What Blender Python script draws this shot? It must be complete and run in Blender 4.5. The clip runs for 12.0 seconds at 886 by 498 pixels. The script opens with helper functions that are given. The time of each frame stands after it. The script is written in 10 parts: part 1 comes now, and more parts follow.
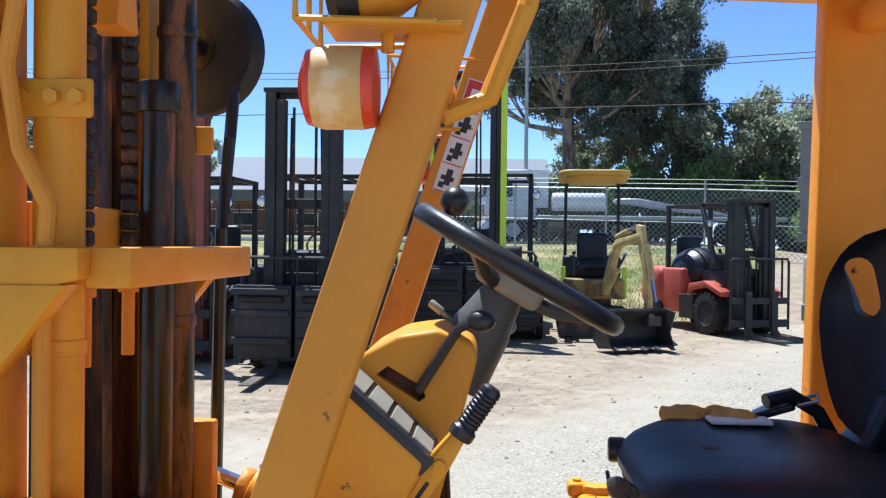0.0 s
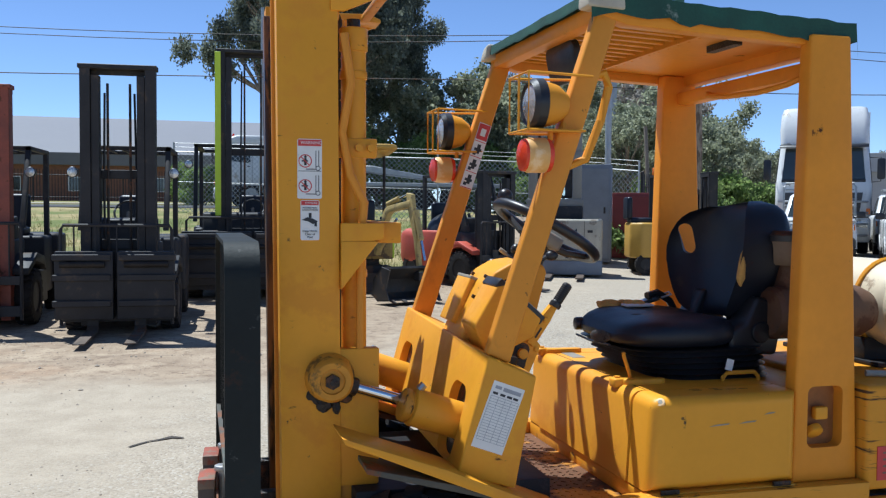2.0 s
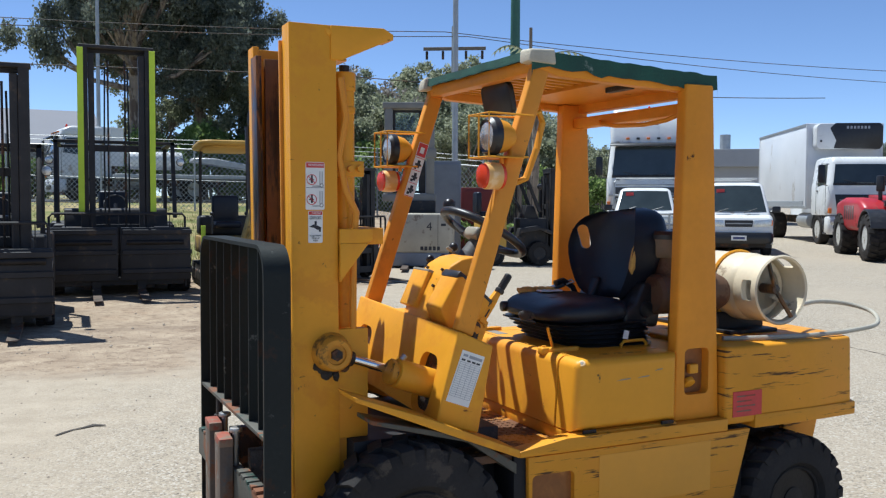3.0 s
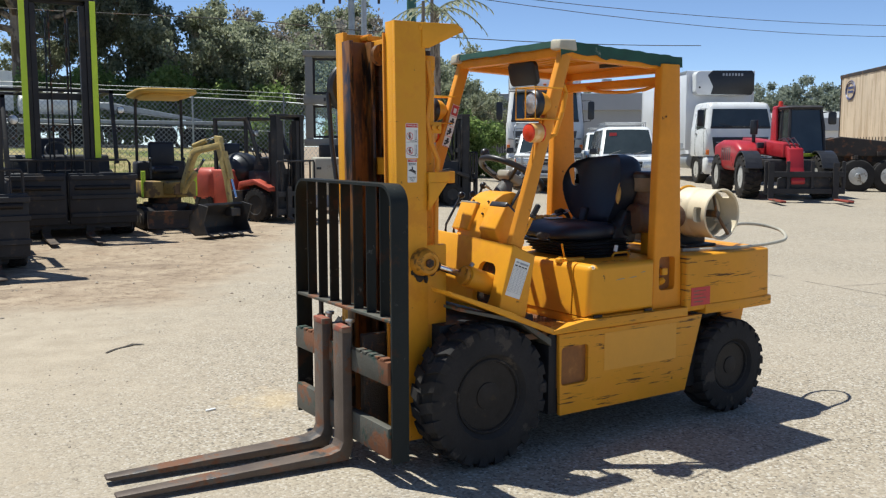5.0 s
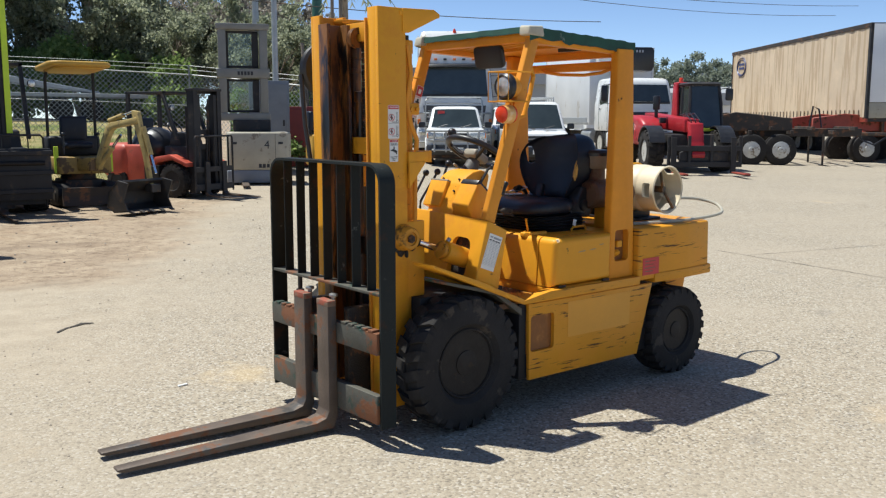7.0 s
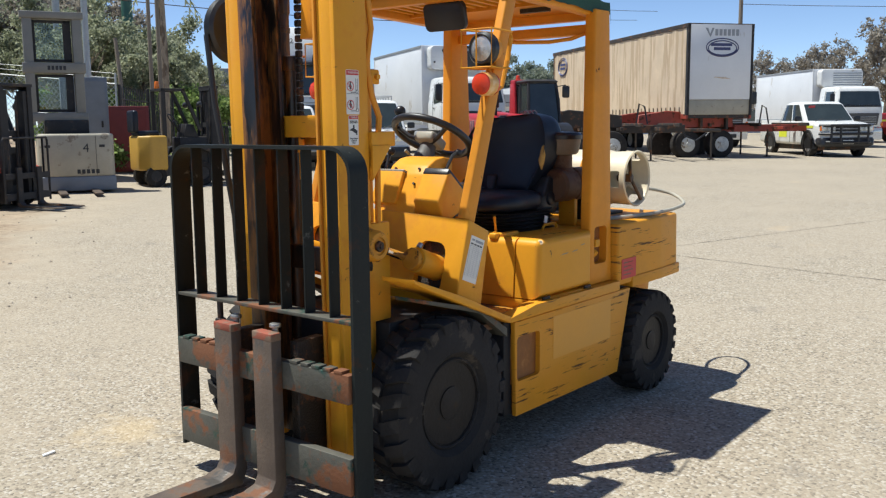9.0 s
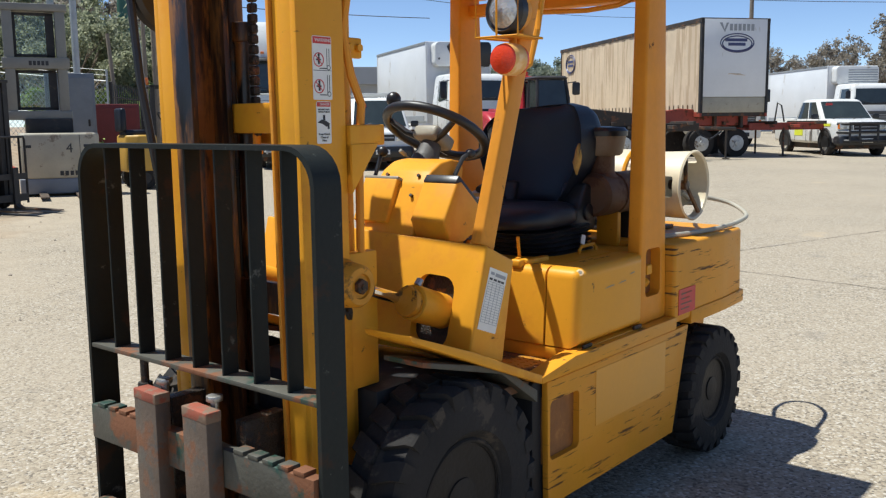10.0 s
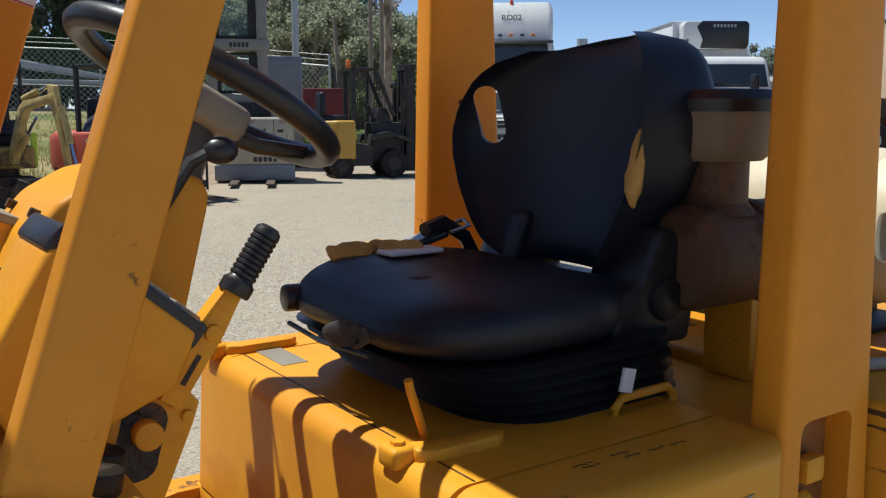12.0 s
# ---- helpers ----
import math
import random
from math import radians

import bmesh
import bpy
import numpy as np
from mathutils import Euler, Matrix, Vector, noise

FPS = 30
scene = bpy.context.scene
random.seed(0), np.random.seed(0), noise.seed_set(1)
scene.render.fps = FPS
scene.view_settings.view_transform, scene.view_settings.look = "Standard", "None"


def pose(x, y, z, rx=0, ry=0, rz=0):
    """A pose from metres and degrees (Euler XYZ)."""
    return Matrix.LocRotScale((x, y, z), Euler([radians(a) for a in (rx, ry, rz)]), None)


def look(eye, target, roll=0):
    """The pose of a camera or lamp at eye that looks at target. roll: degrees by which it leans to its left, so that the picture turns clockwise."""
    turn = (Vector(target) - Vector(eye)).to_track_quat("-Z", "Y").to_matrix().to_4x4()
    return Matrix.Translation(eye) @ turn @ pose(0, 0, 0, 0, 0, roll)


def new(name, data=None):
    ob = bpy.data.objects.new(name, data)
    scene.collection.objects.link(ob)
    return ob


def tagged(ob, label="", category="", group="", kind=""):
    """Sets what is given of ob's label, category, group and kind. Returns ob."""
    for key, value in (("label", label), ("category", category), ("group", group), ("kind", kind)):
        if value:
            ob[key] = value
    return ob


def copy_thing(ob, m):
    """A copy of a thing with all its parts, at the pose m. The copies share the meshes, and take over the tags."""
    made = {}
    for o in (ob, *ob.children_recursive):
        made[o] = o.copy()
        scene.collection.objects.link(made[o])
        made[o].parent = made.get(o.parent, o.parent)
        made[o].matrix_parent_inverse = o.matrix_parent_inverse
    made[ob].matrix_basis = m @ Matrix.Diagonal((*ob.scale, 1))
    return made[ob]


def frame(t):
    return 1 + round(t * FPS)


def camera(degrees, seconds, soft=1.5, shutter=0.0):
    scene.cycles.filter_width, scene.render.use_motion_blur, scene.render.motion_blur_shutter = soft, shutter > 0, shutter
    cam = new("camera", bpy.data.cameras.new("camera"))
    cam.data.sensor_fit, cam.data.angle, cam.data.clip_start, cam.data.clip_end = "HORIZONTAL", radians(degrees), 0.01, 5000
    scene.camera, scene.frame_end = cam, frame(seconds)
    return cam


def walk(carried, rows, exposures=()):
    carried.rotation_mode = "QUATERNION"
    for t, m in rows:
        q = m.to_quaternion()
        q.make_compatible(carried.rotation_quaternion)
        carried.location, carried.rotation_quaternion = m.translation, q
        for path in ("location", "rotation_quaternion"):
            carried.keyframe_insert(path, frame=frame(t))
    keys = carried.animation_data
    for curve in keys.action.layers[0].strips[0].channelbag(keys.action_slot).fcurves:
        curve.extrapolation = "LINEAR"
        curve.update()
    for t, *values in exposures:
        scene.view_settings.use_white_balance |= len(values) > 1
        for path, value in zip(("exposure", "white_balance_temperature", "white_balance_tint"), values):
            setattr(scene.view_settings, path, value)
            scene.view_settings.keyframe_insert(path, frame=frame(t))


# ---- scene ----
cam = camera(51.8, 12.0, soft=1.25)
PATH = [
    (0, (0.096, -0.101, 1.473), (-0.12, 1.888, 1.462), 0.7),
    (0.5, (-0.038, -0.501, 1.488), (-0.229, 1.488, 1.402), 0.7),
    (1, (-0.271, -0.828, 1.473), (-0.375, 1.168, 1.382), 0.5),
    (1.5, (-0.53, -1.19, 1.486), (-0.406, 0.805, 1.401), 0.5),
    (2, (-0.906, -1.501, 1.499), (-0.503, 0.456, 1.415), 0.4),
    (2.5, (-1.243, -1.787, 1.547), (-0.675, 0.128, 1.442), 0.4),
    (3, (-1.544, -2.06, 1.555), (-0.796, -0.208, 1.455), 0.3),
    (3.2, (-1.674, -2.164, 1.553), (-0.878, -0.331, 1.454), 0.3),
    (4.8, (-2.703, -2.787, 1.563), (-1.73, -1.049, 1.381), -0.0),
    (5, (-2.81, -2.842, 1.588), (-1.832, -1.111, 1.364), 0.0),
    (5.5, (-2.987, -3.013, 1.605), (-2.003, -1.293, 1.339), -0.1),
    (6, (-3.074, -3.109, 1.644), (-2.075, -1.401, 1.356), 0.0),
    (6.5, (-3.187, -3.001, 1.667), (-2.099, -1.35, 1.369), 0.1),
    (6.7, (-3.236, -2.935, 1.655), (-2.117, -1.31, 1.365), 0.1),
    (8.3, (-3.326, -2.078, 1.515), (-1.984, -0.62, 1.245), -0.1),
    (8.5, (-3.315, -1.923, 1.502), (-1.919, -0.516, 1.233), -0.3),
    (9, (-3.121, -1.539, 1.495), (-1.663, -0.197, 1.221), -0.5),
    (9.5, (-2.799, -1.15, 1.477), (-1.336, 0.187, 1.202), -0.7),
    (10, (-2.358, -0.826, 1.467), (-0.908, 0.523, 1.192), -0.6),
    (10.5, (-1.867, -0.597, 1.466), (-0.491, 0.829, 1.192), -0.6),
    (11, (-1.347, -0.331, 1.424), (-0.095, 1.204, 1.152), -0.5),
    (11.5, (-0.821, -0.103, 1.397), (0.245, 1.567, 1.125), -0.4),
    (12, (-0.322, 0.187, 1.402), (0.697, 1.883, 1.109), -0.1),
]
walk(cam, [(t, look(eye, target, roll)) for t, eye, target, roll in PATH], [(0.0, 0.66, 5340, 10), (1.0, 0.44, 5400, 10), (2.5, 0.28, 5600, 10), (5.0, 0.25, 6120, 10), (9.5, 0.30, 6180, 10), (11.0, 0.13, 6050, 10), (12.0, 0.05, 6150, 10)])

# ---- world, sun ----
SUN_WAY = Vector((-0.243, 0.341, 1.0)).normalized()
world = bpy.data.worlds.new("sky")
scene.world = world
world.use_nodes = True
wn = world.node_tree
sky = wn.nodes.new("ShaderNodeTexSky")
sky.sky_type = "NISHITA"
sky.sun_disc = False
sky.sun_elevation = math.asin(SUN_WAY.z)
sky.sun_rotation = math.atan2(SUN_WAY.x, SUN_WAY.y)
sky.air_density, sky.dust_density, sky.ozone_density = 0.55, 0.05, 2.0
deep = wn.nodes.new("ShaderNodeHueSaturation")
deep.inputs["Saturation"].default_value = 1.0
wn.links.new(sky.outputs[0], deep.inputs["Color"])
wn.links.new(deep.outputs[0], wn.nodes["Background"].inputs["Color"])
wn.nodes["Background"].inputs["Strength"].default_value = 0.120
sun = new("sun", bpy.data.lights.new("sun", "SUN"))
sun.data.energy, sun.data.angle, sun.data.color = 5.0, radians(0.55), (1.0, 0.985, 0.885)
sun.matrix_basis = look(SUN_WAY * 60, (0, 0, 0))


# ---- materials ----
def surface(name, base, rough=0.5, metal=0.0, vary=0.12, scale=4.0, fine=60.0, bump=0.08, wear=None, stretch=None, spec=0.5):
    """A procedural surface: base colour varied at two scales, fine relief, and wear as rows of (colour, amount, scale, stretch, roughness)."""
    m = bpy.data.materials.new(name)
    m.use_nodes = True
    t = m.node_tree
    n, k = t.nodes, t.links
    out = n["Principled BSDF"]
    co = n.new("ShaderNodeTexCoord").outputs["Object"]
    if stretch:
        mp = n.new("ShaderNodeMapping")
        mp.inputs["Scale"].default_value = stretch
        k.new(co, mp.inputs[0])
        co = mp.outputs[0]

    def tex(s, detail=4.0, source=None, rgh=0.55):
        q = n.new("ShaderNodeTexNoise")
        q.inputs["Scale"].default_value, q.inputs["Detail"].default_value, q.inputs["Roughness"].default_value = s, detail, rgh
        k.new(source or co, q.inputs["Vector"])
        return q.outputs["Fac"]

    def ramp(src, lo, hi, a=0.0, b=1.0):
        r = n.new("ShaderNodeMapRange")
        r.inputs["From Min"].default_value, r.inputs["From Max"].default_value = lo, hi
        r.inputs["To Min"].default_value, r.inputs["To Max"].default_value = a, b
        k.new(src, r.inputs["Value"])
        return r.outputs[0]

    def mix(fac, a, b, mode="MIX"):
        x = n.new("ShaderNodeMix")
        x.data_type, x.blend_type = "RGBA", mode
        for sock, v in ((x.inputs[0], fac), (x.inputs[6], a), (x.inputs[7], b)):
            if isinstance(v, bpy.types.NodeSocket):
                k.new(v, sock)
            else:
                sock.default_value = v
        return x.outputs[2]

    big, small = tex(scale), tex(fine, 3.0)
    dark = (*[c * (1 - vary) for c in base], 1)
    light = (*[min(1, c * (1 + vary * 0.8)) for c in base], 1)
    col = mix(ramp(big, 0.3, 0.7), dark, light)
    col = mix(ramp(small, 0.3, 0.7, 0.0, vary * 0.9), col, (*[c * 0.55 for c in base], 1))
    rg = ramp(big, 0.3, 0.7, max(0.02, rough - 0.07), min(1, rough + 0.08))
    for colour, amount, wscale, wst, wrough in wear or ():
        src = None
        if wst:
            mp = n.new("ShaderNodeMapping")
            mp.inputs["Scale"].default_value = wst
            k.new(n.new("ShaderNodeTexCoord").outputs["Object"], mp.inputs[0])
            src = mp.outputs[0]
        f = ramp(tex(wscale, 6.0, src, 0.65), 1 - amount - 0.04, 1 - amount + 0.02)
        col = mix(f, col, (*colour, 1))
        rr = n.new("ShaderNodeMix")
        k.new(f, rr.inputs[0]), k.new(rg, rr.inputs[2])
        rr.inputs[3].default_value = wrough
        rg = rr.outputs[0]
    k.new(col, out.inputs["Base Color"])
    k.new(rg, out.inputs["Roughness"])
    out.inputs["Metallic"].default_value = metal
    out.inputs["Specular IOR Level"].default_value = spec
    if bump:
        b = n.new("ShaderNodeBump")
        b.inputs["Strength"].default_value, b.inputs["Distance"].default_value = bump, 0.01
        k.new(small, b.inputs["Height"])
        k.new(b.outputs[0], out.inputs["Normal"])
    return m


def glassy(name, colour, rough=0.03, ior=1.45, alpha=0.25):
    """Clear window glass: a thin pane, part clear and part gloss."""
    m = bpy.data.materials.new(name)
    m.use_nodes = True
    t = m.node_tree
    t.nodes.clear()
    o, a, g, x, f = [t.nodes.new("ShaderNode" + s) for s in ("OutputMaterial", "BsdfTransparent", "BsdfGlossy", "MixShader", "Fresnel")]
    a.inputs[0].default_value = (*colour, 1)
    g.inputs["Roughness"].default_value = rough
    f.inputs[0].default_value = ior
    t.links.new(f.outputs[0], x.inputs[0]), t.links.new(a.outputs[0], x.inputs[1])
    t.links.new(g.outputs[0], x.inputs[2]), t.links.new(x.outputs[0], o.inputs[0])
    return m


RUST, CHIP, GREASE = (0.09, 0.035, 0.015), (0.05, 0.04, 0.03), (0.012, 0.010, 0.008)
M = {}
M["yellow"] = surface("yellow_paint", (0.79, 0.35, 0.022), 0.40, 0, 0.07, 2.0, 45.0, 0.04, [((0.73, 0.305, 0.024), 0.44, 3.5, None, 0.5), (CHIP, 0.285, 24.0, None, 0.7), ((0.16, 0.07, 0.02), 0.275, 9.0, (1, 1, 3.5), 0.7)], spec=0.22)
# Scratched paint, its base darkened to hold the near side's shade.
M["yellow_side"] = surface("scratched_shaded_yellow", (0.72, 0.305, 0.019), 0.42, 0, 0.08, 2.5, 45.0, 0.04,
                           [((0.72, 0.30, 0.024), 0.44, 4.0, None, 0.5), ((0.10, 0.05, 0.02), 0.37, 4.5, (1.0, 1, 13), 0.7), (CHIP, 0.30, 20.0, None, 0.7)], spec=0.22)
M["yellow_patch"] = surface("fresh_yellow_paint", (0.75, 0.33, 0.019), 0.4, 0, 0.06, 3.0, 45.0, 0.04)
M["orange"] = surface("orange_guard_paint", (0.78, 0.295, 0.020), 0.45, 0, 0.12, 3.0, 40.0, 0.05, [(RUST, 0.29, 18.0, None, 0.8)], spec=0.22)
M["post"] = surface("dusty_orange_post_paint", (0.74, 0.295, 0.03), 0.45, 0, 0.10, 3.0, 40.0, 0.05, [((0.55, 0.22, 0.03), 0.42, 3.0, (1, 1, 0.5), 0.6), (CHIP, 0.29, 22.0, None, 0.8)], spec=0.22)
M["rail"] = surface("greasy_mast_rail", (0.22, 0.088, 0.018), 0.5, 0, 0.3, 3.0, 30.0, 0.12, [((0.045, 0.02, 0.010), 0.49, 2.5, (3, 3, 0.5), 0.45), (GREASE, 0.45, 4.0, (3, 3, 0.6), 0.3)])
M["grease"] = surface("black_grease", (0.02, 0.013, 0.008), 0.45, 0, 0.4, 20.0, 120.0, 0.6, [((0.12, 0.05, 0.02), 0.42, 12.0, None, 0.7)])
M["greenblack"] = surface("worn_dark_green_steel", (0.014, 0.0175, 0.0165), 0.55, 0, 0.3, 4.0, 60.0, 0.1, [((0.10, 0.10, 0.09), 0.32, 16.0, None, 0.4), ((0.04, 0.022, 0.014), 0.36, 5.0, None, 0.7)], spec=0.22)
M["carriage"] = surface("rusted_green_grey_steel", (0.10, 0.095, 0.075), 0.65, 0.2, 0.3, 5.0, 60.0, 0.2, [((0.20, 0.08, 0.035), 0.44, 4.0, None, 0.8), ((0.02, 0.06, 0.045), 0.40, 6.0, None, 0.5)])
M["fork"] = surface("rusted_fork_steel", (0.13, 0.095, 0.07), 0.62, 0.3, 0.3, 5.0, 70.0, 0.2, [((0.18, 0.08, 0.04), 0.40, 5.0, None, 0.8), ((0.09, 0.08, 0.07), 0.42, 7.0, None, 0.4)])
M["forkred"] = surface("worn_red_fork_head", (0.30, 0.075, 0.04), 0.7, 0, 0.3, 10.0, 80.0, 0.2, [((0.20, 0.13, 0.085), 0.5, 12.0, None, 0.7)])
M["rubber"] = surface("tyre_rubber", (0.034, 0.031, 0.029), 0.8, 0, 0.3, 6.0, 70.0, 0.25, [((0.075, 0.062, 0.05), 0.36, 7.0, None, 0.9)], spec=0.18)
M["hub"] = surface("dirty_black_hub", (0.032, 0.028, 0.025), 0.5, 0.2, 0.3, 10.0, 60.0, 0.2, [((0.06, 0.045, 0.032), 0.36, 12.0, None, 0.8)], spec=0.18)
M["black"] = surface("black_paint", (0.026, 0.026, 0.028), 0.45, 0, 0.3, 5.0, 60.0, 0.08, [((0.07, 0.06, 0.05), 0.33, 6.0, None, 0.7)], spec=0.18)
M["plastic"] = surface("black_plastic", (0.020, 0.020, 0.022), 0.38, 0, 0.2, 12.0, 150.0, 0.05)
M["vinyl"] = surface("black_seat_vinyl", (0.011, 0.014, 0.023), 0.43, 0, 0.25, 5.0, 220.0, 0.10, [((0.03, 0.028, 0.028), 0.33, 7.0, None, 0.65)], spec=0.36)
M["wornvinyl"] = surface("worn_grey_vinyl", (0.085, 0.08, 0.072), 0.6, 0, 0.4, 14.0, 160.0, 0.2, [((0.01, 0.011, 0.016), 0.42, 25.0, None, 0.8)], spec=0.3)
M["brownvinyl"] = surface("brown_scuffed_vinyl", (0.045, 0.025, 0.012), 0.5, 0, 0.4, 14.0, 160.0, 0.2, [((0.01, 0.011, 0.016), 0.45, 20.0, None, 0.8)], spec=0.3)
M["fadedorange"] = surface("bleached_orange_paint", (0.80, 0.44, 0.13), 0.5, 0, 0.15, 9.0, 60.0, 0.05, [((0.85, 0.58, 0.30), 0.46, 9.0, None, 0.6)])
M["greyplast"] = surface("dull_grey_plastic", (0.085, 0.08, 0.075), 0.55, 0, 0.15, 12.0, 120.0, 0.1)
M["foam"] = surface("yellow_foam", (0.62, 0.36, 0.09), 0.95, 0, 0.2, 20.0, 150.0, 0.5)
# Rust-patched drum whose brown base also carries the roof's shade.
M["drum"] = surface("shaded_rusty_drum", (0.15, 0.075, 0.035), 0.65, 0, 0.25, 6.0, 50.0, 0.1, [(RUST, 0.44, 6.0, None, 0.8)])
M["greasy_yellow"] = surface("greasy_yellow_paint", (0.62, 0.27, 0.022), 0.45, 0, 0.2, 6.0, 60.0, 0.15, [((0.16, 0.085, 0.02), 0.40, 9.0, None, 0.6), (GREASE, 0.36, 14.0, None, 0.35)], spec=0.3)
# Beige plastic darkened to hold the shade under the guard roof.
M["dull_beige"] = surface("shaded_beige_plastic", (0.24, 0.17, 0.105), 0.6, 0, 0.2, 9.0, 60.0, 0.05)
M["chrome"] = surface("chrome_rod", (0.75, 0.75, 0.76), 0.12, 1.0, 0.05, 8.0, 60.0, 0.0)
M["steel"] = surface("bare_steel", (0.42, 0.41, 0.39), 0.4, 0.9, 0.2, 10.0, 80.0, 0.1, [(RUST, 0.36, 10.0, None, 0.8)])
M["floorplate"] = surface("rusty_floor_plate", (0.16, 0.075, 0.035), 0.6, 0.1, 0.3, 6.0, 60.0, 0.2, [((0.60, 0.27, 0.03), 0.42, 4.0, None, 0.5), ((0.45, 0.40, 0.36), 0.33, 6.0, None, 0.35)])
M["canvas"] = surface("faded_green_canvas", (0.022, 0.085, 0.058), 0.8, 0, 0.35, 8.0, 140.0, 0.3, [((0.30, 0.34, 0.28), 0.31, 5.0, None, 0.9)])
M["canvas_pale"] = surface("bleached_canvas", (0.55, 0.50, 0.38), 0.85, 0, 0.2, 9.0, 140.0, 0.3)
M["cream"] = surface("cream_tank_paint", (0.70, 0.60, 0.42), 0.45, 0, 0.12, 4.0, 50.0, 0.05, [((0.25, 0.17, 0.10), 0.33, 6.0, None, 0.7)])
M["hose"] = surface("grey_gas_hose", (0.42, 0.39, 0.31), 0.6, 0, 0.12, 20.0, 200.0, 0.2)
M["redlens"] = surface("red_lens", (0.75, 0.06, 0.02), 0.18, 0, 0.1, 40.0, 200.0, 0.25)
M["amberlens"] = surface("amber_lens", (0.85, 0.22, 0.03), 0.2, 0, 0.1, 40.0, 200.0, 0.2)
M["lampglass"] = surface("lamp_glass", (0.72, 0.74, 0.72), 0.08, 0.6, 0.3, 30.0, 120.0, 0.4)
M["white_label"] = surface("white_label", (0.78, 0.77, 0.73), 0.4, 0, 0.05, 20.0, 90.0, 0.0, [((0.45, 0.38, 0.26), 0.33, 12.0, None, 0.6)])
M["red_label"] = surface("red_label", (0.60, 0.045, 0.04), 0.5, 0, 0.15, 20.0, 90.0, 0.0)
M["ink"] = surface("black_ink", (0.025, 0.025, 0.028), 0.5, 0, 0.1, 20.0, 60.0, 0.0)
M["grey_ink"] = surface("grey_ink", (0.33, 0.34, 0.36), 0.5, 0, 0.1, 20.0, 60.0, 0.0)
M["hubbeige"] = surface("grey_beige_plastic", (0.30, 0.27, 0.21), 0.5, 0, 0.12, 12.0, 120.0, 0.1)
M["pocket"] = surface("rusty_brown_recess", (0.30, 0.115, 0.025), 0.65, 0, 0.3, 9.0, 60.0, 0.2, [((0.40, 0.16, 0.028), 0.40, 9.0, None, 0.5)])


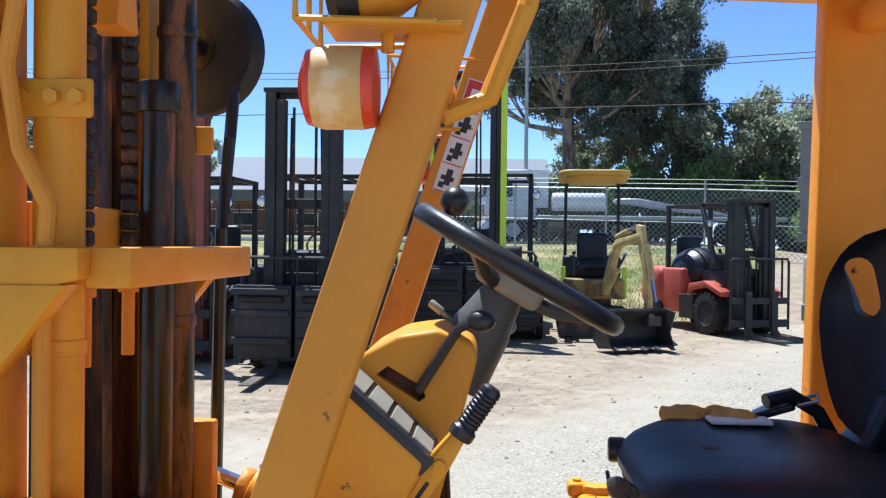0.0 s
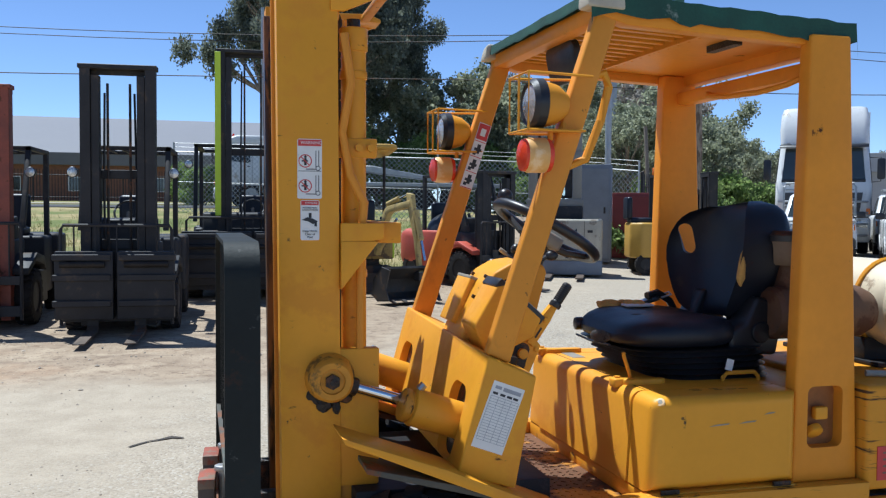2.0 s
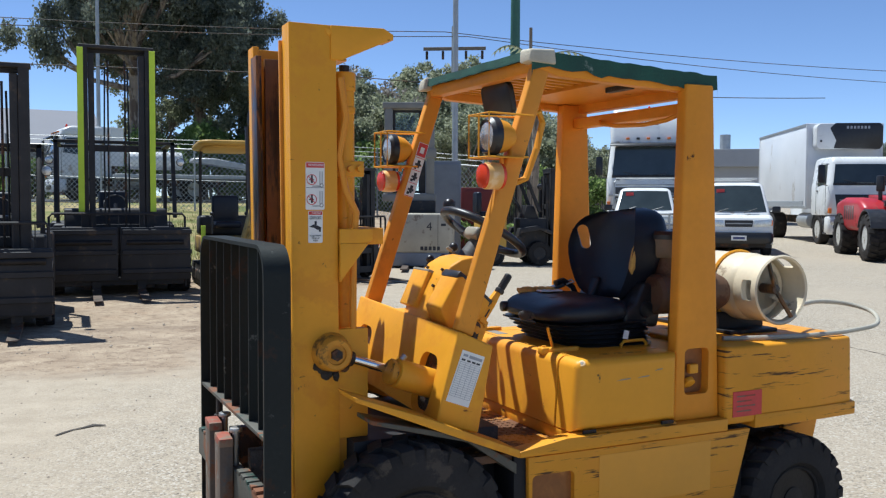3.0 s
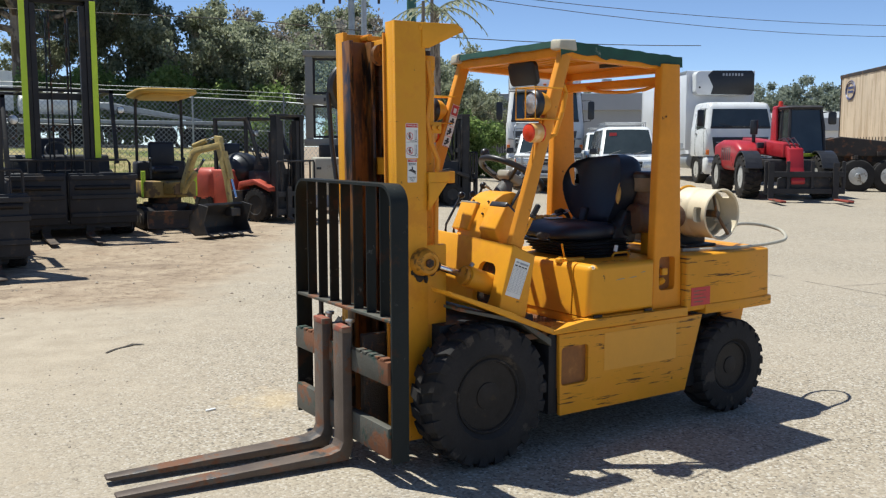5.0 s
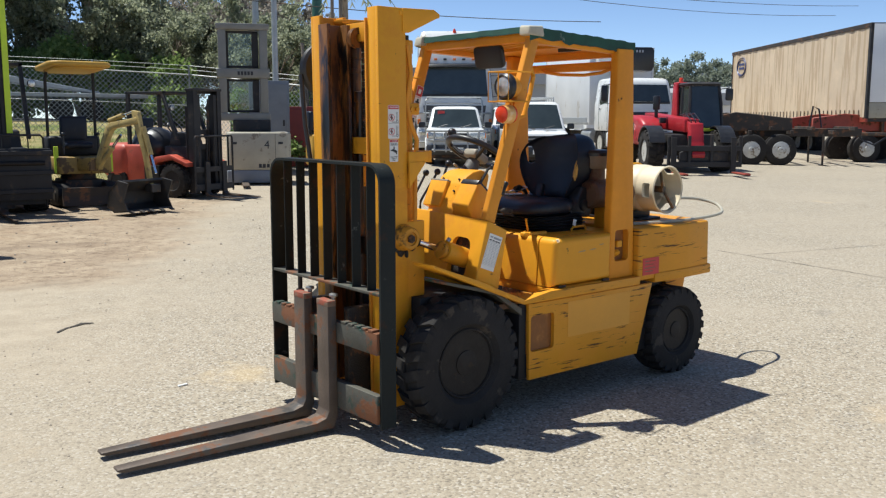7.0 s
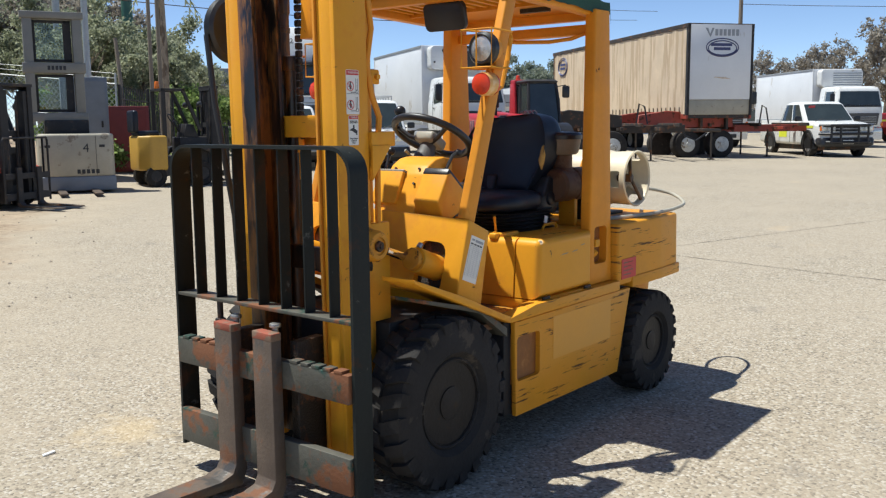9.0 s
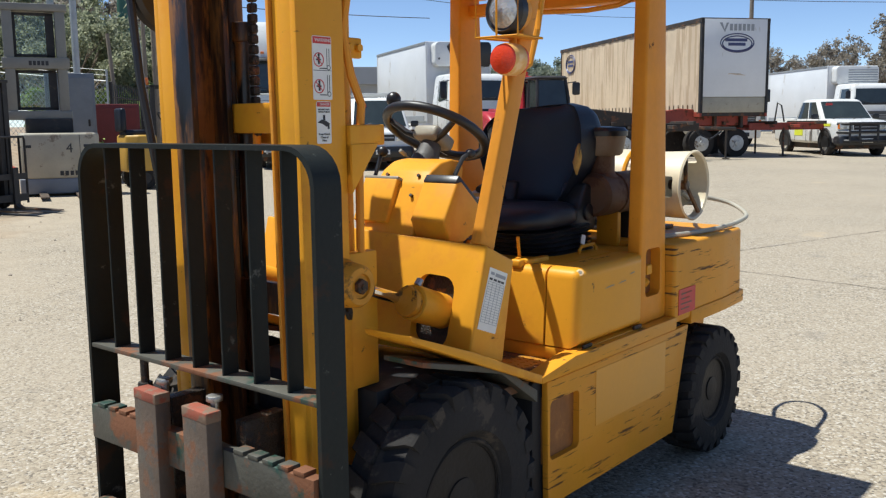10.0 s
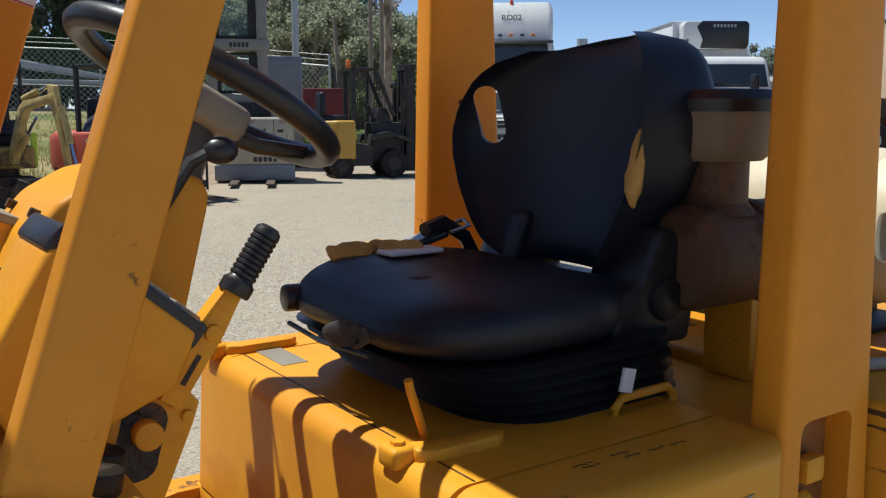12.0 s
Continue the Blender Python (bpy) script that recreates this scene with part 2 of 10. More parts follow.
# ---- shape helpers ----
class Shape:
    """A bmesh under construction, with solid primitives."""

    def __init__(self):
        self.bm = bmesh.new()

    def _bevel(self, verts, width, seg):
        if width > 0:
            edges = list({e for v in verts for e in v.link_edges})
            bmesh.ops.bevel(self.bm, geom=edges, offset=width, segments=seg, profile=0.5, affect="EDGES", clamp_overlap=True)

    def box(self, x0, x1, y0, y1, z0, z1, bev=0.004, seg=2, m=None):
        q = bmesh.ops.create_cube(self.bm, size=1.0)["verts"]
        bmesh.ops.transform(self.bm, verts=q, matrix=Matrix.Translation(((x0 + x1) / 2, (y0 + y1) / 2, (z0 + z1) / 2)) @ Matrix.Diagonal((abs(x1 - x0), abs(y1 - y0), abs(z1 - z0), 1)))
        if m:
            bmesh.ops.transform(self.bm, verts=q, matrix=m)
        self._bevel(q, bev, seg)
        return self

    def prism(self, poly, a0, a1, axis="y", bev=0.004, seg=2, m=None):
        """A polygon of (u, v) drawn in the plane across axis, and pushed from a0 to a1: axis y takes (x, z), x takes (y, z), z takes (x, y)."""
        put = {"y": lambda u, v, a: (u, a, v), "x": lambda u, v, a: (a, u, v), "z": lambda u, v, a: (u, v, a)}[axis]
        lo = [self.bm.verts.new(put(u, v, a0)) for u, v in poly]
        hi = [self.bm.verts.new(put(u, v, a1)) for u, v in poly]
        k = len(poly)
        fs = [self.bm.faces.new(lo), self.bm.faces.new(hi[::-1])] + [self.bm.faces.new((lo[(i + 1) % k], lo[i], hi[i], hi[(i + 1) % k])) for i in range(k)]
        bmesh.ops.recalc_face_normals(self.bm, faces=fs)
        if m:
            bmesh.ops.transform(self.bm, verts=lo + hi, matrix=m)
        self._bevel(lo + hi, bev, seg)
        return self

    def cyl(self, p0, p1, r, n=20, r2=None, bev=0.0, caps=True):
        p0, p1 = Vector(p0), Vector(p1)
        d = p1 - p0
        q = bmesh.ops.create_cone(self.bm, cap_ends=caps, segments=n, radius1=r, radius2=r if r2 is None else r2, depth=d.length)["verts"]
        if bev > 0:
            rim = [e for e in {e for v in q for e in v.link_edges} if len(e.link_faces) == 2 and any(len(f.verts) > 4 for f in e.link_faces)]
            made = bmesh.ops.bevel(self.bm, geom=rim, offset=bev, segments=2, profile=0.5, affect="EDGES", clamp_overlap=True)["verts"]
            q = list({v for v in q if v.is_valid} | set(made))
        m = Matrix.Translation((p0 + p1) / 2) @ d.to_track_quat("Z", "Y").to_matrix().to_4x4()
        bmesh.ops.transform(self.bm, verts=q, matrix=m)
        return self

    def tube(self, pts, r, n=8, closed=False):
        pts = [Vector(p) for p in pts]
        rings = []
        k = len(pts)
        up = Vector((0.13, 0.21, 0.97))
        for i, p in enumerate(pts):
            a = pts[(i - 1) % k] if closed or i else p
            b = pts[(i + 1) % k] if closed or i < k - 1 else p
            w = (b - a).normalized()
            u = w.cross(up)
            if u.length < 0.05:
                u = w.cross(Vector((1, 0, 0)))
            u.normalize()
            v = w.cross(u)
            rr = r[i] if isinstance(r, (list, tuple)) else r
            rings.append([self.bm.verts.new(p + rr * (math.cos(c) * u + math.sin(c) * v)) for c in [2 * math.pi * j / n for j in range(n)]])
        fs = []
        for i in range(k if closed else k - 1):
            a, b = rings[i], rings[(i + 1) % k]
            fs += [self.bm.faces.new((a[j], a[(j + 1) % n], b[(j + 1) % n], b[j])) for j in range(n)]
        if not closed:
            fs += [self.bm.faces.new(rings[0][::-1]), self.bm.faces.new(rings[-1])]
        bmesh.ops.recalc_face_normals(self.bm, faces=fs)
        return self

    def ball(self, c, r, n=14, m=None, stretch=(1, 1, 1)):
        q = bmesh.ops.create_uvsphere(self.bm, u_segments=n, v_segments=max(6, n // 2 + 2), radius=r)["verts"]
        bmesh.ops.transform(self.bm, verts=q, matrix=Matrix.Translation(c) @ (m or Matrix.Identity(4)) @ Matrix.Diagonal((*stretch, 1)))
        return self

    def lathe(self, prof, c, axis="y", n=28):
        """A profile of (along, radius) turned about axis through c."""
        rings = []
        for a, r in prof:
            ring = []
            for j in range(n):
                w = 2 * math.pi * j / n
                p = {"y": (math.cos(w) * r, a, math.sin(w) * r), "x": (a, math.cos(w) * r, math.sin(w) * r), "z": (math.cos(w) * r, math.sin(w) * r, a)}[axis]
                ring.append(self.bm.verts.new(Vector(c) + Vector(p)))
            rings.append(ring)
        fs = []
        for a, b in zip(rings, rings[1:]):
            fs += [self.bm.faces.new((a[j], a[(j + 1) % n], b[(j + 1) % n], b[j])) for j in range(n)]
        if prof[0][1] > 1e-5 and prof[0] != prof[-1]:
            fs += [self.bm.faces.new(rings[0][::-1]), self.bm.faces.new(rings[-1])]
        bmesh.ops.recalc_face_normals(self.bm, faces=fs)
        return self

    def lump(self, size, seed=0.0, scale=3.0):
        """Makes all points uneven by a smooth noise."""
        for v in self.bm.verts:
            v.co += noise.noise_vector(v.co * scale + Vector((seed, seed * 2, -seed))) * size
        return self

    def mesh(self, name, material, smooth=35):
        me = bpy.data.meshes.new(name)
        self.bm.normal_update()
        self.bm.to_mesh(me)
        self.bm.free()
        for mt in material if isinstance(material, (list, tuple)) else [material]:
            me.materials.append(M[mt] if isinstance(mt, str) else mt)
        if smooth:
            me.polygons.foreach_set("use_smooth", [True] * len(me.polygons))
            me.set_sharp_from_angle(angle=radians(smooth))
        return me


def thing(name, at, label, category, group="", kind=""):
    ob = new(name)
    ob.empty_display_size = 0.2
    ob.matrix_basis = at if isinstance(at, Matrix) else Matrix.Translation(at)
    return tagged(ob, label, category, group, kind)


def part(name, shape, material, parent, label="", inv=None, smooth=35):
    """Links a shape, drawn in world places (or in its thing's own, when inv is given), as one mesh under a thing or a part."""
    me = shape if isinstance(shape, bpy.types.Mesh) else shape.mesh(name, material, smooth)
    ob = new(name, me)
    ob.parent = parent
    if inv is None:
        m = Matrix.Identity(4)
        p = parent
        while p:
            m = p.matrix_parent_inverse @ p.matrix_basis @ m
            p = p.parent
        ob.matrix_parent_inverse = m.inverted()
    return tagged(ob, label)


def cut(ob, cutter):
    """Cuts a shape out of a mesh object for good."""
    me = cutter.mesh("cutter", "black", 0)
    c = new("cutter", me)
    c.matrix_basis = Matrix.Identity(4)
    bpy.context.view_layer.update()
    c.matrix_world = ob.matrix_world
    mod = ob.modifiers.new("cut", "BOOLEAN")
    mod.object, mod.operation, mod.solver = c, "DIFFERENCE", "EXACT"
    bpy.context.view_layer.update()
    made = bpy.data.meshes.new_from_object(ob.evaluated_get(bpy.context.evaluated_depsgraph_get()))
    ob.modifiers.clear()
    ob.data = made
    made.polygons.foreach_set("use_smooth", [True] * len(made.polygons))
    made.set_sharp_from_angle(angle=radians(35))
    bpy.data.objects.remove(c)


def words(name, text, size, m, material, parent, label="", align="CENTER", inv=None):
    """Letters of the built-in font, as a thin mesh at the pose m."""
    cu = bpy.data.curves.new(name, "FONT")
    cu.body, cu.size, cu.align_x, cu.align_y, cu.extrude = text, size, align, "CENTER", 0.0004
    tmp = new(name, cu)
    bpy.context.view_layer.update()
    me = bpy.data.meshes.new_from_object(tmp.evaluated_get(bpy.context.evaluated_depsgraph_get()))
    bpy.data.objects.remove(tmp)
    me.transform(m)
    me.materials.clear()
    me.materials.append(M[material])
    return part(name, me, material, parent, label, inv)


def rounded(w, h, r, n=4):
    """A rounded rectangle about 0, 0 as a polygon."""
    pts = []
    for cx, cy, a0 in ((w / 2 - r, h / 2 - r, 0), (-w / 2 + r, h / 2 - r, 90), (-w / 2 + r, -h / 2 + r, 180), (w / 2 - r, -h / 2 + r, 270)):
        pts += [(cx + r * math.cos(radians(a0 + 90 * i / n)), cy + r * math.sin(radians(a0 + 90 * i / n))) for i in range(n + 1)]
    return pts


def tyre(c, r, width, hubr, side, lugs=24, axis="y"):
    """A lugged industrial tyre as one shape; its axle runs along axis; side is the outer way."""
    s = Shape()
    w = width / 2
    prof = [(-w * 0.75, hubr), (-w, hubr + 0.15 * (r - hubr)), (-w, r * 0.86), (-w * 0.85, r * 0.95), (w * 0.85, r * 0.95), (w, r * 0.86), (w, hubr + 0.15 * (r - hubr)), (w * 0.75, hubr), (-w * 0.75, hubr)]
    s.lathe(prof, c, axis, 40)
    for i in range(lugs):
        for half in (-1, 1):
            a = 2 * math.pi * (i + (0.5 if half > 0 else 0)) / lugs
            t = 2 * math.pi / lugs * 0.27
            rows = []
            for along, rad, sk in ((half * w * 1.02, r * 0.84, 0.0), (half * w * 1.0, r * 0.97, 0.0), (half * w * 0.8, r, 0.1), (half * w * 0.06, r, 0.75), (half * w * 0.06, r * 0.94, 0.75), (half * w * 0.8, r * 0.94, 0.1)):
                for e in (-1, 1):
                    b = a + e * t + sk * t * 1.5
                    p = (math.cos(b) * rad, along, math.sin(b) * rad) if axis == "y" else (along, math.cos(b) * rad, math.sin(b) * rad)
                    rows.append(s.bm.verts.new(Vector(c) + Vector(p)))
            fs = []
            for j in range(6):
                q = (j + 1) % 6
                fs.append(s.bm.faces.new((rows[2 * j], rows[2 * j + 1], rows[2 * q + 1], rows[2 * q])))
            fs.append(s.bm.faces.new([rows[2 * j] for j in range(6)][::-1]))
            fs.append(s.bm.faces.new([rows[2 * j + 1] for j in range(6)]))
            bmesh.ops.recalc_face_normals(s.bm, faces=fs)
    return s


def rim(c, r, width, side, bolts=6, dish=0.05):
    """A dished wheel centre with a hub and wheel nuts; side is -1 or 1 along y for the outer way."""
    s = Shape()
    w = width / 2
    prof = [(side * w * 0.7, r), (side * w * 0.75, r * 0.9), (side * (w * 0.6 - dish), r * 0.78), (side * (w * 0.6 - dish), r * 0.45), (side * (w * 0.75), r * 0.36), (side * (w * 0.8), r * 0.2), (side * w * 0.8, 0.0001)]
    s.lathe(prof, c, "y", 28)
    s.lathe([(-side * w * 0.7, r), (-side * w * 0.7, 0.0001)], c, "y", 28)
    for i in range(bolts):
        a = 2 * math.pi * i / bolts
        p = Vector(c) + Vector((math.cos(a) * r * 0.6, side * (w * 0.6 - dish), math.sin(a) * r * 0.6))
        s.cyl(p, p + Vector((0, side * 0.028, 0)), r * 0.075, 6)
    return s


# ---- ground ----
def smooth_step(a, b, v):
    t = min(1.0, max(0.0, (v - a) / (b - a)))
    return t * t * (3 - 2 * t)


def ground_z(x, y):
    """The yard is level round the forklift, rises gently towards its far side, and more steeply to the street."""
    z = 0.02 * min(max(0.0, y - 4.5), 15.5)
    bank = 0.085 * min(max(0.0, y - 16.5), 13.5) + 0.015 * min(max(0.0, y - 30), 35)
    z += (1 - smooth_step(6, 17, x)) * bank
    return z


def build_ground():
    def steps(fine_lo, fine_hi, step, far):
        v = list(np.arange(fine_lo, fine_hi + 0.001, step))
        d, lo, hi = step, fine_lo, fine_hi
        while hi < far:
            d *= 1.35
            hi += d
            lo -= d
            v.append(hi), v.insert(0, lo)
        return v

    xs, ys = steps(-24, 60, 1.0, 1800), steps(-14, 60, 1.0, 1800)
    verts, faces = [], []
    for y in ys:
        for x in xs:
            bumpy = 0.0
            if y > 7.5 and y > 1.88 * x + 8.5 and y < 40:
                bumpy = 0.03 * noise.noise(Vector((x * 0.7, y * 0.7, 0))) - 0.005
            verts.append((x, y, ground_z(x, y) + bumpy))
    w = len(xs)
    for j in range(len(ys) - 1):
        for i in range(w - 1):
            faces.append((j * w + i, j * w + i + 1, (j + 1) * w + i + 1, (j + 1) * w + i))
    me = bpy.data.meshes.new("ground")
    me.from_pydata(verts, [], faces)
    me.polygons.foreach_set("use_smooth", [True] * len(me.polygons))
    me.materials.append(ground_material())
    tagged(new("ground", me), "pale exposed-aggregate concrete yard running into bare dirt and dry grass", "ground", kind="structure")


def ground_material():
    m = bpy.data.materials.new("yard_ground")
    m.use_nodes = True
    t = m.node_tree
    n, k = t.nodes, t.links
    out = n["Principled BSDF"]
    co = n.new("ShaderNodeTexCoord").outputs["Object"]
    sep = n.new("ShaderNodeSeparateXYZ")
    k.new(co, sep.inputs[0])

    def tex(s, detail=5.0, rgh=0.6):
        q = n.new("ShaderNodeTexNoise")
        q.inputs["Scale"].default_value, q.inputs["Detail"].default_value, q.inputs["Roughness"].default_value = s, detail, rgh
        k.new(co, q.inputs["Vector"])
        return q.outputs["Fac"]

    def math_(op, a, b=0.0):
        x = n.new("ShaderNodeMath")
        x.operation = op
        for sock, v in zip(x.inputs, (a, b)):
            if isinstance(v, bpy.types.NodeSocket):
                k.new(v, sock)
            else:
                sock.default_value = v
        return x.outputs[0]

    def ramp(src, lo, hi, a=0.0, b=1.0):
        r = n.new("ShaderNodeMapRange")
        for nm, v in (("From Min", lo), ("From Max", hi), ("To Min", a), ("To Max", b)):
            r.inputs[nm].default_value = v
        k.new(src, r.inputs["Value"])
        return r.outputs[0]

    def mix(fac, a, b, mode="MIX"):
        x = n.new("ShaderNodeMix")
        x.data_type, x.blend_type = "RGBA", mode
        for sock, v in ((x.inputs[0], fac), (x.inputs[6], a), (x.inputs[7], b)):
            if isinstance(v, bpy.types.NodeSocket):
                k.new(v, sock)
            else:
                sock.default_value = (*v, 1) if isinstance(v, tuple) and len(v) == 3 else v
        return x.outputs[2]

    # exposed-aggregate concrete: stones in pale mortar
    vor = n.new("ShaderNodeTexVoronoi")
    vor.inputs["Scale"].default_value = 78.0
    k.new(co, vor.inputs["Vector"])
    stone = n.new("ShaderNodeSeparateColor")
    k.new(vor.outputs["Color"], stone.inputs[0])
    big, mid, fine = tex(0.35), tex(2.2), tex(38.0, 3.0)
    conc = mix(ramp(stone.outputs[0], 0.25, 0.9), (0.405, 0.343, 0.255), (0.285, 0.236, 0.172))
    conc = mix(ramp(stone.outputs[1], 0.78, 0.90, 0.0, 0.68), conc, (0.085, 0.072, 0.058))
    conc = mix(ramp(stone.outputs[2], 0.82, 0.94, 0.0, 0.8), conc, (0.55, 0.50, 0.42))
    conc = mix(ramp(big, 0.40, 0.66, 0.0, 0.6), conc, (0.40, 0.335, 0.25))
    conc = mix(ramp(mid, 0.60, 0.76, 0.0, 0.45), conc, (0.20, 0.18, 0.155))
    conc = mix(ramp(tex(0.9), 0.66, 0.72, 0.0, 0.5), conc, (0.48, 0.37, 0.24))
    conc = mix(ramp(tex(6.0, 6.0, 0.7), 0.62, 0.70, 0.0, 0.4), conc, (0.17, 0.145, 0.115))
    # a film of blown dirt towards the bare yard, and one spill
    wob = math_("MULTIPLY", math_("SUBTRACT", tex(0.8, 6.0), 0.5), 5.0)
    film = math_("SUBTRACT", math_("SUBTRACT", sep.outputs[1], math_("MULTIPLY", sep.outputs[0], 1.6)), 6.4)
    film = math_("ADD", film, math_("ADD", wob, math_("MULTIPLY", math_("SUBTRACT", tex(11.0, 5.0), 0.5), 3.0)))
    dust = mix(ramp(tex(3.5, 6.0), 0.35, 0.65), (0.45, 0.372, 0.272), (0.365, 0.297, 0.213))
    dust = mix(ramp(tex(26.0, 4.0), 0.60, 0.70, 0.0, 0.45), dust, (0.24, 0.19, 0.135))
    conc = mix(ramp(film, -1.3, 1.5, 0.0, 0.82), conc, dust)
    dx, dy = math_("ADD", sep.outputs[0], 1.0), math_("SUBTRACT", sep.outputs[1], 2.55)
    away = math_("SQRT", math_("ADD", math_("MULTIPLY", dx, dx), math_("MULTIPLY", dy, dy)))
    spill = math_("ADD", away, math_("MULTIPLY", math_("SUBTRACT", tex(5.0, 6.0), 0.5), 0.9))
    conc = mix(ramp(spill, 0.06, 0.30, 0.42, 0.0), conc, (0.55, 0.41, 0.225))
    # dirt: sandy, with wheel ruts, pebbles and darker patches
    dirt = mix(ramp(mid, 0.32, 0.68), (0.29, 0.215, 0.145), (0.43, 0.335, 0.23))
    dirt = mix(ramp(tex(9.0), 0.50, 0.66, 0.0, 0.7), dirt, (0.18, 0.125, 0.082))
    dirt = mix(ramp(big, 0.55, 0.7, 0.0, 0.5), dirt, (0.45, 0.25, 0.13))
    peb = n.new("ShaderNodeTexVoronoi")
    peb.inputs["Scale"].default_value = 34.0
    k.new(co, peb.inputs["Vector"])
    pebc = n.new("ShaderNodeSeparateColor")
    k.new(peb.outputs["Color"], pebc.inputs[0])
    small = math_("MULTIPLY", ramp(peb.outputs["Distance"], 0.22, 0.34, 1.0, 0.0), ramp(pebc.outputs[0], 0.80, 0.86))
    pale = math_("MULTIPLY", ramp(peb.outputs["Distance"], 0.20, 0.32, 1.0, 0.0), ramp(pebc.outputs[1], 0.84, 0.90))
    dirt = mix(math_("MULTIPLY", small, 0.8), dirt, (0.10, 0.075, 0.055))
    dirt = mix(math_("MULTIPLY", pale, 0.7), dirt, (0.55, 0.46, 0.35))
    dirt = mix(ramp(fine, 0.56, 0.72, 0.0, 0.5), dirt, (0.17, 0.125, 0.085))
    mp = n.new("ShaderNodeMapping")
    mp.inputs["Scale"].default_value = (0.35, 2.2, 1)
    k.new(co, mp.inputs[0])
    rut = n.new("ShaderNodeTexNoise")
    rut.inputs["Scale"].default_value, rut.inputs["Detail"].default_value = 1.6, 4.0
    k.new(mp.outputs[0], rut.inputs["Vector"])
    dirt = mix(ramp(rut.outputs["Fac"], 0.56, 0.68, 0.0, 0.55), dirt, (0.20, 0.145, 0.10))
    # grass: dry straw with green tufts
    grass = mix(ramp(tex(0.5), 0.40, 0.60), (0.36, 0.28, 0.13), (0.12, 0.15, 0.035))
    grass = mix(ramp(tex(14.0), 0.45, 0.7, 0.0, 0.5), grass, (0.20, 0.17, 0.07))
    edge = math_("MINIMUM", math_("SUBTRACT", sep.outputs[1], 6.4), math_("MULTIPLY", math_("SUBTRACT", sep.outputs[1], math_("ADD", math_("MULTIPLY", sep.outputs[0], 1.88), 7.2)), 0.47))
    col = mix(ramp(math_("ADD", edge, math_("MULTIPLY", wob, 0.45)), -0.35, 0.35), conc, dirt)
    gline = math_("SUBTRACT", math_("SUBTRACT", sep.outputs[1], 15.6), math_("MULTIPLY", math_("MAXIMUM", math_("SUBTRACT", sep.outputs[0], 3.0), 0.0), 3.0))
    col = mix(ramp(math_("ADD", gline, wob), -0.8, 0.8), col, grass)
    k.new(col, out.inputs["Base Color"])
    out.inputs["Roughness"].default_value = 0.88
    out.inputs["Specular IOR Level"].default_value = 0.25
    bp = n.new("ShaderNodeBump")
    bp.inputs["Strength"].default_value, bp.inputs["Distance"].default_value = 0.55, 0.02
    k.new(math_("ADD", math_("MULTIPLY", vor.outputs["Distance"], -0.25), math_("ADD", math_("MULTIPLY", fine, 0.5), math_("MULTIPLY", mid, 0.6))), bp.inputs["Height"])
    k.new(bp.outputs[0], out.inputs["Normal"])
    return m


build_ground()
M["joint"] = surface("dirt_filled_joint", (0.075, 0.062, 0.048), 0.95, 0, 0.4, 6.0, 60.0, 0.2)


def slab_crack(name, pts, width, seed, label, lift=0.004):
    """A thin uneven dark line let into the slab."""
    s = Shape()
    line = []
    for (x0, y0), (x1, y1) in zip(pts, pts[1:]):
        n = max(2, int(math.hypot(x1 - x0, y1 - y0) / 0.06))
        line += [(x0 + (x1 - x0) * i / n, y0 + (y1 - y0) * i / n) for i in range(n)]
    line.append(pts[-1])
    left, right = [], []
    for i, (x, y) in enumerate(line):
        a, b = line[max(0, i - 1)], line[min(len(line) - 1, i + 1)]
        d = Vector((b[0] - a[0], b[1] - a[1])).normalized()
        off = 0.02 * noise.noise(Vector((x * 6, y * 6, seed))) + 0.012 * noise.noise(Vector((x * 25, y * 25, seed)))
        w = width * (0.25 + 1.1 * abs(noise.noise(Vector((x * 9, y * 9, seed + 5)))))
        px, py = x - d.y * off, y + d.x * off
        for side, row in ((1, left), (-1, right)):
            qx, qy = px - d.y * w * side, py + d.x * w * side
            row.append(s.bm.verts.new((qx, qy, ground_z(qx, qy) + lift)))
    for i in range(len(line) - 1):
        s.bm.faces.new((right[i], right[i + 1], left[i + 1], left[i]))
    tagged(new(name, s.mesh(name, "joint")), label, "ground", kind="structure")


slab_crack("slab_crack", [(-1.68, 4.42), (-1.58, 4.54), (-1.44, 4.63), (-1.36, 4.60)], 0.034, 1.0, "short broken crack in the concrete", 0.011)
slab_crack("slab_joint", [(6.35, 6.4), (6.05, 3.2), (5.75, 0.0), (5.5, -3.0)], 0.012, 2.0, "dirt-filled joint across the concrete")
slab_crack("slab_joint", [(6.15, 3.9), (9.5, 3.2), (14.0, 2.2)], 0.010, 3.0, "fine joint across the concrete")

# ---- the yellow forklift ----
C = 1.45  # its middle line; its nose points to -x


def other(y):
    """The same place on the other side of the forklift."""
    return 2 * C - y


def span(y0, y1, flip):
    return (other(y1), other(y0)) if flip else (y0, y1)


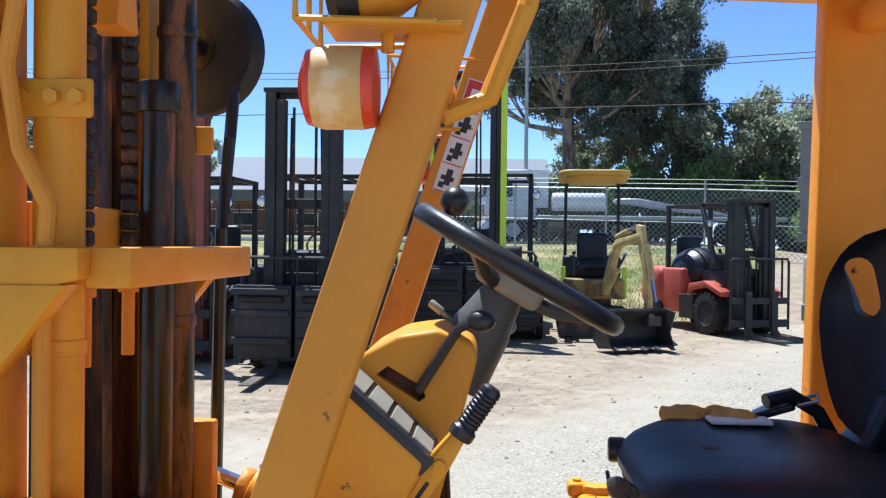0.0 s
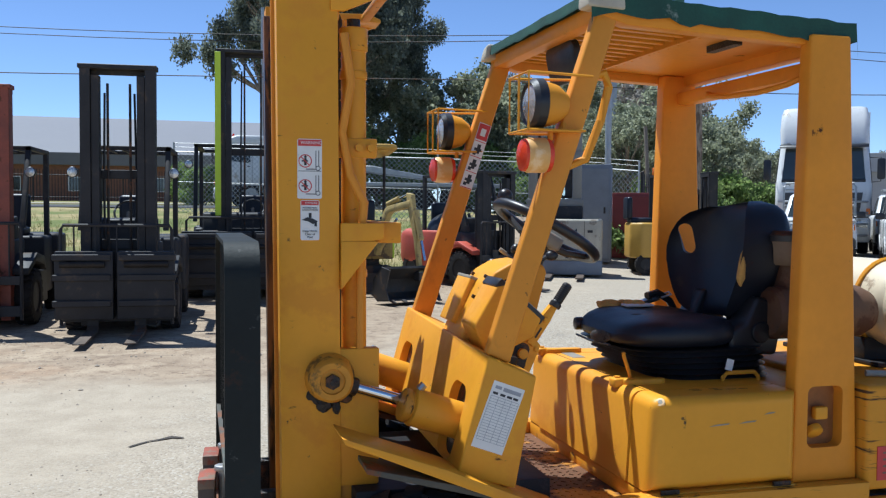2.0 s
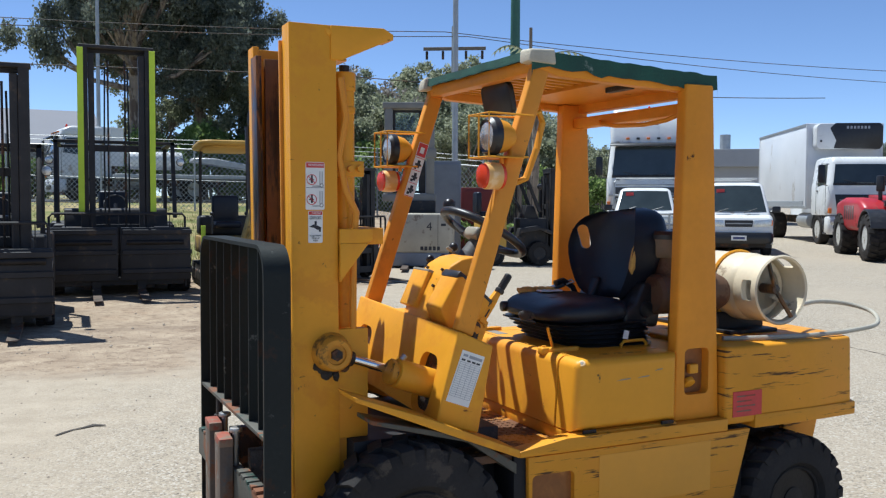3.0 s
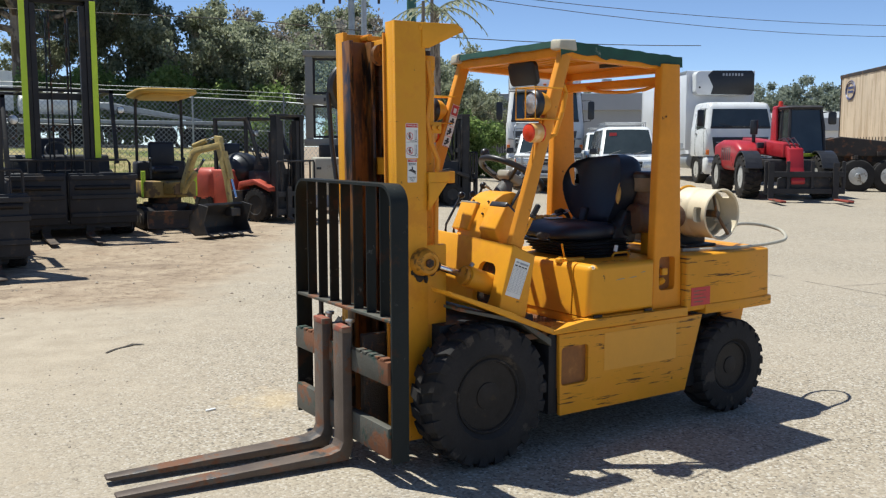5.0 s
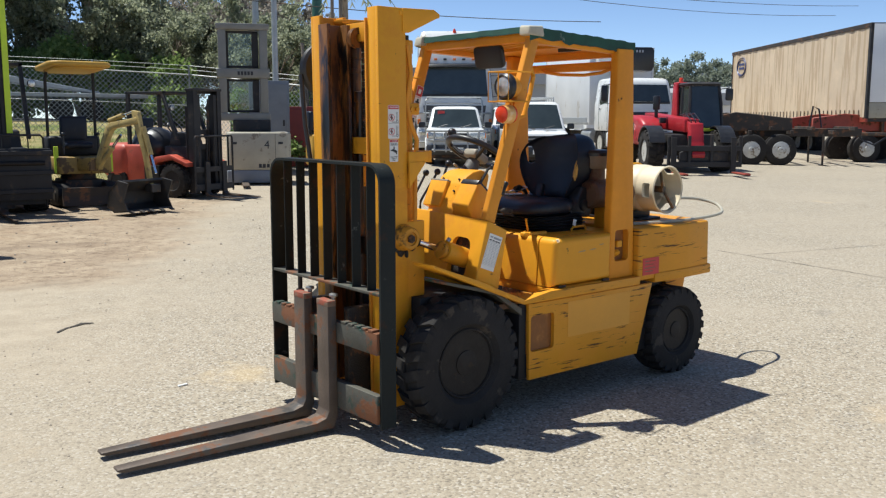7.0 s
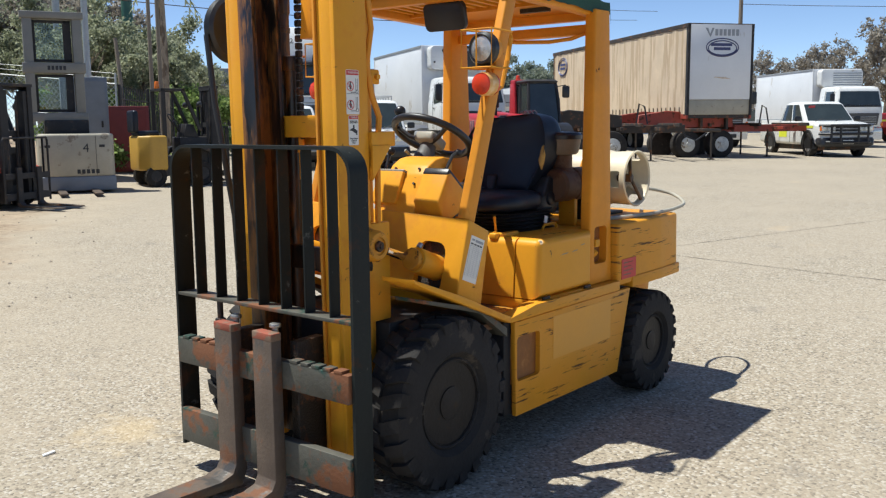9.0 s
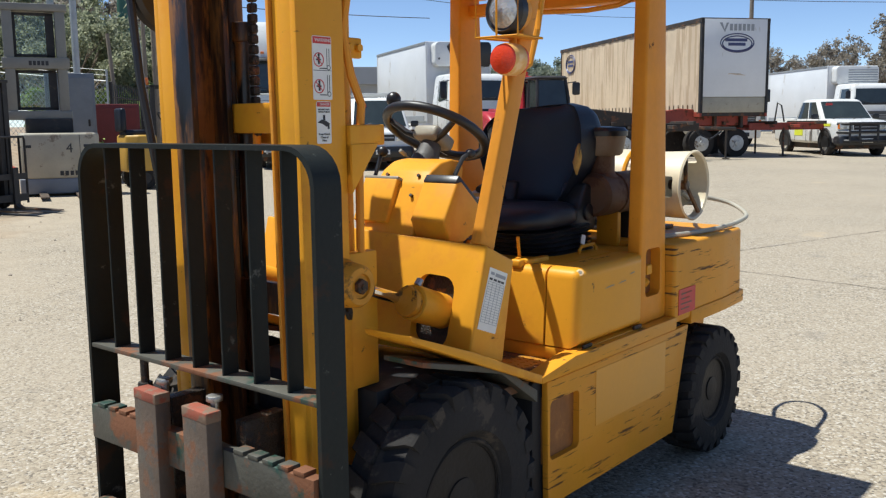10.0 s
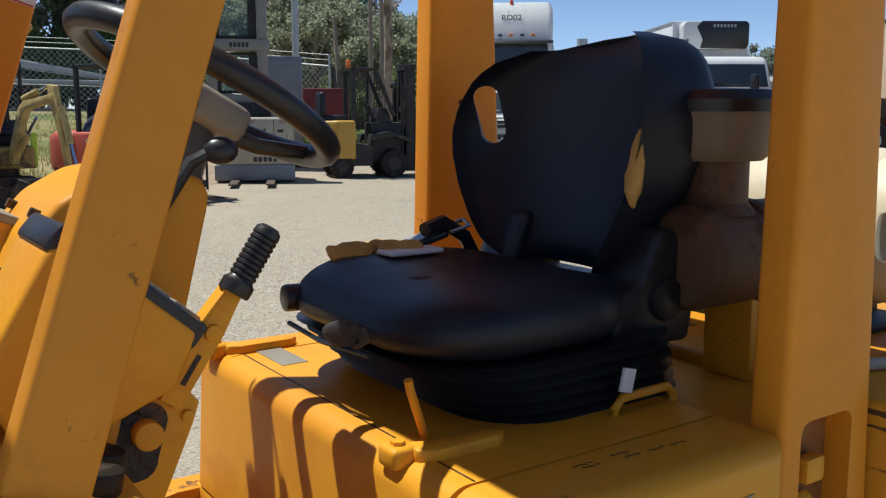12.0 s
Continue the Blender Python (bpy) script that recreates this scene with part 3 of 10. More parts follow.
def build_forklift():
    f = thing("forklift", (0.3, C, 0.0), "worn yellow-orange forklift with lowered forks and torn green canvas roof", "forklift")
    for flip in (False, True):
        ya = span(1.10, 1.125, flip)
        # outer mast channel: web, two flanges
        s = Shape()
        s.prism([(-0.852, 2.18), (-0.68, 2.18), (-0.66, 0.12), (-0.828, 0.12)], *ya, bev=0.003)
        mast = part("outer_mast_channel", s, "yellow", f, "chipped yellow steel mast channel")
        for x0, x1, dx in ((-0.852, -0.828, 0.024), (-0.703, -0.68, 0.02)):
            s = Shape()
            s.prism([(x0, 2.18), (x1, 2.18), (x1 + dx, 0.12), (x0 + dx, 0.12)], *span(1.122, 1.20, flip), bev=0.002)
            part("flange", s, "yellow", mast)
        # inner mast rail
        s = Shape()
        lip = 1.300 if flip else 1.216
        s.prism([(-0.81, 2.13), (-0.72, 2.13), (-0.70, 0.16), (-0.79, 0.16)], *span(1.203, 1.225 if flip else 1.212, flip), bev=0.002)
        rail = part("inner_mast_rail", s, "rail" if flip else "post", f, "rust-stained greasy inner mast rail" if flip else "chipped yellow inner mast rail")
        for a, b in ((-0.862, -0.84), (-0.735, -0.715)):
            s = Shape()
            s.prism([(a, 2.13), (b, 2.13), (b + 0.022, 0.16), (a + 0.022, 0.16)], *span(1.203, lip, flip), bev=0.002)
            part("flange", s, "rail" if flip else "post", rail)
        # top horn plate and its gusset
        s = Shape()
        s.prism([(-0.70, 2.18), (-0.50, 2.185), (-0.462, 2.165), (-0.462, 2.15), (-0.66, 2.06), (-0.70, 2.06)], *span(1.094, 1.112, flip), bev=0.003)
        s.prism([(-0.72, 2.168), (-0.50, 2.172), (-0.462, 2.155), (-0.462, 2.145), (-0.715, 2.145)], *span(1.097, 1.22, flip), bev=0.002)
        part("mast_top_bracket", s, "yellow", f)
        # lift cylinder behind the channel
        s = Shape()
        y = other(1.19) if flip else 1.19
        s.cyl((-0.615, y, 0.25), (-0.622, y, 1.98), 0.037, 24)
        s.cyl((-0.622, y, 1.96), (-0.622, y, 2.03), 0.042, 24, bev=0.006)
        s.cyl((-0.622, y, 1.88), (-0.622, y, 1.905), 0.041, 24, bev=0.004)
        s.cyl((-0.62, y, 1.30), (-0.62, y, 1.325), 0.041, 24, bev=0.004)
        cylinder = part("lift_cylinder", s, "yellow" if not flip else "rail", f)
        s = Shape()
        s.cyl((-0.622, y, 2.02), (-0.622, y, 2.055), 0.02, 12)
        part("rod", s, "grease", cylinder)
        # clamp with bolts
        s = Shape()
        s.box(-0.675, -0.556, *span(1.150, 1.164, flip), 1.65, 1.708, 0.006)
        clamp = part("cylinder_clamp", s, "yellow", f)
        for bx in (-0.655, -0.612, -0.576):
            s = Shape()
            yy = span(1.136, 1.150, flip)
            s.cyl((bx, yy[0], 1.679), (bx, yy[1], 1.679), 0.012, 6)
            part("bolt", s, "yellow", clamp)
        # tilt cylinder pin, rod and barrel
        yo = (lambda v: other(v)) if flip else (lambda v: v)
        s = Shape()
        s.lathe([(yo(1.10), 0.0001), (yo(1.10), 0.072), (yo(1.085), 0.066), (yo(1.03), 0.06), (yo(1.02), 0.052), (yo(1.02), 0.036), (yo(1.028), 0.034), (yo(1.028), 0.0001)], (-0.70, 0, 1.02), "y", 28)
        boss = part("tilt_pin_boss", s, "greasy_yellow", f, "greasy yellow pin boss")
        s = Shape()
        s.cyl((-0.70, yo(1.05), 1.02), (-0.70, yo(1.012), 1.02), 0.022, 6, bev=0.002)
        s.cyl((-0.70, yo(1.018), 1.02), (-0.70, yo(1.006), 1.02), 0.009, 8)
        part("nut", s, "grease", boss)
        for a0, a1, r0, r1, sd in ((200, 300, 0.050, 0.098, 2.0), (150, 215, 0.052, 0.070, 5.0), (300, 345, 0.05, 0.072, 9.0)):
            s = Shape()
            ring = [radians(a0 + (a1 - a0) * i / 16) for i in range(17)]
            pts = [(-0.70 + math.cos(a) * r0, 1.02 + math.sin(a) * r0) for a in ring]
            for i, a in enumerate(ring[::-1]):
                r = r0 + (r1 - r0) * math.sin(math.pi * i / 16) ** 0.6 * (0.7 + 0.6 * noise.noise(Vector((a * 6, sd, 0.5))))
                pts.append((-0.70 + math.cos(a) * r, 1.02 + math.sin(a) * r))
            s.prism(pts, *span(1.096, 1.102, flip), bev=0)
            part("grease", s, "grease", boss, "caked black grease")
        for gx, gy, gz, gr, sc in ((-0.668, 1.062, 1.008, 0.026, (1.2, 0.9, 1.0)), (-0.655, 1.078, 0.972, 0.020, (1.0, 0.8, 1.3)), (-0.716, 1.096, 0.940, 0.017, (1.4, 0.5, 1.0)), (-0.682, 1.096, 0.932, 0.014, (1.0, 0.5, 1.5))):
            s = Shape()
            s.ball((gx, yo(gy), gz), gr, 12, None, sc)
            for v in s.bm.verts:
                v.co += Vector((1, 1, 1)) * 0.006 * noise.noise(v.co * 70)
            part("grease_lump", s, "grease", boss, "caked black grease")
        s = Shape()
        s.cyl((-0.66, yo(1.065), 1.005), (-0.455, yo(1.085), 0.935), 0.017, 20)
        rod = part("tilt_rod", s, "chrome", f, "bright chrome tilt rod")
        s = Shape()
        s.cyl((-0.685, yo(1.063), 1.012), (-0.625, yo(1.068), 0.993), 0.027, 14, bev=0.006)
        part("rod_eye", s, "grease", rod)
        s = Shape()
        s.cyl((-0.465, yo(1.083), 0.938), (-0.20, yo(1.105), 0.845), 0.055, 28, bev=0.006)
        s.cyl((-0.475, yo(1.083), 0.941), (-0.45, yo(1.084), 0.933), 0.042, 24, bev=0.004)
        barrel = part("tilt_cylinder", s, "yellow", f)
        s = Shape()
        s.cyl((-0.492, yo(1.082), 0.947), (-0.468, yo(1.083), 0.939), 0.046, 24, bev=0.006)
        s.lump(0.004, 4.0, 40)
        part("gland_nut", s, "greasy_yellow", barrel, "greasy ring on the cylinder's end")
        s = Shape()
        s.cyl((-0.44, yo(1.08), 0.985), (-0.425, yo(1.08), 1.0), 0.012, 8)
        part("hose_port", s, "steel", barrel)
        # wide plate behind the pin, lower mast block
        s = Shape()
        s.box(-0.69, -0.555, *span(1.104, 1.145, flip), 0.70, 1.10, 0.006)
        s.box(-0.69, -0.60, *span(1.12, 1.19, flip), 0.12, 0.70, 0.006)
        part("mast_side_plate", s, "yellow", f)
        s = Shape()
        s.prism([(-0.67, 1.32), (-0.67, 1.462), (-0.545, 1.462), (-0.545, 1.418), (-0.60, 1.402)], *span(1.085, 1.13, flip), bev=0.004)
        s.prism([(-0.67, 1.27), (-0.67, 1.41), (-0.56, 1.41)], *span(1.08, 1.13, flip), bev=0.004)
        part("tie_gusset", s, "yellow", f)
    # cross ties of the mast
    s = Shape()
    s.box(-0.70, -0.672, 1.12, other(1.12), 2.04, 2.14, 0.004)
    part("top_cross_tie", s, "yellow", f)
    s = Shape()
    s.box(-0.532, -0.499, 1.112, other(1.112), 2.146, 2.166, 0.006, 2)
    part("mast_top_tie", s, "yellow", f)
    s = Shape()
    s.box(-0.555, -0.487, 1.13, 1.785, 1.403, 1.463, 0.005)
    part("rear_cross_tie", s, "yellow", f)
    for z0, z1, x0 in ((0.42, 0.56, -0.68), (0.88, 0.98, -0.67), (1.44, 1.53, -0.70)):
        s = Shape()
        s.box(x0, x0 + 0.03, 1.20, other(1.20), z0, z1, 0.004)
        part("inner_cross_tie", s, "rail" if z0 < 1 else "yellow", f)
    # chains and their anchors
    for y in (1.30, 1.36, 1.55):
        s = Shape()
        z = 1.43
        while z < 2.06:
            s.box(-0.655 - 0.012, -0.655 + 0.012, y - 0.016, y + 0.016, z, z + 0.028, 0.005, 1)
            z += 0.031
        ch = part("lift_chain", s, "grease", f, "rusty greased leaf chain")
        s = Shape()
        s.lathe([(1.26, 0.0001), (1.26, 0.012), (1.375, 0.012), (1.377, 0.019), (1.40, 0.019), (1.402, 0.013), (1.45, 0.013), (1.46, 0.0001)], (-0.655, y, 0), "z", 12)
        part("chain_anchor", s, "orange", ch)
        s = Shape()
        s.lathe([(-0.02, 0.02), (-0.02, 0.055), (-0.008, 0.045), (0.008, 0.045), (0.02, 0.055), (0.02, 0.02), (-0.02, 0.02)], (-0.70, y, 2.06), "y", 20)
        part("chain_sheave", s, "rail", ch)
    # middle lift ram with its cast head
    s = Shape()
    s.cyl((-0.63, 1.63, 0.25), (-0.63, 1.63, 1.75), 0.032, 20)
    s.cyl((-0.63, 1.63, 1.72), (-0.63, 1.63, 1.78), 0.040, 20, bev=0.005)
    part("free_lift_ram", s, "rail", f)
    s = Shape()
    s.prism([(1.40, 1.84), (1.50, 1.84), (1.49, 1.90), (1.485, 2.10), (1.415, 2.10), (1.41, 1.90)], -0.69, -0.62, "x", 0.006)
    part("ram_head", s, "orange", f)
    # hose sheave outside the far channel
    s = Shape()
    s.lathe([(-0.032, 0.03), (-0.032, 0.135), (-0.02, 0.150), (0.0, 0.135), (0.02, 0.150), (0.032, 0.135), (0.032, 0.03), (-0.032, 0.03)], (-0.71, 1.93, 1.91), "y", 36)
    reel = part("hose_sheave", s, "plastic", f, "black hose pulley on the mast")
    s = Shape()
    s.lathe([(-0.036, 0.0001), (-0.036, 0.05), (0.036, 0.05), (0.036, 0.0001)], (-0.71, 1.93, 1.91), "y", 20)
    s.box(-0.73, -0.69, 1.80, 1.93, 1.89, 1.93, 0.004)
    part("sheave_bracket", s, "rail", reel)
    s = Shape()
    s.tube([(-0.60, 1.90, 1.82), (-0.595, 1.86, 1.70), (-0.60, 1.825, 1.5), (-0.605, 1.82, 0.9), (-0.63, 1.81, 0.45)], 0.014, 8)
    s.tube([(-0.845, 1.93, 1.88), (-0.84, 1.90, 1.6), (-0.80, 1.84, 1.1), (-0.78, 1.83, 0.5)], 0.014, 8)
    part("hydraulic_hose", s, "plastic", f)
    s = Shape()
    s.tube([(-0.66, 1.11, 2.0), (-0.64, 1.11, 1.86), (-0.665, 1.115, 1.72), (-0.64, 1.11, 1.60), (-0.60, 1.112, 1.52), (-0.61, 1.115, 1.40), (-0.61, 1.12, 1.0), (-0.62, 1.14, 0.6)], 0.013, 10)
    part("lift_hose", s, "post", f, "yellow-painted hydraulic hose")

    # carriage, load backrest, forks
    s = Shape()
    s.box(-1.005, -0.965, 0.885, 1.92, 0.48, 0.59, 0.004)
    bar = part("carriage_top_bar", s, "carriage", f, "notched carriage bar with worn green paint")
    for i in range(5):
        for side in (0, 1):
            y = 0.94 + i * 0.06 if side == 0 else 1.86 - i * 0.06
            s = Shape()
            s.box(-1.006, -0.962, y - 0.021, y + 0.021, 0.588, 0.602, 0.003)
            part("notch_tooth", s, "carriage", bar)
    s = Shape()
    s.box(-1.005, -0.965, 0.885, 1.92, 0.13, 0.275, 0.004)
    part("carriage_bottom_bar", s, "carriage", f, "rusted lower carriage bar")
    for flip in (False, True):
        s = Shape()
        s.box(-0.965, -0.82, *span(1.235, 1.285, flip), 0.16, 0.66, 0.005)
        part("carriage_bracket", s, "grease", f)
    s = Shape()
    outer = [(0.868, 0.105)] + [(0.868 + 0.10 - 0.10 * math.cos(radians(a)), 1.315 + 0.10 * math.sin(radians(a))) for a in range(0, 91, 15)]
    outer += [(1.938 - 0.10 + 0.10 * math.sin(radians(a)), 1.315 + 0.10 * math.cos(radians(a))) for a in range(0, 91, 15)] + [(1.938, 0.105)]
    inner = [(0.882, 0.105)] + [(0.882 + 0.09 - 0.09 * math.cos(radians(a)), 1.312 + 0.09 * math.sin(radians(a))) for a in range(0, 91, 15)]
    inner += [(1.924 - 0.09 + 0.09 * math.sin(radians(a)), 1.312 + 0.09 * math.cos(radians(a))) for a in range(0, 91, 15)] + [(1.924, 0.105)]
    lo = [[s.bm.verts.new((x, y, z)) for y, z in ring] for ring in (outer, inner) for x in (-0.99, -0.90)]
    k = len(outer)
    for a, b in ((0, 1), (1, 3), (3, 2), (2, 0)):
        for i in range(k - 1):
            s.bm.faces.new((lo[a][i], lo[a][i + 1], lo[b][i + 1], lo[b][i]))
    for i in (0, k - 1):
        s.bm.faces.new((lo[0][i], lo[1][i], lo[3][i], lo[2][i]))
    bmesh.ops.recalc_face_normals(s.bm, faces=s.bm.faces[:])
    lbr = part("load_backrest", s, "greenblack", f, "dark green-black load backrest with a bent flat-bar frame")
    for i in range(7):
        y = 0.868 + (i + 1) * 1.07 / 8
        s = Shape()
        s.box(-0.976, -0.924, y - 0.004, y + 0.004, 0.785, 1.405, 0.0015, 1)
        part("slat", s, "greenblack", lbr)
    s = Shape()
    s.box(-0.988, -0.905, 0.882, 1.924, 0.772, 0.786, 0.002)
    part("lower_rail", s, "carriage", lbr, "scuffed lower rail")
    for y0 in (1.24, 1.502):
        s = Shape()
        s.prism([(-1.088, 0.70), (-1.04, 0.70), (-1.035, 0.09), (-1.06, 0.025), (-2.14, 0.022), (-2.17, 0.030), (-2.165, 0.040), (-1.16, 0.068), (-1.105, 0.085), (-1.088, 0.12)], y0, y0 + 0.12, bev=0.004)
        for v in s.bm.verts:
            if v.co.x < -2.0:
                v.co.y = y0 + 0.06 + (v.co.y - y0 - 0.06) * (1 - 0.45 * (-2.0 - v.co.x) / 0.17)
        fk = part("fork", s, "fork", f, "rusty steel fork with a worn red head")
        s = Shape()
        s.box(-1.089, -1.039, y0 - 0.001, y0 + 0.121, 0.672, 0.703, 0.004)
        part("fork_head", s, "forkred", fk)
        s = Shape()
        s.cyl((-1.02, y0 + 0.06, 0.59), (-1.02, y0 + 0.06, 0.72), 0.012, 10)
        s.cyl((-1.02, y0 + 0.06, 0.712), (-1.02, y0 + 0.06, 0.728), 0.024, 10, bev=0.003)
        part("locking_pin", s, "steel", fk)
    s = Shape()
    s.cyl((-0.97, 1.66, 0.60), (-0.97, 1.66, 0.70), 0.022, 12, bev=0.003)
    s.cyl((-0.97, 1.66, 0.70), (-0.97, 1.66, 0.77), 0.013, 10)
    part("hose_coupling", s, "grease", f)

    # wheels
    for (x, z, r, yc, w, hr) in ((-0.45, 0.358, 0.358, 0.96, 0.20, 0.19), (1.332, 0.282, 0.282, 1.05, 0.18, 0.145)):
        for flip in (False, True):
            y = other(yc) if flip else yc
            side = 1 if flip else -1
            wh = part("wheel", rim((x, y, z), hr, w, side, 8 if x < 0 else 6, 0.085), "hub", f, "dirty black wheel centre")
            part("tyre", tyre((x, y, z), r, w, hr, side, 22), "rubber", wh, "lugged black rubber tyre")
            nuts = 8 if x < 0 else 6
            for i in range(nuts):
                a = 2 * math.pi * i / nuts + 0.2
                q = Vector((x + math.cos(a) * hr * 0.58, y + side * (w * 0.3 - 0.085), z + math.sin(a) * hr * 0.58))
                s = Shape()
                s.cyl(q, q + Vector((0, side * 0.045, 0)), hr * 0.07, 6, hr * 0.055)
                part("wheel_nut", s, "fork", wh)
            s = Shape()
            s.tube([(x + math.cos(k * math.pi / 16) * hr * 0.96, y + side * w * 0.375, z + math.sin(k * math.pi / 16) * hr * 0.96) for k in range(32)], 0.008, 6, closed=True)
            part("lock_ring", s, "rubber", wh)
    s = Shape()
    s.cyl((-0.45, 1.05, 0.35), (-0.45, other(1.05), 0.35), 0.09, 18)
    s.box(-0.60, -0.30, 1.22, other(1.22), 0.20, 0.55, 0.03)
    s.cyl((1.332, 1.1, 0.30), (1.332, other(1.1), 0.30), 0.05, 14)
    part("axle", s, "grease", f)

    # chassis
    for x0, x1, yy, z0, z1 in ((-0.05, 1.06, 0.955, 0.19, 0.62), (-0.62, -0.03, 1.11, 0.30, 0.70), (1.0, 1.56, 1.13, 0.32, 0.66)):
        s = Shape()
        s.box(x0, x1, yy, other(yy), z0, z1, 0.006)
        part("chassis", s, "black", f)
    for flip in (False, True):
        s = Shape()
        s.prism([(-0.005, 0.618), (1.075, 0.618), (0.945, 0.184), (0.005, 0.184)], *span(0.926, 0.95, flip), bev=0.004)
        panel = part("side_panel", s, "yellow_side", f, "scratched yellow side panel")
        if not flip:
            c = Shape()
            c.prism([(0.105 + u, 0.445 + v) for u, v in rounded(0.185, 0.205, 0.02)], 0.90, 0.9505, bev=0)
            cut(panel, c)
            s = Shape()
            s.box(0.0, 0.21, 0.9495, 0.9545, 0.33, 0.56, 0)
            part("pocket_back", s, "pocket", panel, "rust-brown step pocket")
            s = Shape()
            s.box(0.31, 0.86, 0.9245, 0.9262, 0.385, 0.59, 0)
            part("paint_patch", s, "yellow_patch", panel, "fresher yellow paint patch")
        s = Shape()
        s.prism([(-0.045, 0.622), (0.945, 0.622), (0.945, 0.672), (0.16, 0.675), (-0.045, 0.645)], *span(0.918, 0.99, flip), bev=0.004)
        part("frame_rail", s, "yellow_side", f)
        s = Shape()
        s.prism([(-0.045, 0.652), (-0.045, 0.622), (-0.34, 0.742), (-0.68, 0.885), (-0.69, 0.905), (-0.40, 0.80), (-0.20, 0.715)], *span(0.918, 1.09, flip), bev=0.004)
        part("fender", s, "yellow", f, "bent yellow front mudguard")
        s = Shape()
        s.prism([(-0.05, 0.60), (-0.05, 0.56), (-0.25, 0.70), (-0.62, 0.80), (-0.62, 0.815), (-0.25, 0.722)], *span(0.935, 1.08, flip), bev=0.002)
        part("mudguard_lip", s, "carriage", f)
    s = Shape()
    s.box(-0.36, 0.21, 0.97, other(0.97), 0.60, 0.632, 0.004)
    part("floor", s, "floorplate", f, "rusty chequer floor plate")
    s = Shape()
    for i in range(14):
        for j in range(26):
            x, y = -0.20 + i * 0.028, 1.0 + j * 0.034
            s.box(x - 0.008, x + 0.008, y - 0.002, y + 0.002, 0.632, 0.6345, 0, 1, Matrix.Translation((x, y, 0)) @ Matrix.Rotation(radians(45 if (i + j) % 2 else -45), 4, "Z") @ Matrix.Translation((-x, -y, 0)))
    part("floor_tread", s, "floorplate", f)

    # cowl with the inspection label
    cowl_poly = [(-0.283, 1.108), (-0.140, 1.045), (-0.200, 0.728), (-0.372, 0.78)]
    s = Shape()
    s.prism(cowl_poly, 0.945, other(0.945), bev=0.008, seg=3)
    cowl = part("front_cowl", s, "yellow", f, "sloping yellow front cowl")
    for flip in (False, True):
        c = Shape()
        y0 = other(1.115) if flip else 1.115
        c.prism([(y0 + u, 0.892 + v) for u, v in rounded(0.150, 0.215, 0.045)], -0.50, -0.215, "x", bev=0)
        cut(cowl, c)
        # Dark sheet set inside the opening to give it its shade.
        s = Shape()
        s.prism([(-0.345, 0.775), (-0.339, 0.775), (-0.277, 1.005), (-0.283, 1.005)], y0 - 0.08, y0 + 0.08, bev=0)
        part("opening_shade", s, "grease", cowl, "dark sheet standing in for shade in the cowl opening")
    # label on the cowl's side: white sheet, table bars
    e1 = Vector((0.090, 0.0, -0.033)).normalized()
    e2 = Vector((-0.067, 0.0, -0.180)).normalized()
    o = Vector((-0.258, 0.9445, 1.030))
    w, h = 0.096, 0.192

    def on_label(u0, u1, v0, v1, lift):
        q = Shape()
        ps = [o + e1 * (u * w) + e2 * (v * h) for u, v in ((u0, v0), (u1, v0), (u1, v1), (u0, v1))]
        q.prism([(p.x, p.z) for p in ps], 0.9445 - lift, 0.946, bev=0)
        return q

    lab = part("inspection_label", on_label(0, 1, 0, 1, 0.001), "white_label", f, "white inspection record label")
    part("logo_bar", on_label(0.36, 0.93, 0.06, 0.115, 0.0016), "grey_ink", lab, "grey logo bar")
    part("logo_mark", on_label(0.10, 0.30, 0.06, 0.105, 0.0016), "grey_ink", lab)
    for u in (0.08, 0.32, 0.54, 0.74):
        part("heading_bar", on_label(u, u + 0.16, 0.155, 0.19, 0.0016), "ink", lab)
    for i in range(17):
        part("table_line", on_label(0.06, 0.95, 0.215 + i * 0.041, 0.221 + i * 0.041, 0.0016), "grey_ink", lab)
    for u in (0.06, 0.30, 0.52, 0.72, 0.95):
        part("table_line", on_label(u - 0.005, u + 0.005, 0.215, 0.872, 0.0016), "grey_ink", lab)
    # caps of the fluid tanks on the cowl's top
    for x, y in ((-0.185, 1.05), (-0.165, 1.12)):
        s = Shape()
        zz = 1.108 - (x + 0.283) * 0.44
        s.cyl((x, y, zz - 0.01), (x + 0.006, y, zz + 0.015), 0.028, 18, bev=0.004)
        part("filler_cap", s, "hub", f)

    # dashboard: column cover, instrument box, side box
    s = Shape()
    s.prism([(-0.275, 1.085), (-0.185, 1.275), (-0.150, 1.315), (-0.10, 1.342), (-0.04, 1.352), (0.012, 1.335), (0.022, 1.315), (0.018, 1.295), (-0.035, 1.09), (-0.075, 0.96), (-0.13, 0.90), (-0.19, 0.86)], 1.295, 1.515, bev=0.009, seg=3)
    dash = part("dashboard", s, "yellow", f, "folded yellow dashboard and column cover")
    c = Shape()
    c.prism([(-0.132, 1.282), (-0.114, 1.296), (-0.062, 1.266), (-0.056, 1.250), (-0.066, 1.242)], 1.20, 1.33, bev=0)
    cut(dash, c)
    # Dark plate behind the slot, coloured as the shade within it.
    s = Shape()
    s.box(-0.145, -0.045, 1.318, 1.328, 1.23, 1.305, 0)
    part("slot_shade", s, "grease", dash)
    for q in ((-0.205, 1.235), (-0.165, 1.298)):
        for y in (1.335, 1.475):
            s = Shape()
            nrm = Vector((-0.88, 0, 0.47))
            p = Vector((q[0], y, q[1])) + nrm * 0.004
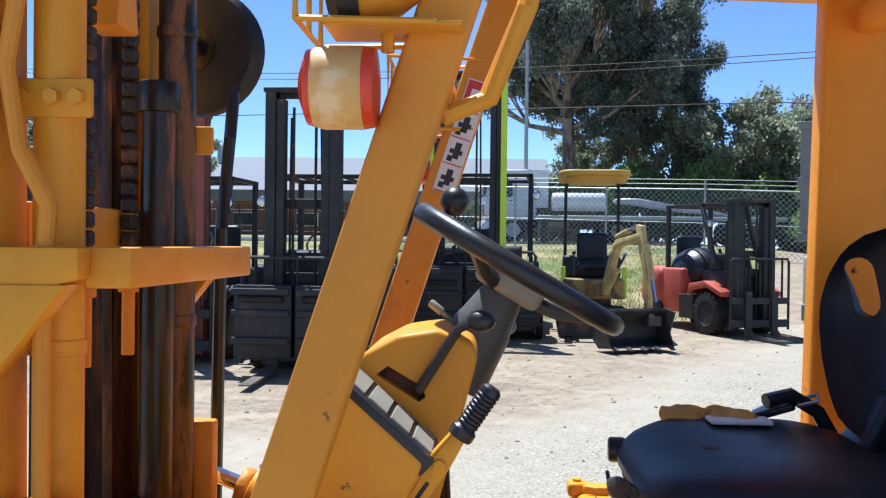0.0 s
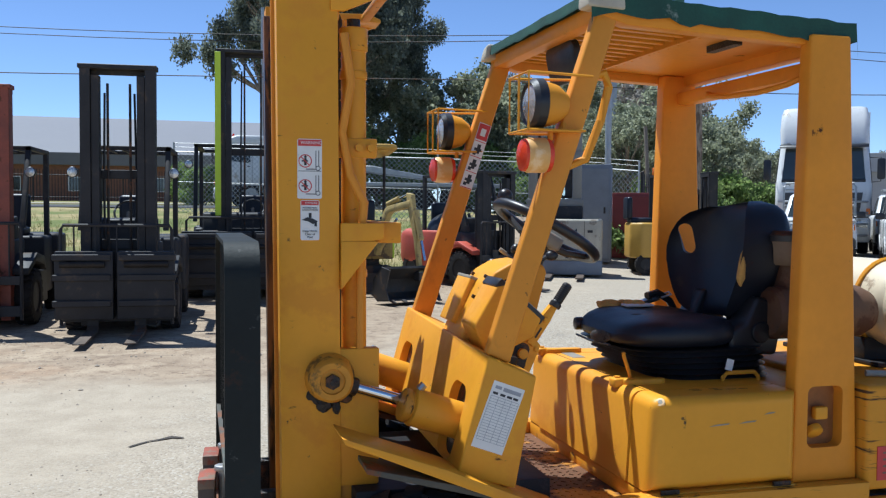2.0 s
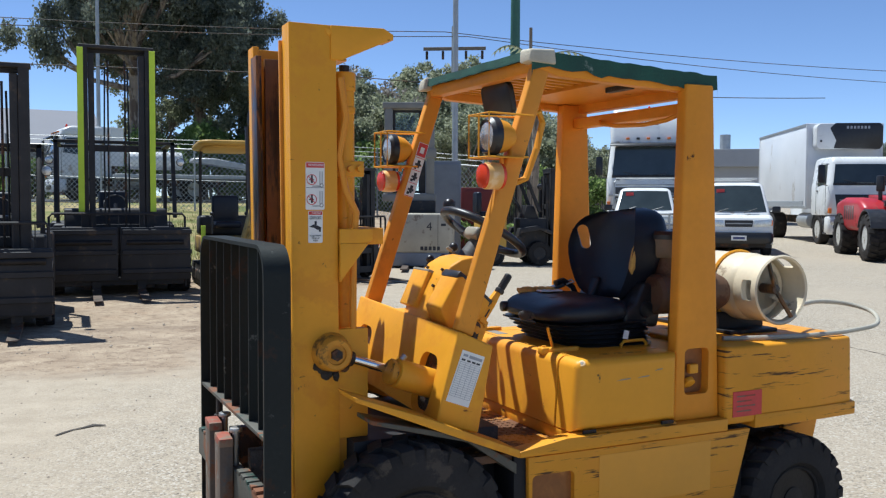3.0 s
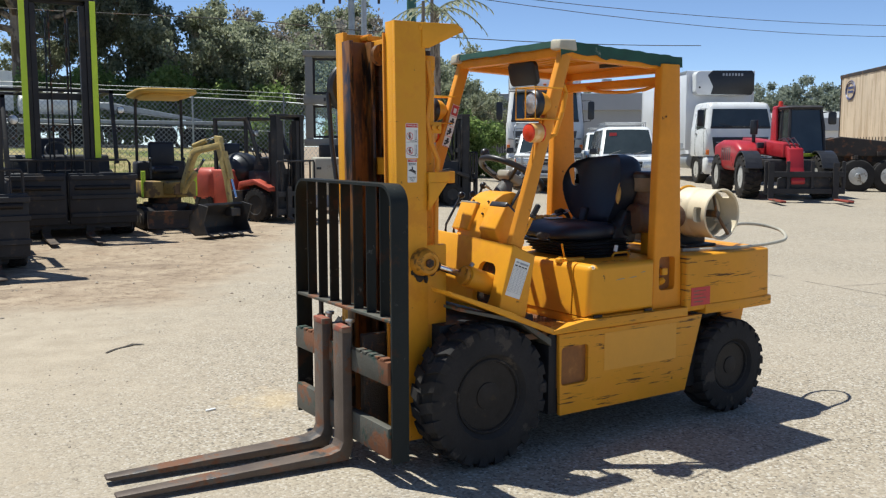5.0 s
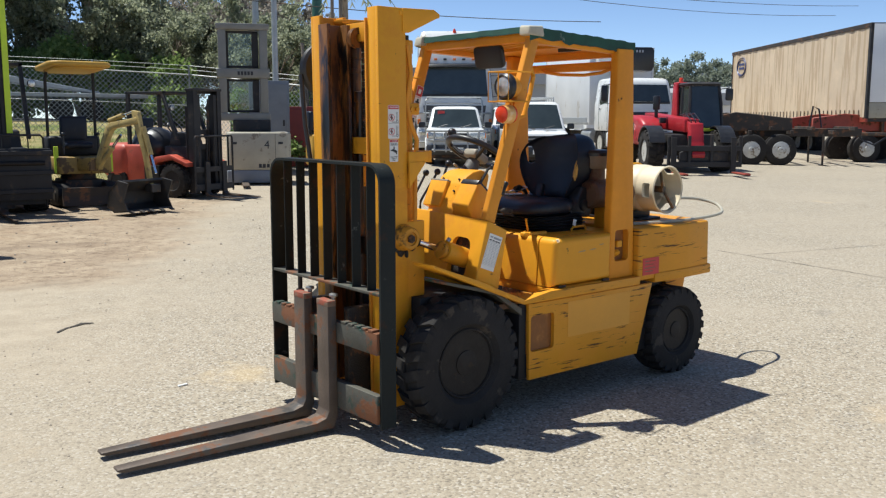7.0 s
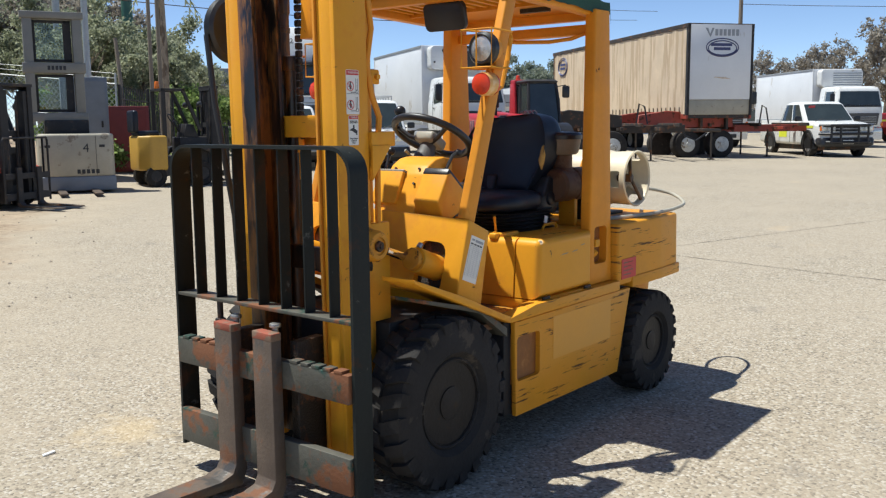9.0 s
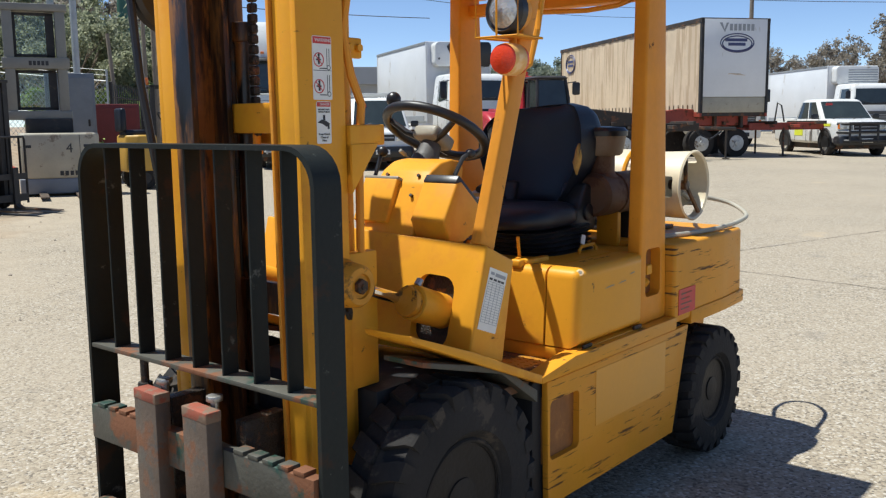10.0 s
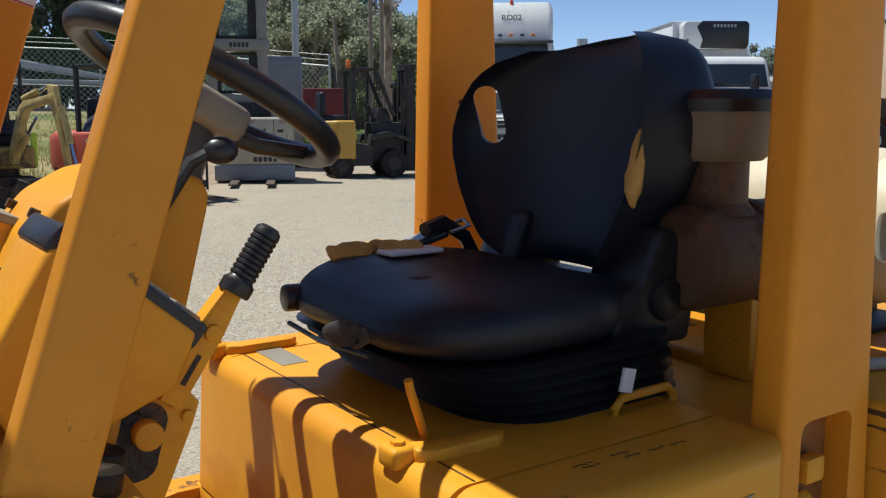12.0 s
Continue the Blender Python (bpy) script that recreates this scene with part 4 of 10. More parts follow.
            s.cyl(p - nrm * 0.012, p + nrm * 0.006, 0.006, 8)
            part("screw", s, "grease", dash)
    s = Shape()
    s.prism([(-0.285, 1.06), (-0.22, 1.10), (-0.125, 1.10), (-0.145, 1.0), (-0.18, 0.72), (-0.24, 0.72)], 1.214, other(1.13), bev=0.008, seg=2)
    part("dash_support", s, "yellow", dash)
    s = Shape()
    s.prism([(-0.262, 1.165), (-0.192, 1.284), (-0.168, 1.288), (-0.048, 1.182), (-0.075, 1.125), (-0.16, 1.09), (-0.23, 1.09)], 1.155, 1.297, bev=0.008, seg=3)
    box_ = part("instrument_box", s, "yellow", dash)
    s = Shape()
    a, b = Vector((-0.180, 1.304)), Vector((-0.038, 1.181))
    d = (b - a).normalized()
    nn = Vector((-d.y, d.x))
    s.prism([tuple(a + nn * 0.006), tuple(b + nn * 0.006), tuple(b - nn * 0.026), tuple(a - nn * 0.026)], 1.158, 1.296, bev=0.006)
    part("gauge_panel", s, "plastic", box_, "black gauge panel")
    for i in range(4):
        s = Shape()
        p = a + d * (0.022 + i * 0.041)
        q = p + d * 0.034
        s.prism([tuple(p + nn * 0.009), tuple(q + nn * 0.009), tuple(q + nn * 0.004), tuple(p + nn * 0.004)], 1.175, 1.28, bev=0.001, seg=1)
        part("gauge_glass", s, "hubbeige", box_)
    s = Shape()
    s.prism([(-0.262, 1.150), (-0.198, 1.292), (-0.150, 1.272), (-0.215, 1.130)], 1.405, 1.555, bev=0.006, seg=3)
    sb = part("side_box", s, "yellow", dash)
    s = Shape()
    s.prism([(-0.200, 1.289), (-0.196, 1.299), (-0.146, 1.278), (-0.151, 1.268)], 1.402, 1.558, bev=0.003, seg=2)
    part("side_box_lid", s, "hubbeige", sb)

    # steering wheel
    c = Vector((0.055, C, 1.425))
    axis = Vector((-0.50, 0, -0.86)).normalized()
    u = Vector((0, 1, 0))
    v = axis.cross(u)
    s = Shape()
    s.tube([c + (u * math.cos(2 * math.pi * i / 40) + v * math.sin(2 * math.pi * i / 40)) * 0.185 for i in range(40)], 0.0175, 12, closed=True)
    sw = part("steering_wheel", s, "plastic", f, "worn black steering wheel")
    s = Shape()
    for ang in (90, 210, 330):
        w_ = u * math.cos(radians(ang)) + v * math.sin(radians(ang))
        s.tube([c + w_ * 0.175, c + w_ * 0.10 + axis * 0.03, c + w_ * 0.03 + axis * 0.04], [0.010, 0.012, 0.014], 8)
    part("spokes", s, "plastic", sw)
    s = Shape()
    mm = Matrix.Translation(c) @ axis.to_track_quat("Z", "Y").to_matrix().to_4x4()
    s.box(-0.055, 0.055, -0.06, 0.06, 0.0, 0.05, 0.015, 3, mm)
    part("horn_pad", s, "hubbeige", sw, "grey-beige horn pad")
    s = Shape()
    p = c + u * 0.10 - v * 0.155 - axis * 0.0
    s.cyl(p, p - axis * 0.03, 0.008, 8)
    s.ball(p - axis * 0.045, 0.027, 14)
    part("spinner_knob", s, "plastic", sw)
    s = Shape()
    s.cyl(c + axis * 0.045, c + axis * 0.12, 0.035, 16, 0.05)
    s.cyl(c + axis * 0.11, c + axis * 0.22, 0.05, 16, 0.06)
    part("steering_column", s, "greyplast", f)
    # column lever, gear lever, hydraulic levers
    s = Shape()
    s.tube([(-0.070, 1.31, 1.255), (-0.066, 1.286, 1.262), (-0.03, 1.28, 1.32), (-0.008, 1.275, 1.355), (0.012, 1.27, 1.366)], 0.0078, 8)
    s.ball((0.026, 1.27, 1.368), 0.0175, 12, None, (1.25, 1, 0.95))
    part("direction_lever", s, "plastic", f)
    for y, kx, kz, bx in ((1.72, 0.07, 1.368, -0.045), (1.835, 0.077, 1.312, -0.06), (1.90, 0.038, 1.305, -0.075)):
        s = Shape()
        s.tube([(bx + 0.01, y, 0.92), (bx, y, 1.10), (bx + 0.004, y, 1.135), (bx + 0.02, y, 1.16), (kx - 0.012, y, kz - 0.018)], 0.0075, 8)
        lv = part("hydraulic_lever", s, "plastic", f)
        s = Shape()
        s.ball((kx, y, kz), 0.021, 12)
        part("knob", s, "plastic", lv)
    s = Shape()
    s.cyl((-0.012, 1.50, 1.338), (-0.045, 1.508, 1.364), 0.0045, 8)
    s.cyl((-0.042, 1.507, 1.362), (-0.064, 1.512, 1.379), 0.0075, 10, bev=0.002)
    part("gear_lever", s, "hubbeige", f, "thin lever with a pale tip")
    # parking brake
    s = Shape()
    s.prism([(-0.20, 1.03), (-0.165, 1.092), (-0.155, 1.088), (-0.150, 1.100), (-0.142, 1.106), (-0.066, 1.102), (-0.052, 1.085), (-0.060, 1.062), (-0.105, 0.96), (-0.19, 0.94)], 1.204, 1.212, bev=0.002)
    brake = part("parking_brake_plate", s, "yellow", f)
    s = Shape()
    s.cyl((-0.113, 1.185, 1.062), (-0.113, 1.214, 1.062), 0.016, 16, bev=0.003)
    part("pivot_bolt", s, "yellow", brake)
    s = Shape()
    s.prism([(-0.113 + u - 0.012 * (v < 0), 1.052 + v) for u, v in rounded(0.05, 0.085, 0.022)], 1.2025, 1.206, bev=0)
    part("grease_patch", s, "grease", brake)
    for x, z in ((-0.078, 1.088), (-0.067, 1.072)):
        s = Shape()
        s.cyl((x, 1.198, z), (x, 1.206, z), 0.007, 10, bev=0.001)
        part("rivet", s, "yellow", brake)
    a, b = Vector((-0.088, 0, 1.090)), Vector((-0.004, 0, 1.215))
    d = (b - a).normalized()
    nn = Vector((-d.z, 0, d.x))
    mid = a + (b - a) * 0.6
    s = Shape()
    s.prism([(q.x, q.z) for q in (a - nn * 0.013, mid - nn * 0.014, b - nn * 0.008, b + nn * 0.008, mid + nn * 0.014, a + nn * 0.010)], 1.192, 1.200, bev=0.002)
    lever = part("brake_lever", s, "yellow", f)
    s = Shape()
    s.prism([(q.x, q.z) for q in (a + nn * 0.010, mid + nn * 0.015, b + nn * 0.008, b + nn * 0.0105, mid + nn * 0.0185, a + nn * 0.014)], 1.190, 1.214, bev=0.001)
    part("lever_rib", s, "yellow", lever)
    s = Shape()
    q = a + (b - a) * 0.58 + Vector((0, 1.192, 0))
    s.cyl(q - Vector((0, 0.006, 0)), q + Vector((0, 0.004, 0)), 0.0095, 12, bev=0.002)
    part("bolt_head", s, "yellow", lever)
    s = Shape()
    q = a + (b - a) * 0.28
    w_ = d * 0.018
    s.prism([(k.x, k.z) for k in (q - w_ - nn * 0.003, q + w_ - nn * 0.003, q + w_ + nn * 0.003, q - w_ + nn * 0.003)], 1.1912, 1.194, bev=0)
    part("slot", s, "grease", lever)
    g0 = b + Vector((0, 1.197, 0))
    prof = [(-0.016, 0.0001), (-0.016, 0.017), (-0.013, 0.0185), (-0.002, 0.0185), (0.002, 0.0145)]
    for i in range(9):
        prof += [(0.004 + i * 0.0063, 0.0138), (0.0055 + i * 0.0063, 0.0155), (0.0085 + i * 0.0063, 0.0155)]
    prof += [(0.064, 0.0145), (0.068, 0.010), (0.069, 0.0001)]
    s = Shape()
    s.lathe(prof, (0, 0, 0), "z", 18)
    bmesh.ops.transform(s.bm, matrix=Matrix.Translation(g0) @ d.to_track_quat("Z", "Y").to_matrix().to_4x4(), verts=s.bm.verts[:])
    part("grip", s, "plastic", lever, "ribbed black rubber grip")

    # overhead guard
    for flip in (False, True):
        yo = (lambda v: other(v)) if flip else (lambda v: v)
        s = Shape()
        s.prism([(-0.272, 1.098), (-0.204, 1.069), (0.120, 2.078), (0.056, 2.10)], *span(0.968, 1.012, flip), bev=0.008, seg=3)
        post = part("front_post", s, "post", f, "yellow front guard post")
        s = Shape()
        s.prism([(0.70, 0.672), (0.935, 0.672), (0.875, 2.04), (0.735, 2.04)], *span(0.972, 1.032, flip), bev=0.010, seg=3)
        rear = part("rear_post", s, "orange", f, "wide yellow-orange rear guard post")
        c = Shape()
        c.prism([(0.812 + u, 0.873 + v) for u, v in rounded(0.125, 0.19, 0.022)], *span(0.90, 1.020, flip), bev=0)
        cut(rear, c)
        s = Shape()
        s.box(0.748, 0.878, *span(1.014, 1.021, flip), 0.777, 0.969, 0)
        part("pocket_back", s, "pocket", rear)
        s = Shape()
        y0 = yo(0.998)
        s.cyl((0.80, yo(1.015), 0.83), (0.80, y0, 0.815), 0.026, 14, bev=0.004)
        s.box(0.79, 0.835, *span(0.985, 1.01, flip), 0.86, 0.90, 0.006, 2)
        part("latch", s, "yellow", rear)
        # handle loop behind the front post
        y0 = yo(1.0)
        if not flip:
            s = Shape()
            s.tube([(-0.055, y0, 1.66), (-0.02, y0, 1.63), (0.03, y0, 1.65), (0.075, y0, 1.76), (0.10, y0, 1.86), (0.085, y0, 1.90), (0.045, y0, 1.885)], 0.013, 10)
            part("grab_handle", s, "yellow", post)
        # work lamp, indicator, wire guard
        yl = yo(0.972)
        s = Shape()
        s.lathe([(-0.055, 0.0001), (-0.055, 0.060), (-0.035, 0.068), (-0.02, 0.066), (0.02, 0.055), (0.05, 0.032), (0.058, 0.0001)], (-0.095, yl, 1.80), "x", 28)
        lamp = part("work_lamp", s, "yellow", f, "round yellow work lamp on a bracket")
        s = Shape()
        s.lathe([(-0.058, 0.052), (-0.064, 0.06), (-0.05, 0.071), (-0.025, 0.072), (-0.025, 0.06), (-0.058, 0.052)], (-0.095, yl, 1.80), "x", 28)
        part("bezel", s, "plastic", lamp)
        s = Shape()
        s.lathe([(-0.057, 0.055), (-0.068, 0.03), (-0.071, 0.0001)], (-0.095, yl, 1.80), "x", 24)
        part("lens", s, "lampglass", lamp)
        s = Shape()
        gx, r = -0.185, 0.078
        s.tube([(gx, yl - r, 1.80 - r), (gx, yl + r, 1.80 - r), (gx, yl + r, 1.80 + r), (gx, yl - r, 1.80 + r)], 0.004, 6, closed=True)
        for sy, sz in ((-1, -1), (1, -1), (1, 1), (-1, 1)):
            s.tube([(gx, yl + sy * r, 1.80 + sz * r), (-0.03 + 0.05 * (sz > 0), yl + sy * r * (0.5 if sz > 0 else 0.8), 1.80 + sz * r)], 0.004, 6)
        s.tube([(gx, yl, 1.80 - r), (gx, yl, 1.80 + r)], 0.0035, 6)
        part("wire_guard", s, "yellow", lamp)
        s = Shape()
        s.box(-0.16, 0.0, yl - 0.045, yl + 0.045, 1.722, 1.728, 0.002)
        s.tube([(-0.05, yl, 1.725), (-0.05, yl, 1.75)], 0.008, 8)
        s.tube([(-0.09, yl, 1.722), (-0.09, yl, 1.70)], 0.008, 8)
        part("bracket", s, "yellow", lamp)
        s = Shape()
        s.lathe([(-0.028, 0.046), (-0.018, 0.049), (0.030, 0.049), (0.042, 0.042), (0.044, 0.0001)], (-0.145, yo(0.955), 1.655), "x", 26)
        ind = part("indicator_lamp", s, "fadedorange", f, "round indicator lamp with a red lens")
        s = Shape()
        s.lathe([(-0.028, 0.046), (-0.036, 0.044), (-0.045, 0.02), (-0.046, 0.0001)], (-0.145, yo(0.955), 1.655), "x", 26)
        part("lens", s, "redlens", ind, "red ribbed lens")
        s = Shape()
        s.lathe([(0.028, 0.049), (0.044, 0.046), (0.048, 0.0001)], (-0.145, yo(0.955), 1.655), "x", 26)
        part("rear_lens", s, "redlens", ind)
    # roof: frame, bars, canvas
    rails = []
    for y0, y1 in (span(0.965, 1.02, False), span(0.965, 1.02, True)):
        s = Shape()
        rails.append(s)
        s.prism([(0.05, 2.10), (0.13, 2.10), (0.88, 2.062), (0.88, 2.005), (0.14, 2.035), (0.06, 2.06)], y0, y1, bev=0.005)
    s = Shape()
    s.box(0.045, 0.10, 0.97, other(0.97), 2.045, 2.095, 0.005)
    roof = part("overhead_guard", s, "orange", f, "orange overhead guard frame")
    for q in rails:
        part("guard_rail", q, "orange", roof)
    s = Shape()
    s.box(0.82, 0.88, 0.97, other(0.97), 2.0, 2.055, 0.005)
    part("guard_rail", s, "orange", roof)
    for i in range(13):
        y = 1.05 + i * (other(1.05) - 1.05) / 12
        s = Shape()
        s.prism([(0.09, 2.088), (0.50, 2.068), (0.50, 2.052), (0.09, 2.070)], y - 0.011, y + 0.011, bev=0.002, seg=1)
        part("guard_bar", s, "orange", roof)
    s = Shape()
    s.prism([(0.44, 2.066), (0.835, 2.046), (0.835, 2.038), (0.46, 2.057), (0.455, 2.040), (0.44, 2.040)], 1.022, other(1.022), bev=0.001, seg=1)
    part("roof_plate", s, "orange", roof, "flat orange plate under the canvas")
    s = Shape()
    s.prism([(0.60 + u, 1.20 + v) for u, v in rounded(0.035, 0.17, 0.012)], 2.030, 2.0505, "z", bev=0)
    part("plate_slot", s, "grease", roof)
    s = Shape()
    s.box(0.79, 0.86, 1.02, other(1.02), 1.925, 1.975, 0.010, 2)
    part("rear_beam", s, "orange", roof, "orange beam between the rear posts")
    s = Shape()
    s.tube([(0.79, 1.03, 1.93), (0.75, 1.08, 1.905), (0.73, 1.2, 1.895), (0.735, 1.40, 1.905), (0.76, 1.55, 1.925), (0.80, 1.62, 1.945)], 0.010, 8)
    part("roof_brace", s, "orange", roof)
    s = Shape()
    cx = [0.022, 0.026] + [0.03 + 0.87 * i / 26 for i in range(27)] + [0.904, 0.908]
    cy = [0.950, 0.954] + [0.958 + (other(0.958) - 0.958) * j / 20 for j in range(21)] + [other(0.954), other(0.950)]
    nx, ny = len(cx) - 1, len(cy) - 1
    rows = []
    for lay in (0, 1):
        g = []
        for i, x in enumerate(cx):
            col = []
            for j, y in enumerate(cy):
                z = 2.116 - 0.043 * (x - 0.02) / 0.89 + 0.007 * abs(noise.noise(Vector((x * 7, y * 7, 1.3)))) + 0.004 * math.sin(x * 30) ** 2
                if j in (0, ny):
                    z -= 0.058 + 0.02 * noise.noise(Vector((x * 14, y, 4)))
                if i == nx:
                    z -= 0.055 + 0.014 * noise.noise(Vector((y * 14, 2, 4)))
                if i == 0:
                    z -= 0.03 + 0.01 * noise.noise(Vector((y * 14, 7, 4)))
                col.append(s.bm.verts.new((x, y, z + (0.004 if lay == 0 else 0.0))))
            g.append(col)
        rows.append(g)
    for lay in (0, 1):
        for i in range(nx):
            for j in range(ny):
                g = rows[lay]
                fc = (g[i][j], g[i + 1][j], g[i + 1][j + 1], g[i][j + 1])
                s.bm.faces.new(fc if lay == 0 else fc[::-1])
    bmesh.ops.recalc_face_normals(s.bm, faces=s.bm.faces[:])
    cv = part("canvas_cover", s, "canvas", roof, "frayed dark green canvas cover")
    for flip in (False, True):
        s = Shape()
        s.box(0.012, 0.13, *span(0.944, 1.03, flip), 2.075, 2.126, 0.012, 3)
        s.lump(0.010, 3.0 + flip, 22)
        part("bleached_corner", s, "canvas_pale", cv, "bleached torn canvas corner")
    s = Shape()
    s.prism(rounded(0.24, 0.13, 0.03), -0.012, 0.012, "x", 0.004, 2, Matrix.Translation((0.12, 1.38, 1.985)) @ Matrix.Rotation(radians(-12), 4, "Y"))
    mir = part("rear_view_mirror", s, "plastic", f, "black mirror under the roof")
    s = Shape()
    s.tube([(0.12, 1.38, 2.02), (0.10, 1.38, 2.07)], 0.008, 8)
    part("mirror_stem", s, "orange", mir)
    return f


forklift = build_forklift()


def loft(s, rings):
    """Skin through closed rings of points, capped at both ends."""
    vs = [[s.bm.verts.new(q) for q in r] for r in rings]
    n = len(vs[0])
    for a, b in zip(vs, vs[1:]):
        for i in range(n):
            s.bm.faces.new((a[i], a[(i + 1) % n], b[(i + 1) % n], b[i]))
    s.bm.faces.new(vs[0][::-1])
    s.bm.faces.new(vs[-1])
    bmesh.ops.recalc_face_normals(s.bm, faces=s.bm.faces[:])


def build_forklift_rear(f):
    # engine hood in three pieces
    for y0, y1, x0 in ((0.955, 1.082, 0.205), (1.088, other(1.088), 0.20), (other(1.082), other(0.955), 0.205)):
        s = Shape()
        s.box(x0, 0.705, y0, y1, 0.682, 0.958, 0.0)
        edges = [e for e in s.bm.edges if (abs(e.verts[0].co.z - 0.958) < 1e-4 and abs(e.verts[1].co.z - 0.958) < 1e-4 and abs(e.verts[0].co.x - x0) < 1e-4 and abs(e.verts[1].co.x - x0) < 1e-4)
                 or (y0 < 1.0 and abs(e.verts[0].co.y - y0) < 1e-4 and abs(e.verts[1].co.y - y0) < 1e-4 and e.verts[0].co.x != 0.705)
                 or (y1 > 1.9 and abs(e.verts[0].co.y - y1) < 1e-4 and abs(e.verts[1].co.y - y1) < 1e-4)]
        bmesh.ops.bevel(s.bm, geom=edges, offset=0.034, segments=5, profile=0.5, affect="EDGES", clamp_overlap=True)
        for v in s.bm.verts:
            if v.co.x < 0.3:
                v.co.x += 0.10 * (v.co.z - 0.682) * 0.55
        part("hood_panel", s, "yellow", f, "yellow engine hood panel")
    s = Shape()
    s.box(0.262, 0.2645, 1.09, other(1.09), 0.950, 0.9588, 0)
    part("hood_seam", s, "grease", f)
    s = Shape()
    s.box(0.29, 0.34, 1.70, 1.83, 0.955, 0.9592, 0)
    part("care_label", s, "hubbeige", f, "worn grey label")
    s = Shape()
    s.tube([(0.30, 1.255, 0.955), (0.288, 1.250, 0.985), (0.266, 1.240, 1.035), (0.262, 1.238, 1.05)], 0.0065, 8)
    part("seat_slide_lever", s, "yellow", f)
    for y in (1.214, 1.865):
        s = Shape()
        s.box(0.21, 0.25, y - 0.022, y + 0.022, 0.945, 0.975, 0.008, 3)
        s.cyl((0.23, y, 0.97), (0.23, y, 0.98), 0.010, 6)
        hg = part("hood_hinge", s, "yellow", f)
        s = Shape()
        s.prism([(0.239, y - 0.03), (0.264, y - 0.045), (0.364, y - 0.045), (0.384, y - 0.03), (0.364, y - 0.012), (0.274, y - 0.005), (0.244, y + 0.01)], 0.950, 0.974, "z", 0.006, 2)
        part("hinge_arm", s, "yellow", hg)
    s = Shape()
    s.tube([(0.578, 1.168, 0.94), (0.578, 1.168, 0.968), (0.593, 1.168, 0.983), (0.695, 1.172, 0.983), (0.71, 1.172, 0.968), (0.71, 1.172, 0.94)], 0.007, 8)
    part("lift_handle", s, "yellow", f)
    s = Shape()
    base = [(0.205, 0.955), (0.705, 0.955), (0.705, other(0.955)), (0.205, other(0.955))]
    s.prism(base, 0.625, 0.678, "z", 0.006, 2)
    part("hood_base", s, "yellow", f)
    s = Shape()
    nrm = Vector((-0.50, -0.58, 0.64)).normalized()
    at = Vector((0.247, 0.967, 0.946))
    s.cyl(at - nrm * 0.010, at + nrm * 0.0025, 0.0135, 16, bev=0.0015)
    dent = part("dent", s, "fadedorange", f, "bare dent in the hood corner")
    s = Shape()
    s.cyl(at, at + nrm * 0.0032, 0.007, 12)
    part("dent_hole", s, "hubbeige", dent)
    for x0, x1, z0 in ((0.585, 0.625, 0.895), (0.40, 0.47, 0.868), (0.50, 0.56, 0.872)):
        s = Shape()
        s.prism([(x0, z0), (x0 + 0.4 * (x1 - x0), z0 + 0.0055), (x1, z0 + 0.007), (x1 - 0.006, z0 + 0.003)], 0.9535, 0.9546, "y", 0)
        part("scuff", s, "hubbeige", f, "grey scuff on the hood side")
    for x in (0.245, 0.62):
        s = Shape()
        s.box(x, x + 0.06, 0.948, 0.958, 0.676, 0.69, 0.002)
        part("hood_catch", s, "grease", f)
    for k, (x0, y0, ln) in enumerate(((0.39, 1.055, 0.035), (0.40, 1.045, 0.03), (0.46, 1.055, 0.03), (0.47, 1.042, 0.03), (0.508, 1.040, 0.035), (0.55, 1.038, 0.03))):
        s = Shape()
        s.tube([(x0 + ln * i / 8, y0 + 0.0025 * math.sin(i * 2.3 + k) * (1 + 0.5 * math.sin(i * 5.1 + k)), 0.9588) for i in range(9)], 0.0006, 4)
        part("marker_scrawl", s, "ink", f)
    # deck between posts, counterweight
    s = Shape()
    s.box(0.70, 0.955, 1.045, other(1.045), 0.62, 0.945, 0.008)
    part("rear_deck", s, "yellow", f)
    plan = [(0.942, 0.978), (1.45, 0.982), (1.70, 1.0), (1.755, 1.13), (1.77, C)]
    plan = plan + [(x, other(y)) for x, y in plan[::-1][1:]]
    s = Shape()
    s.prism(plan, 0.64, 0.968, "z", 0.016, 3)
    for v in s.bm.verts:
        if v.co.z > 0.8:
            v.co.x -= 0.03 * max(0, v.co.x - 1.3)
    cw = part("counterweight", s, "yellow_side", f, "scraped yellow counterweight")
    s = Shape()
    low = [(1.10, 0.972), (1.45, 0.974), (1.715, 0.99), (1.775, 1.125), (1.79, C)]
    low = low + [(x, other(y)) for x, y in low[::-1][1:]]
    s.prism(low, 0.615, 0.675, "z", 0.008, 2)
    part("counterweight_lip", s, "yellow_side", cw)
    s = Shape()
    s.prism([(1.42, 0.66), (1.685, 0.66), (1.62, 0.40), (1.50, 0.36)], 1.15, other(1.15), bev=0.01)
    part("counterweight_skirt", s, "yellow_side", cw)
    s = Shape()
    s.box(0.98, 1.138, 0.9755, 0.98, 0.672, 0.778, 0.0)
    lab = part("red_label", s, "red_label", f, "faded red rectangular label")
    for i in range(4):
        s = Shape()
        s.box(1.0, 1.10 - 0.02 * (i % 2), 0.9745, 0.9757, 0.755 - i * 0.021, 0.761 - i * 0.021, 0)
        part("text_bar", s, "forkred", lab)

    # seat: bellows, cushion, backrest
    rings = []
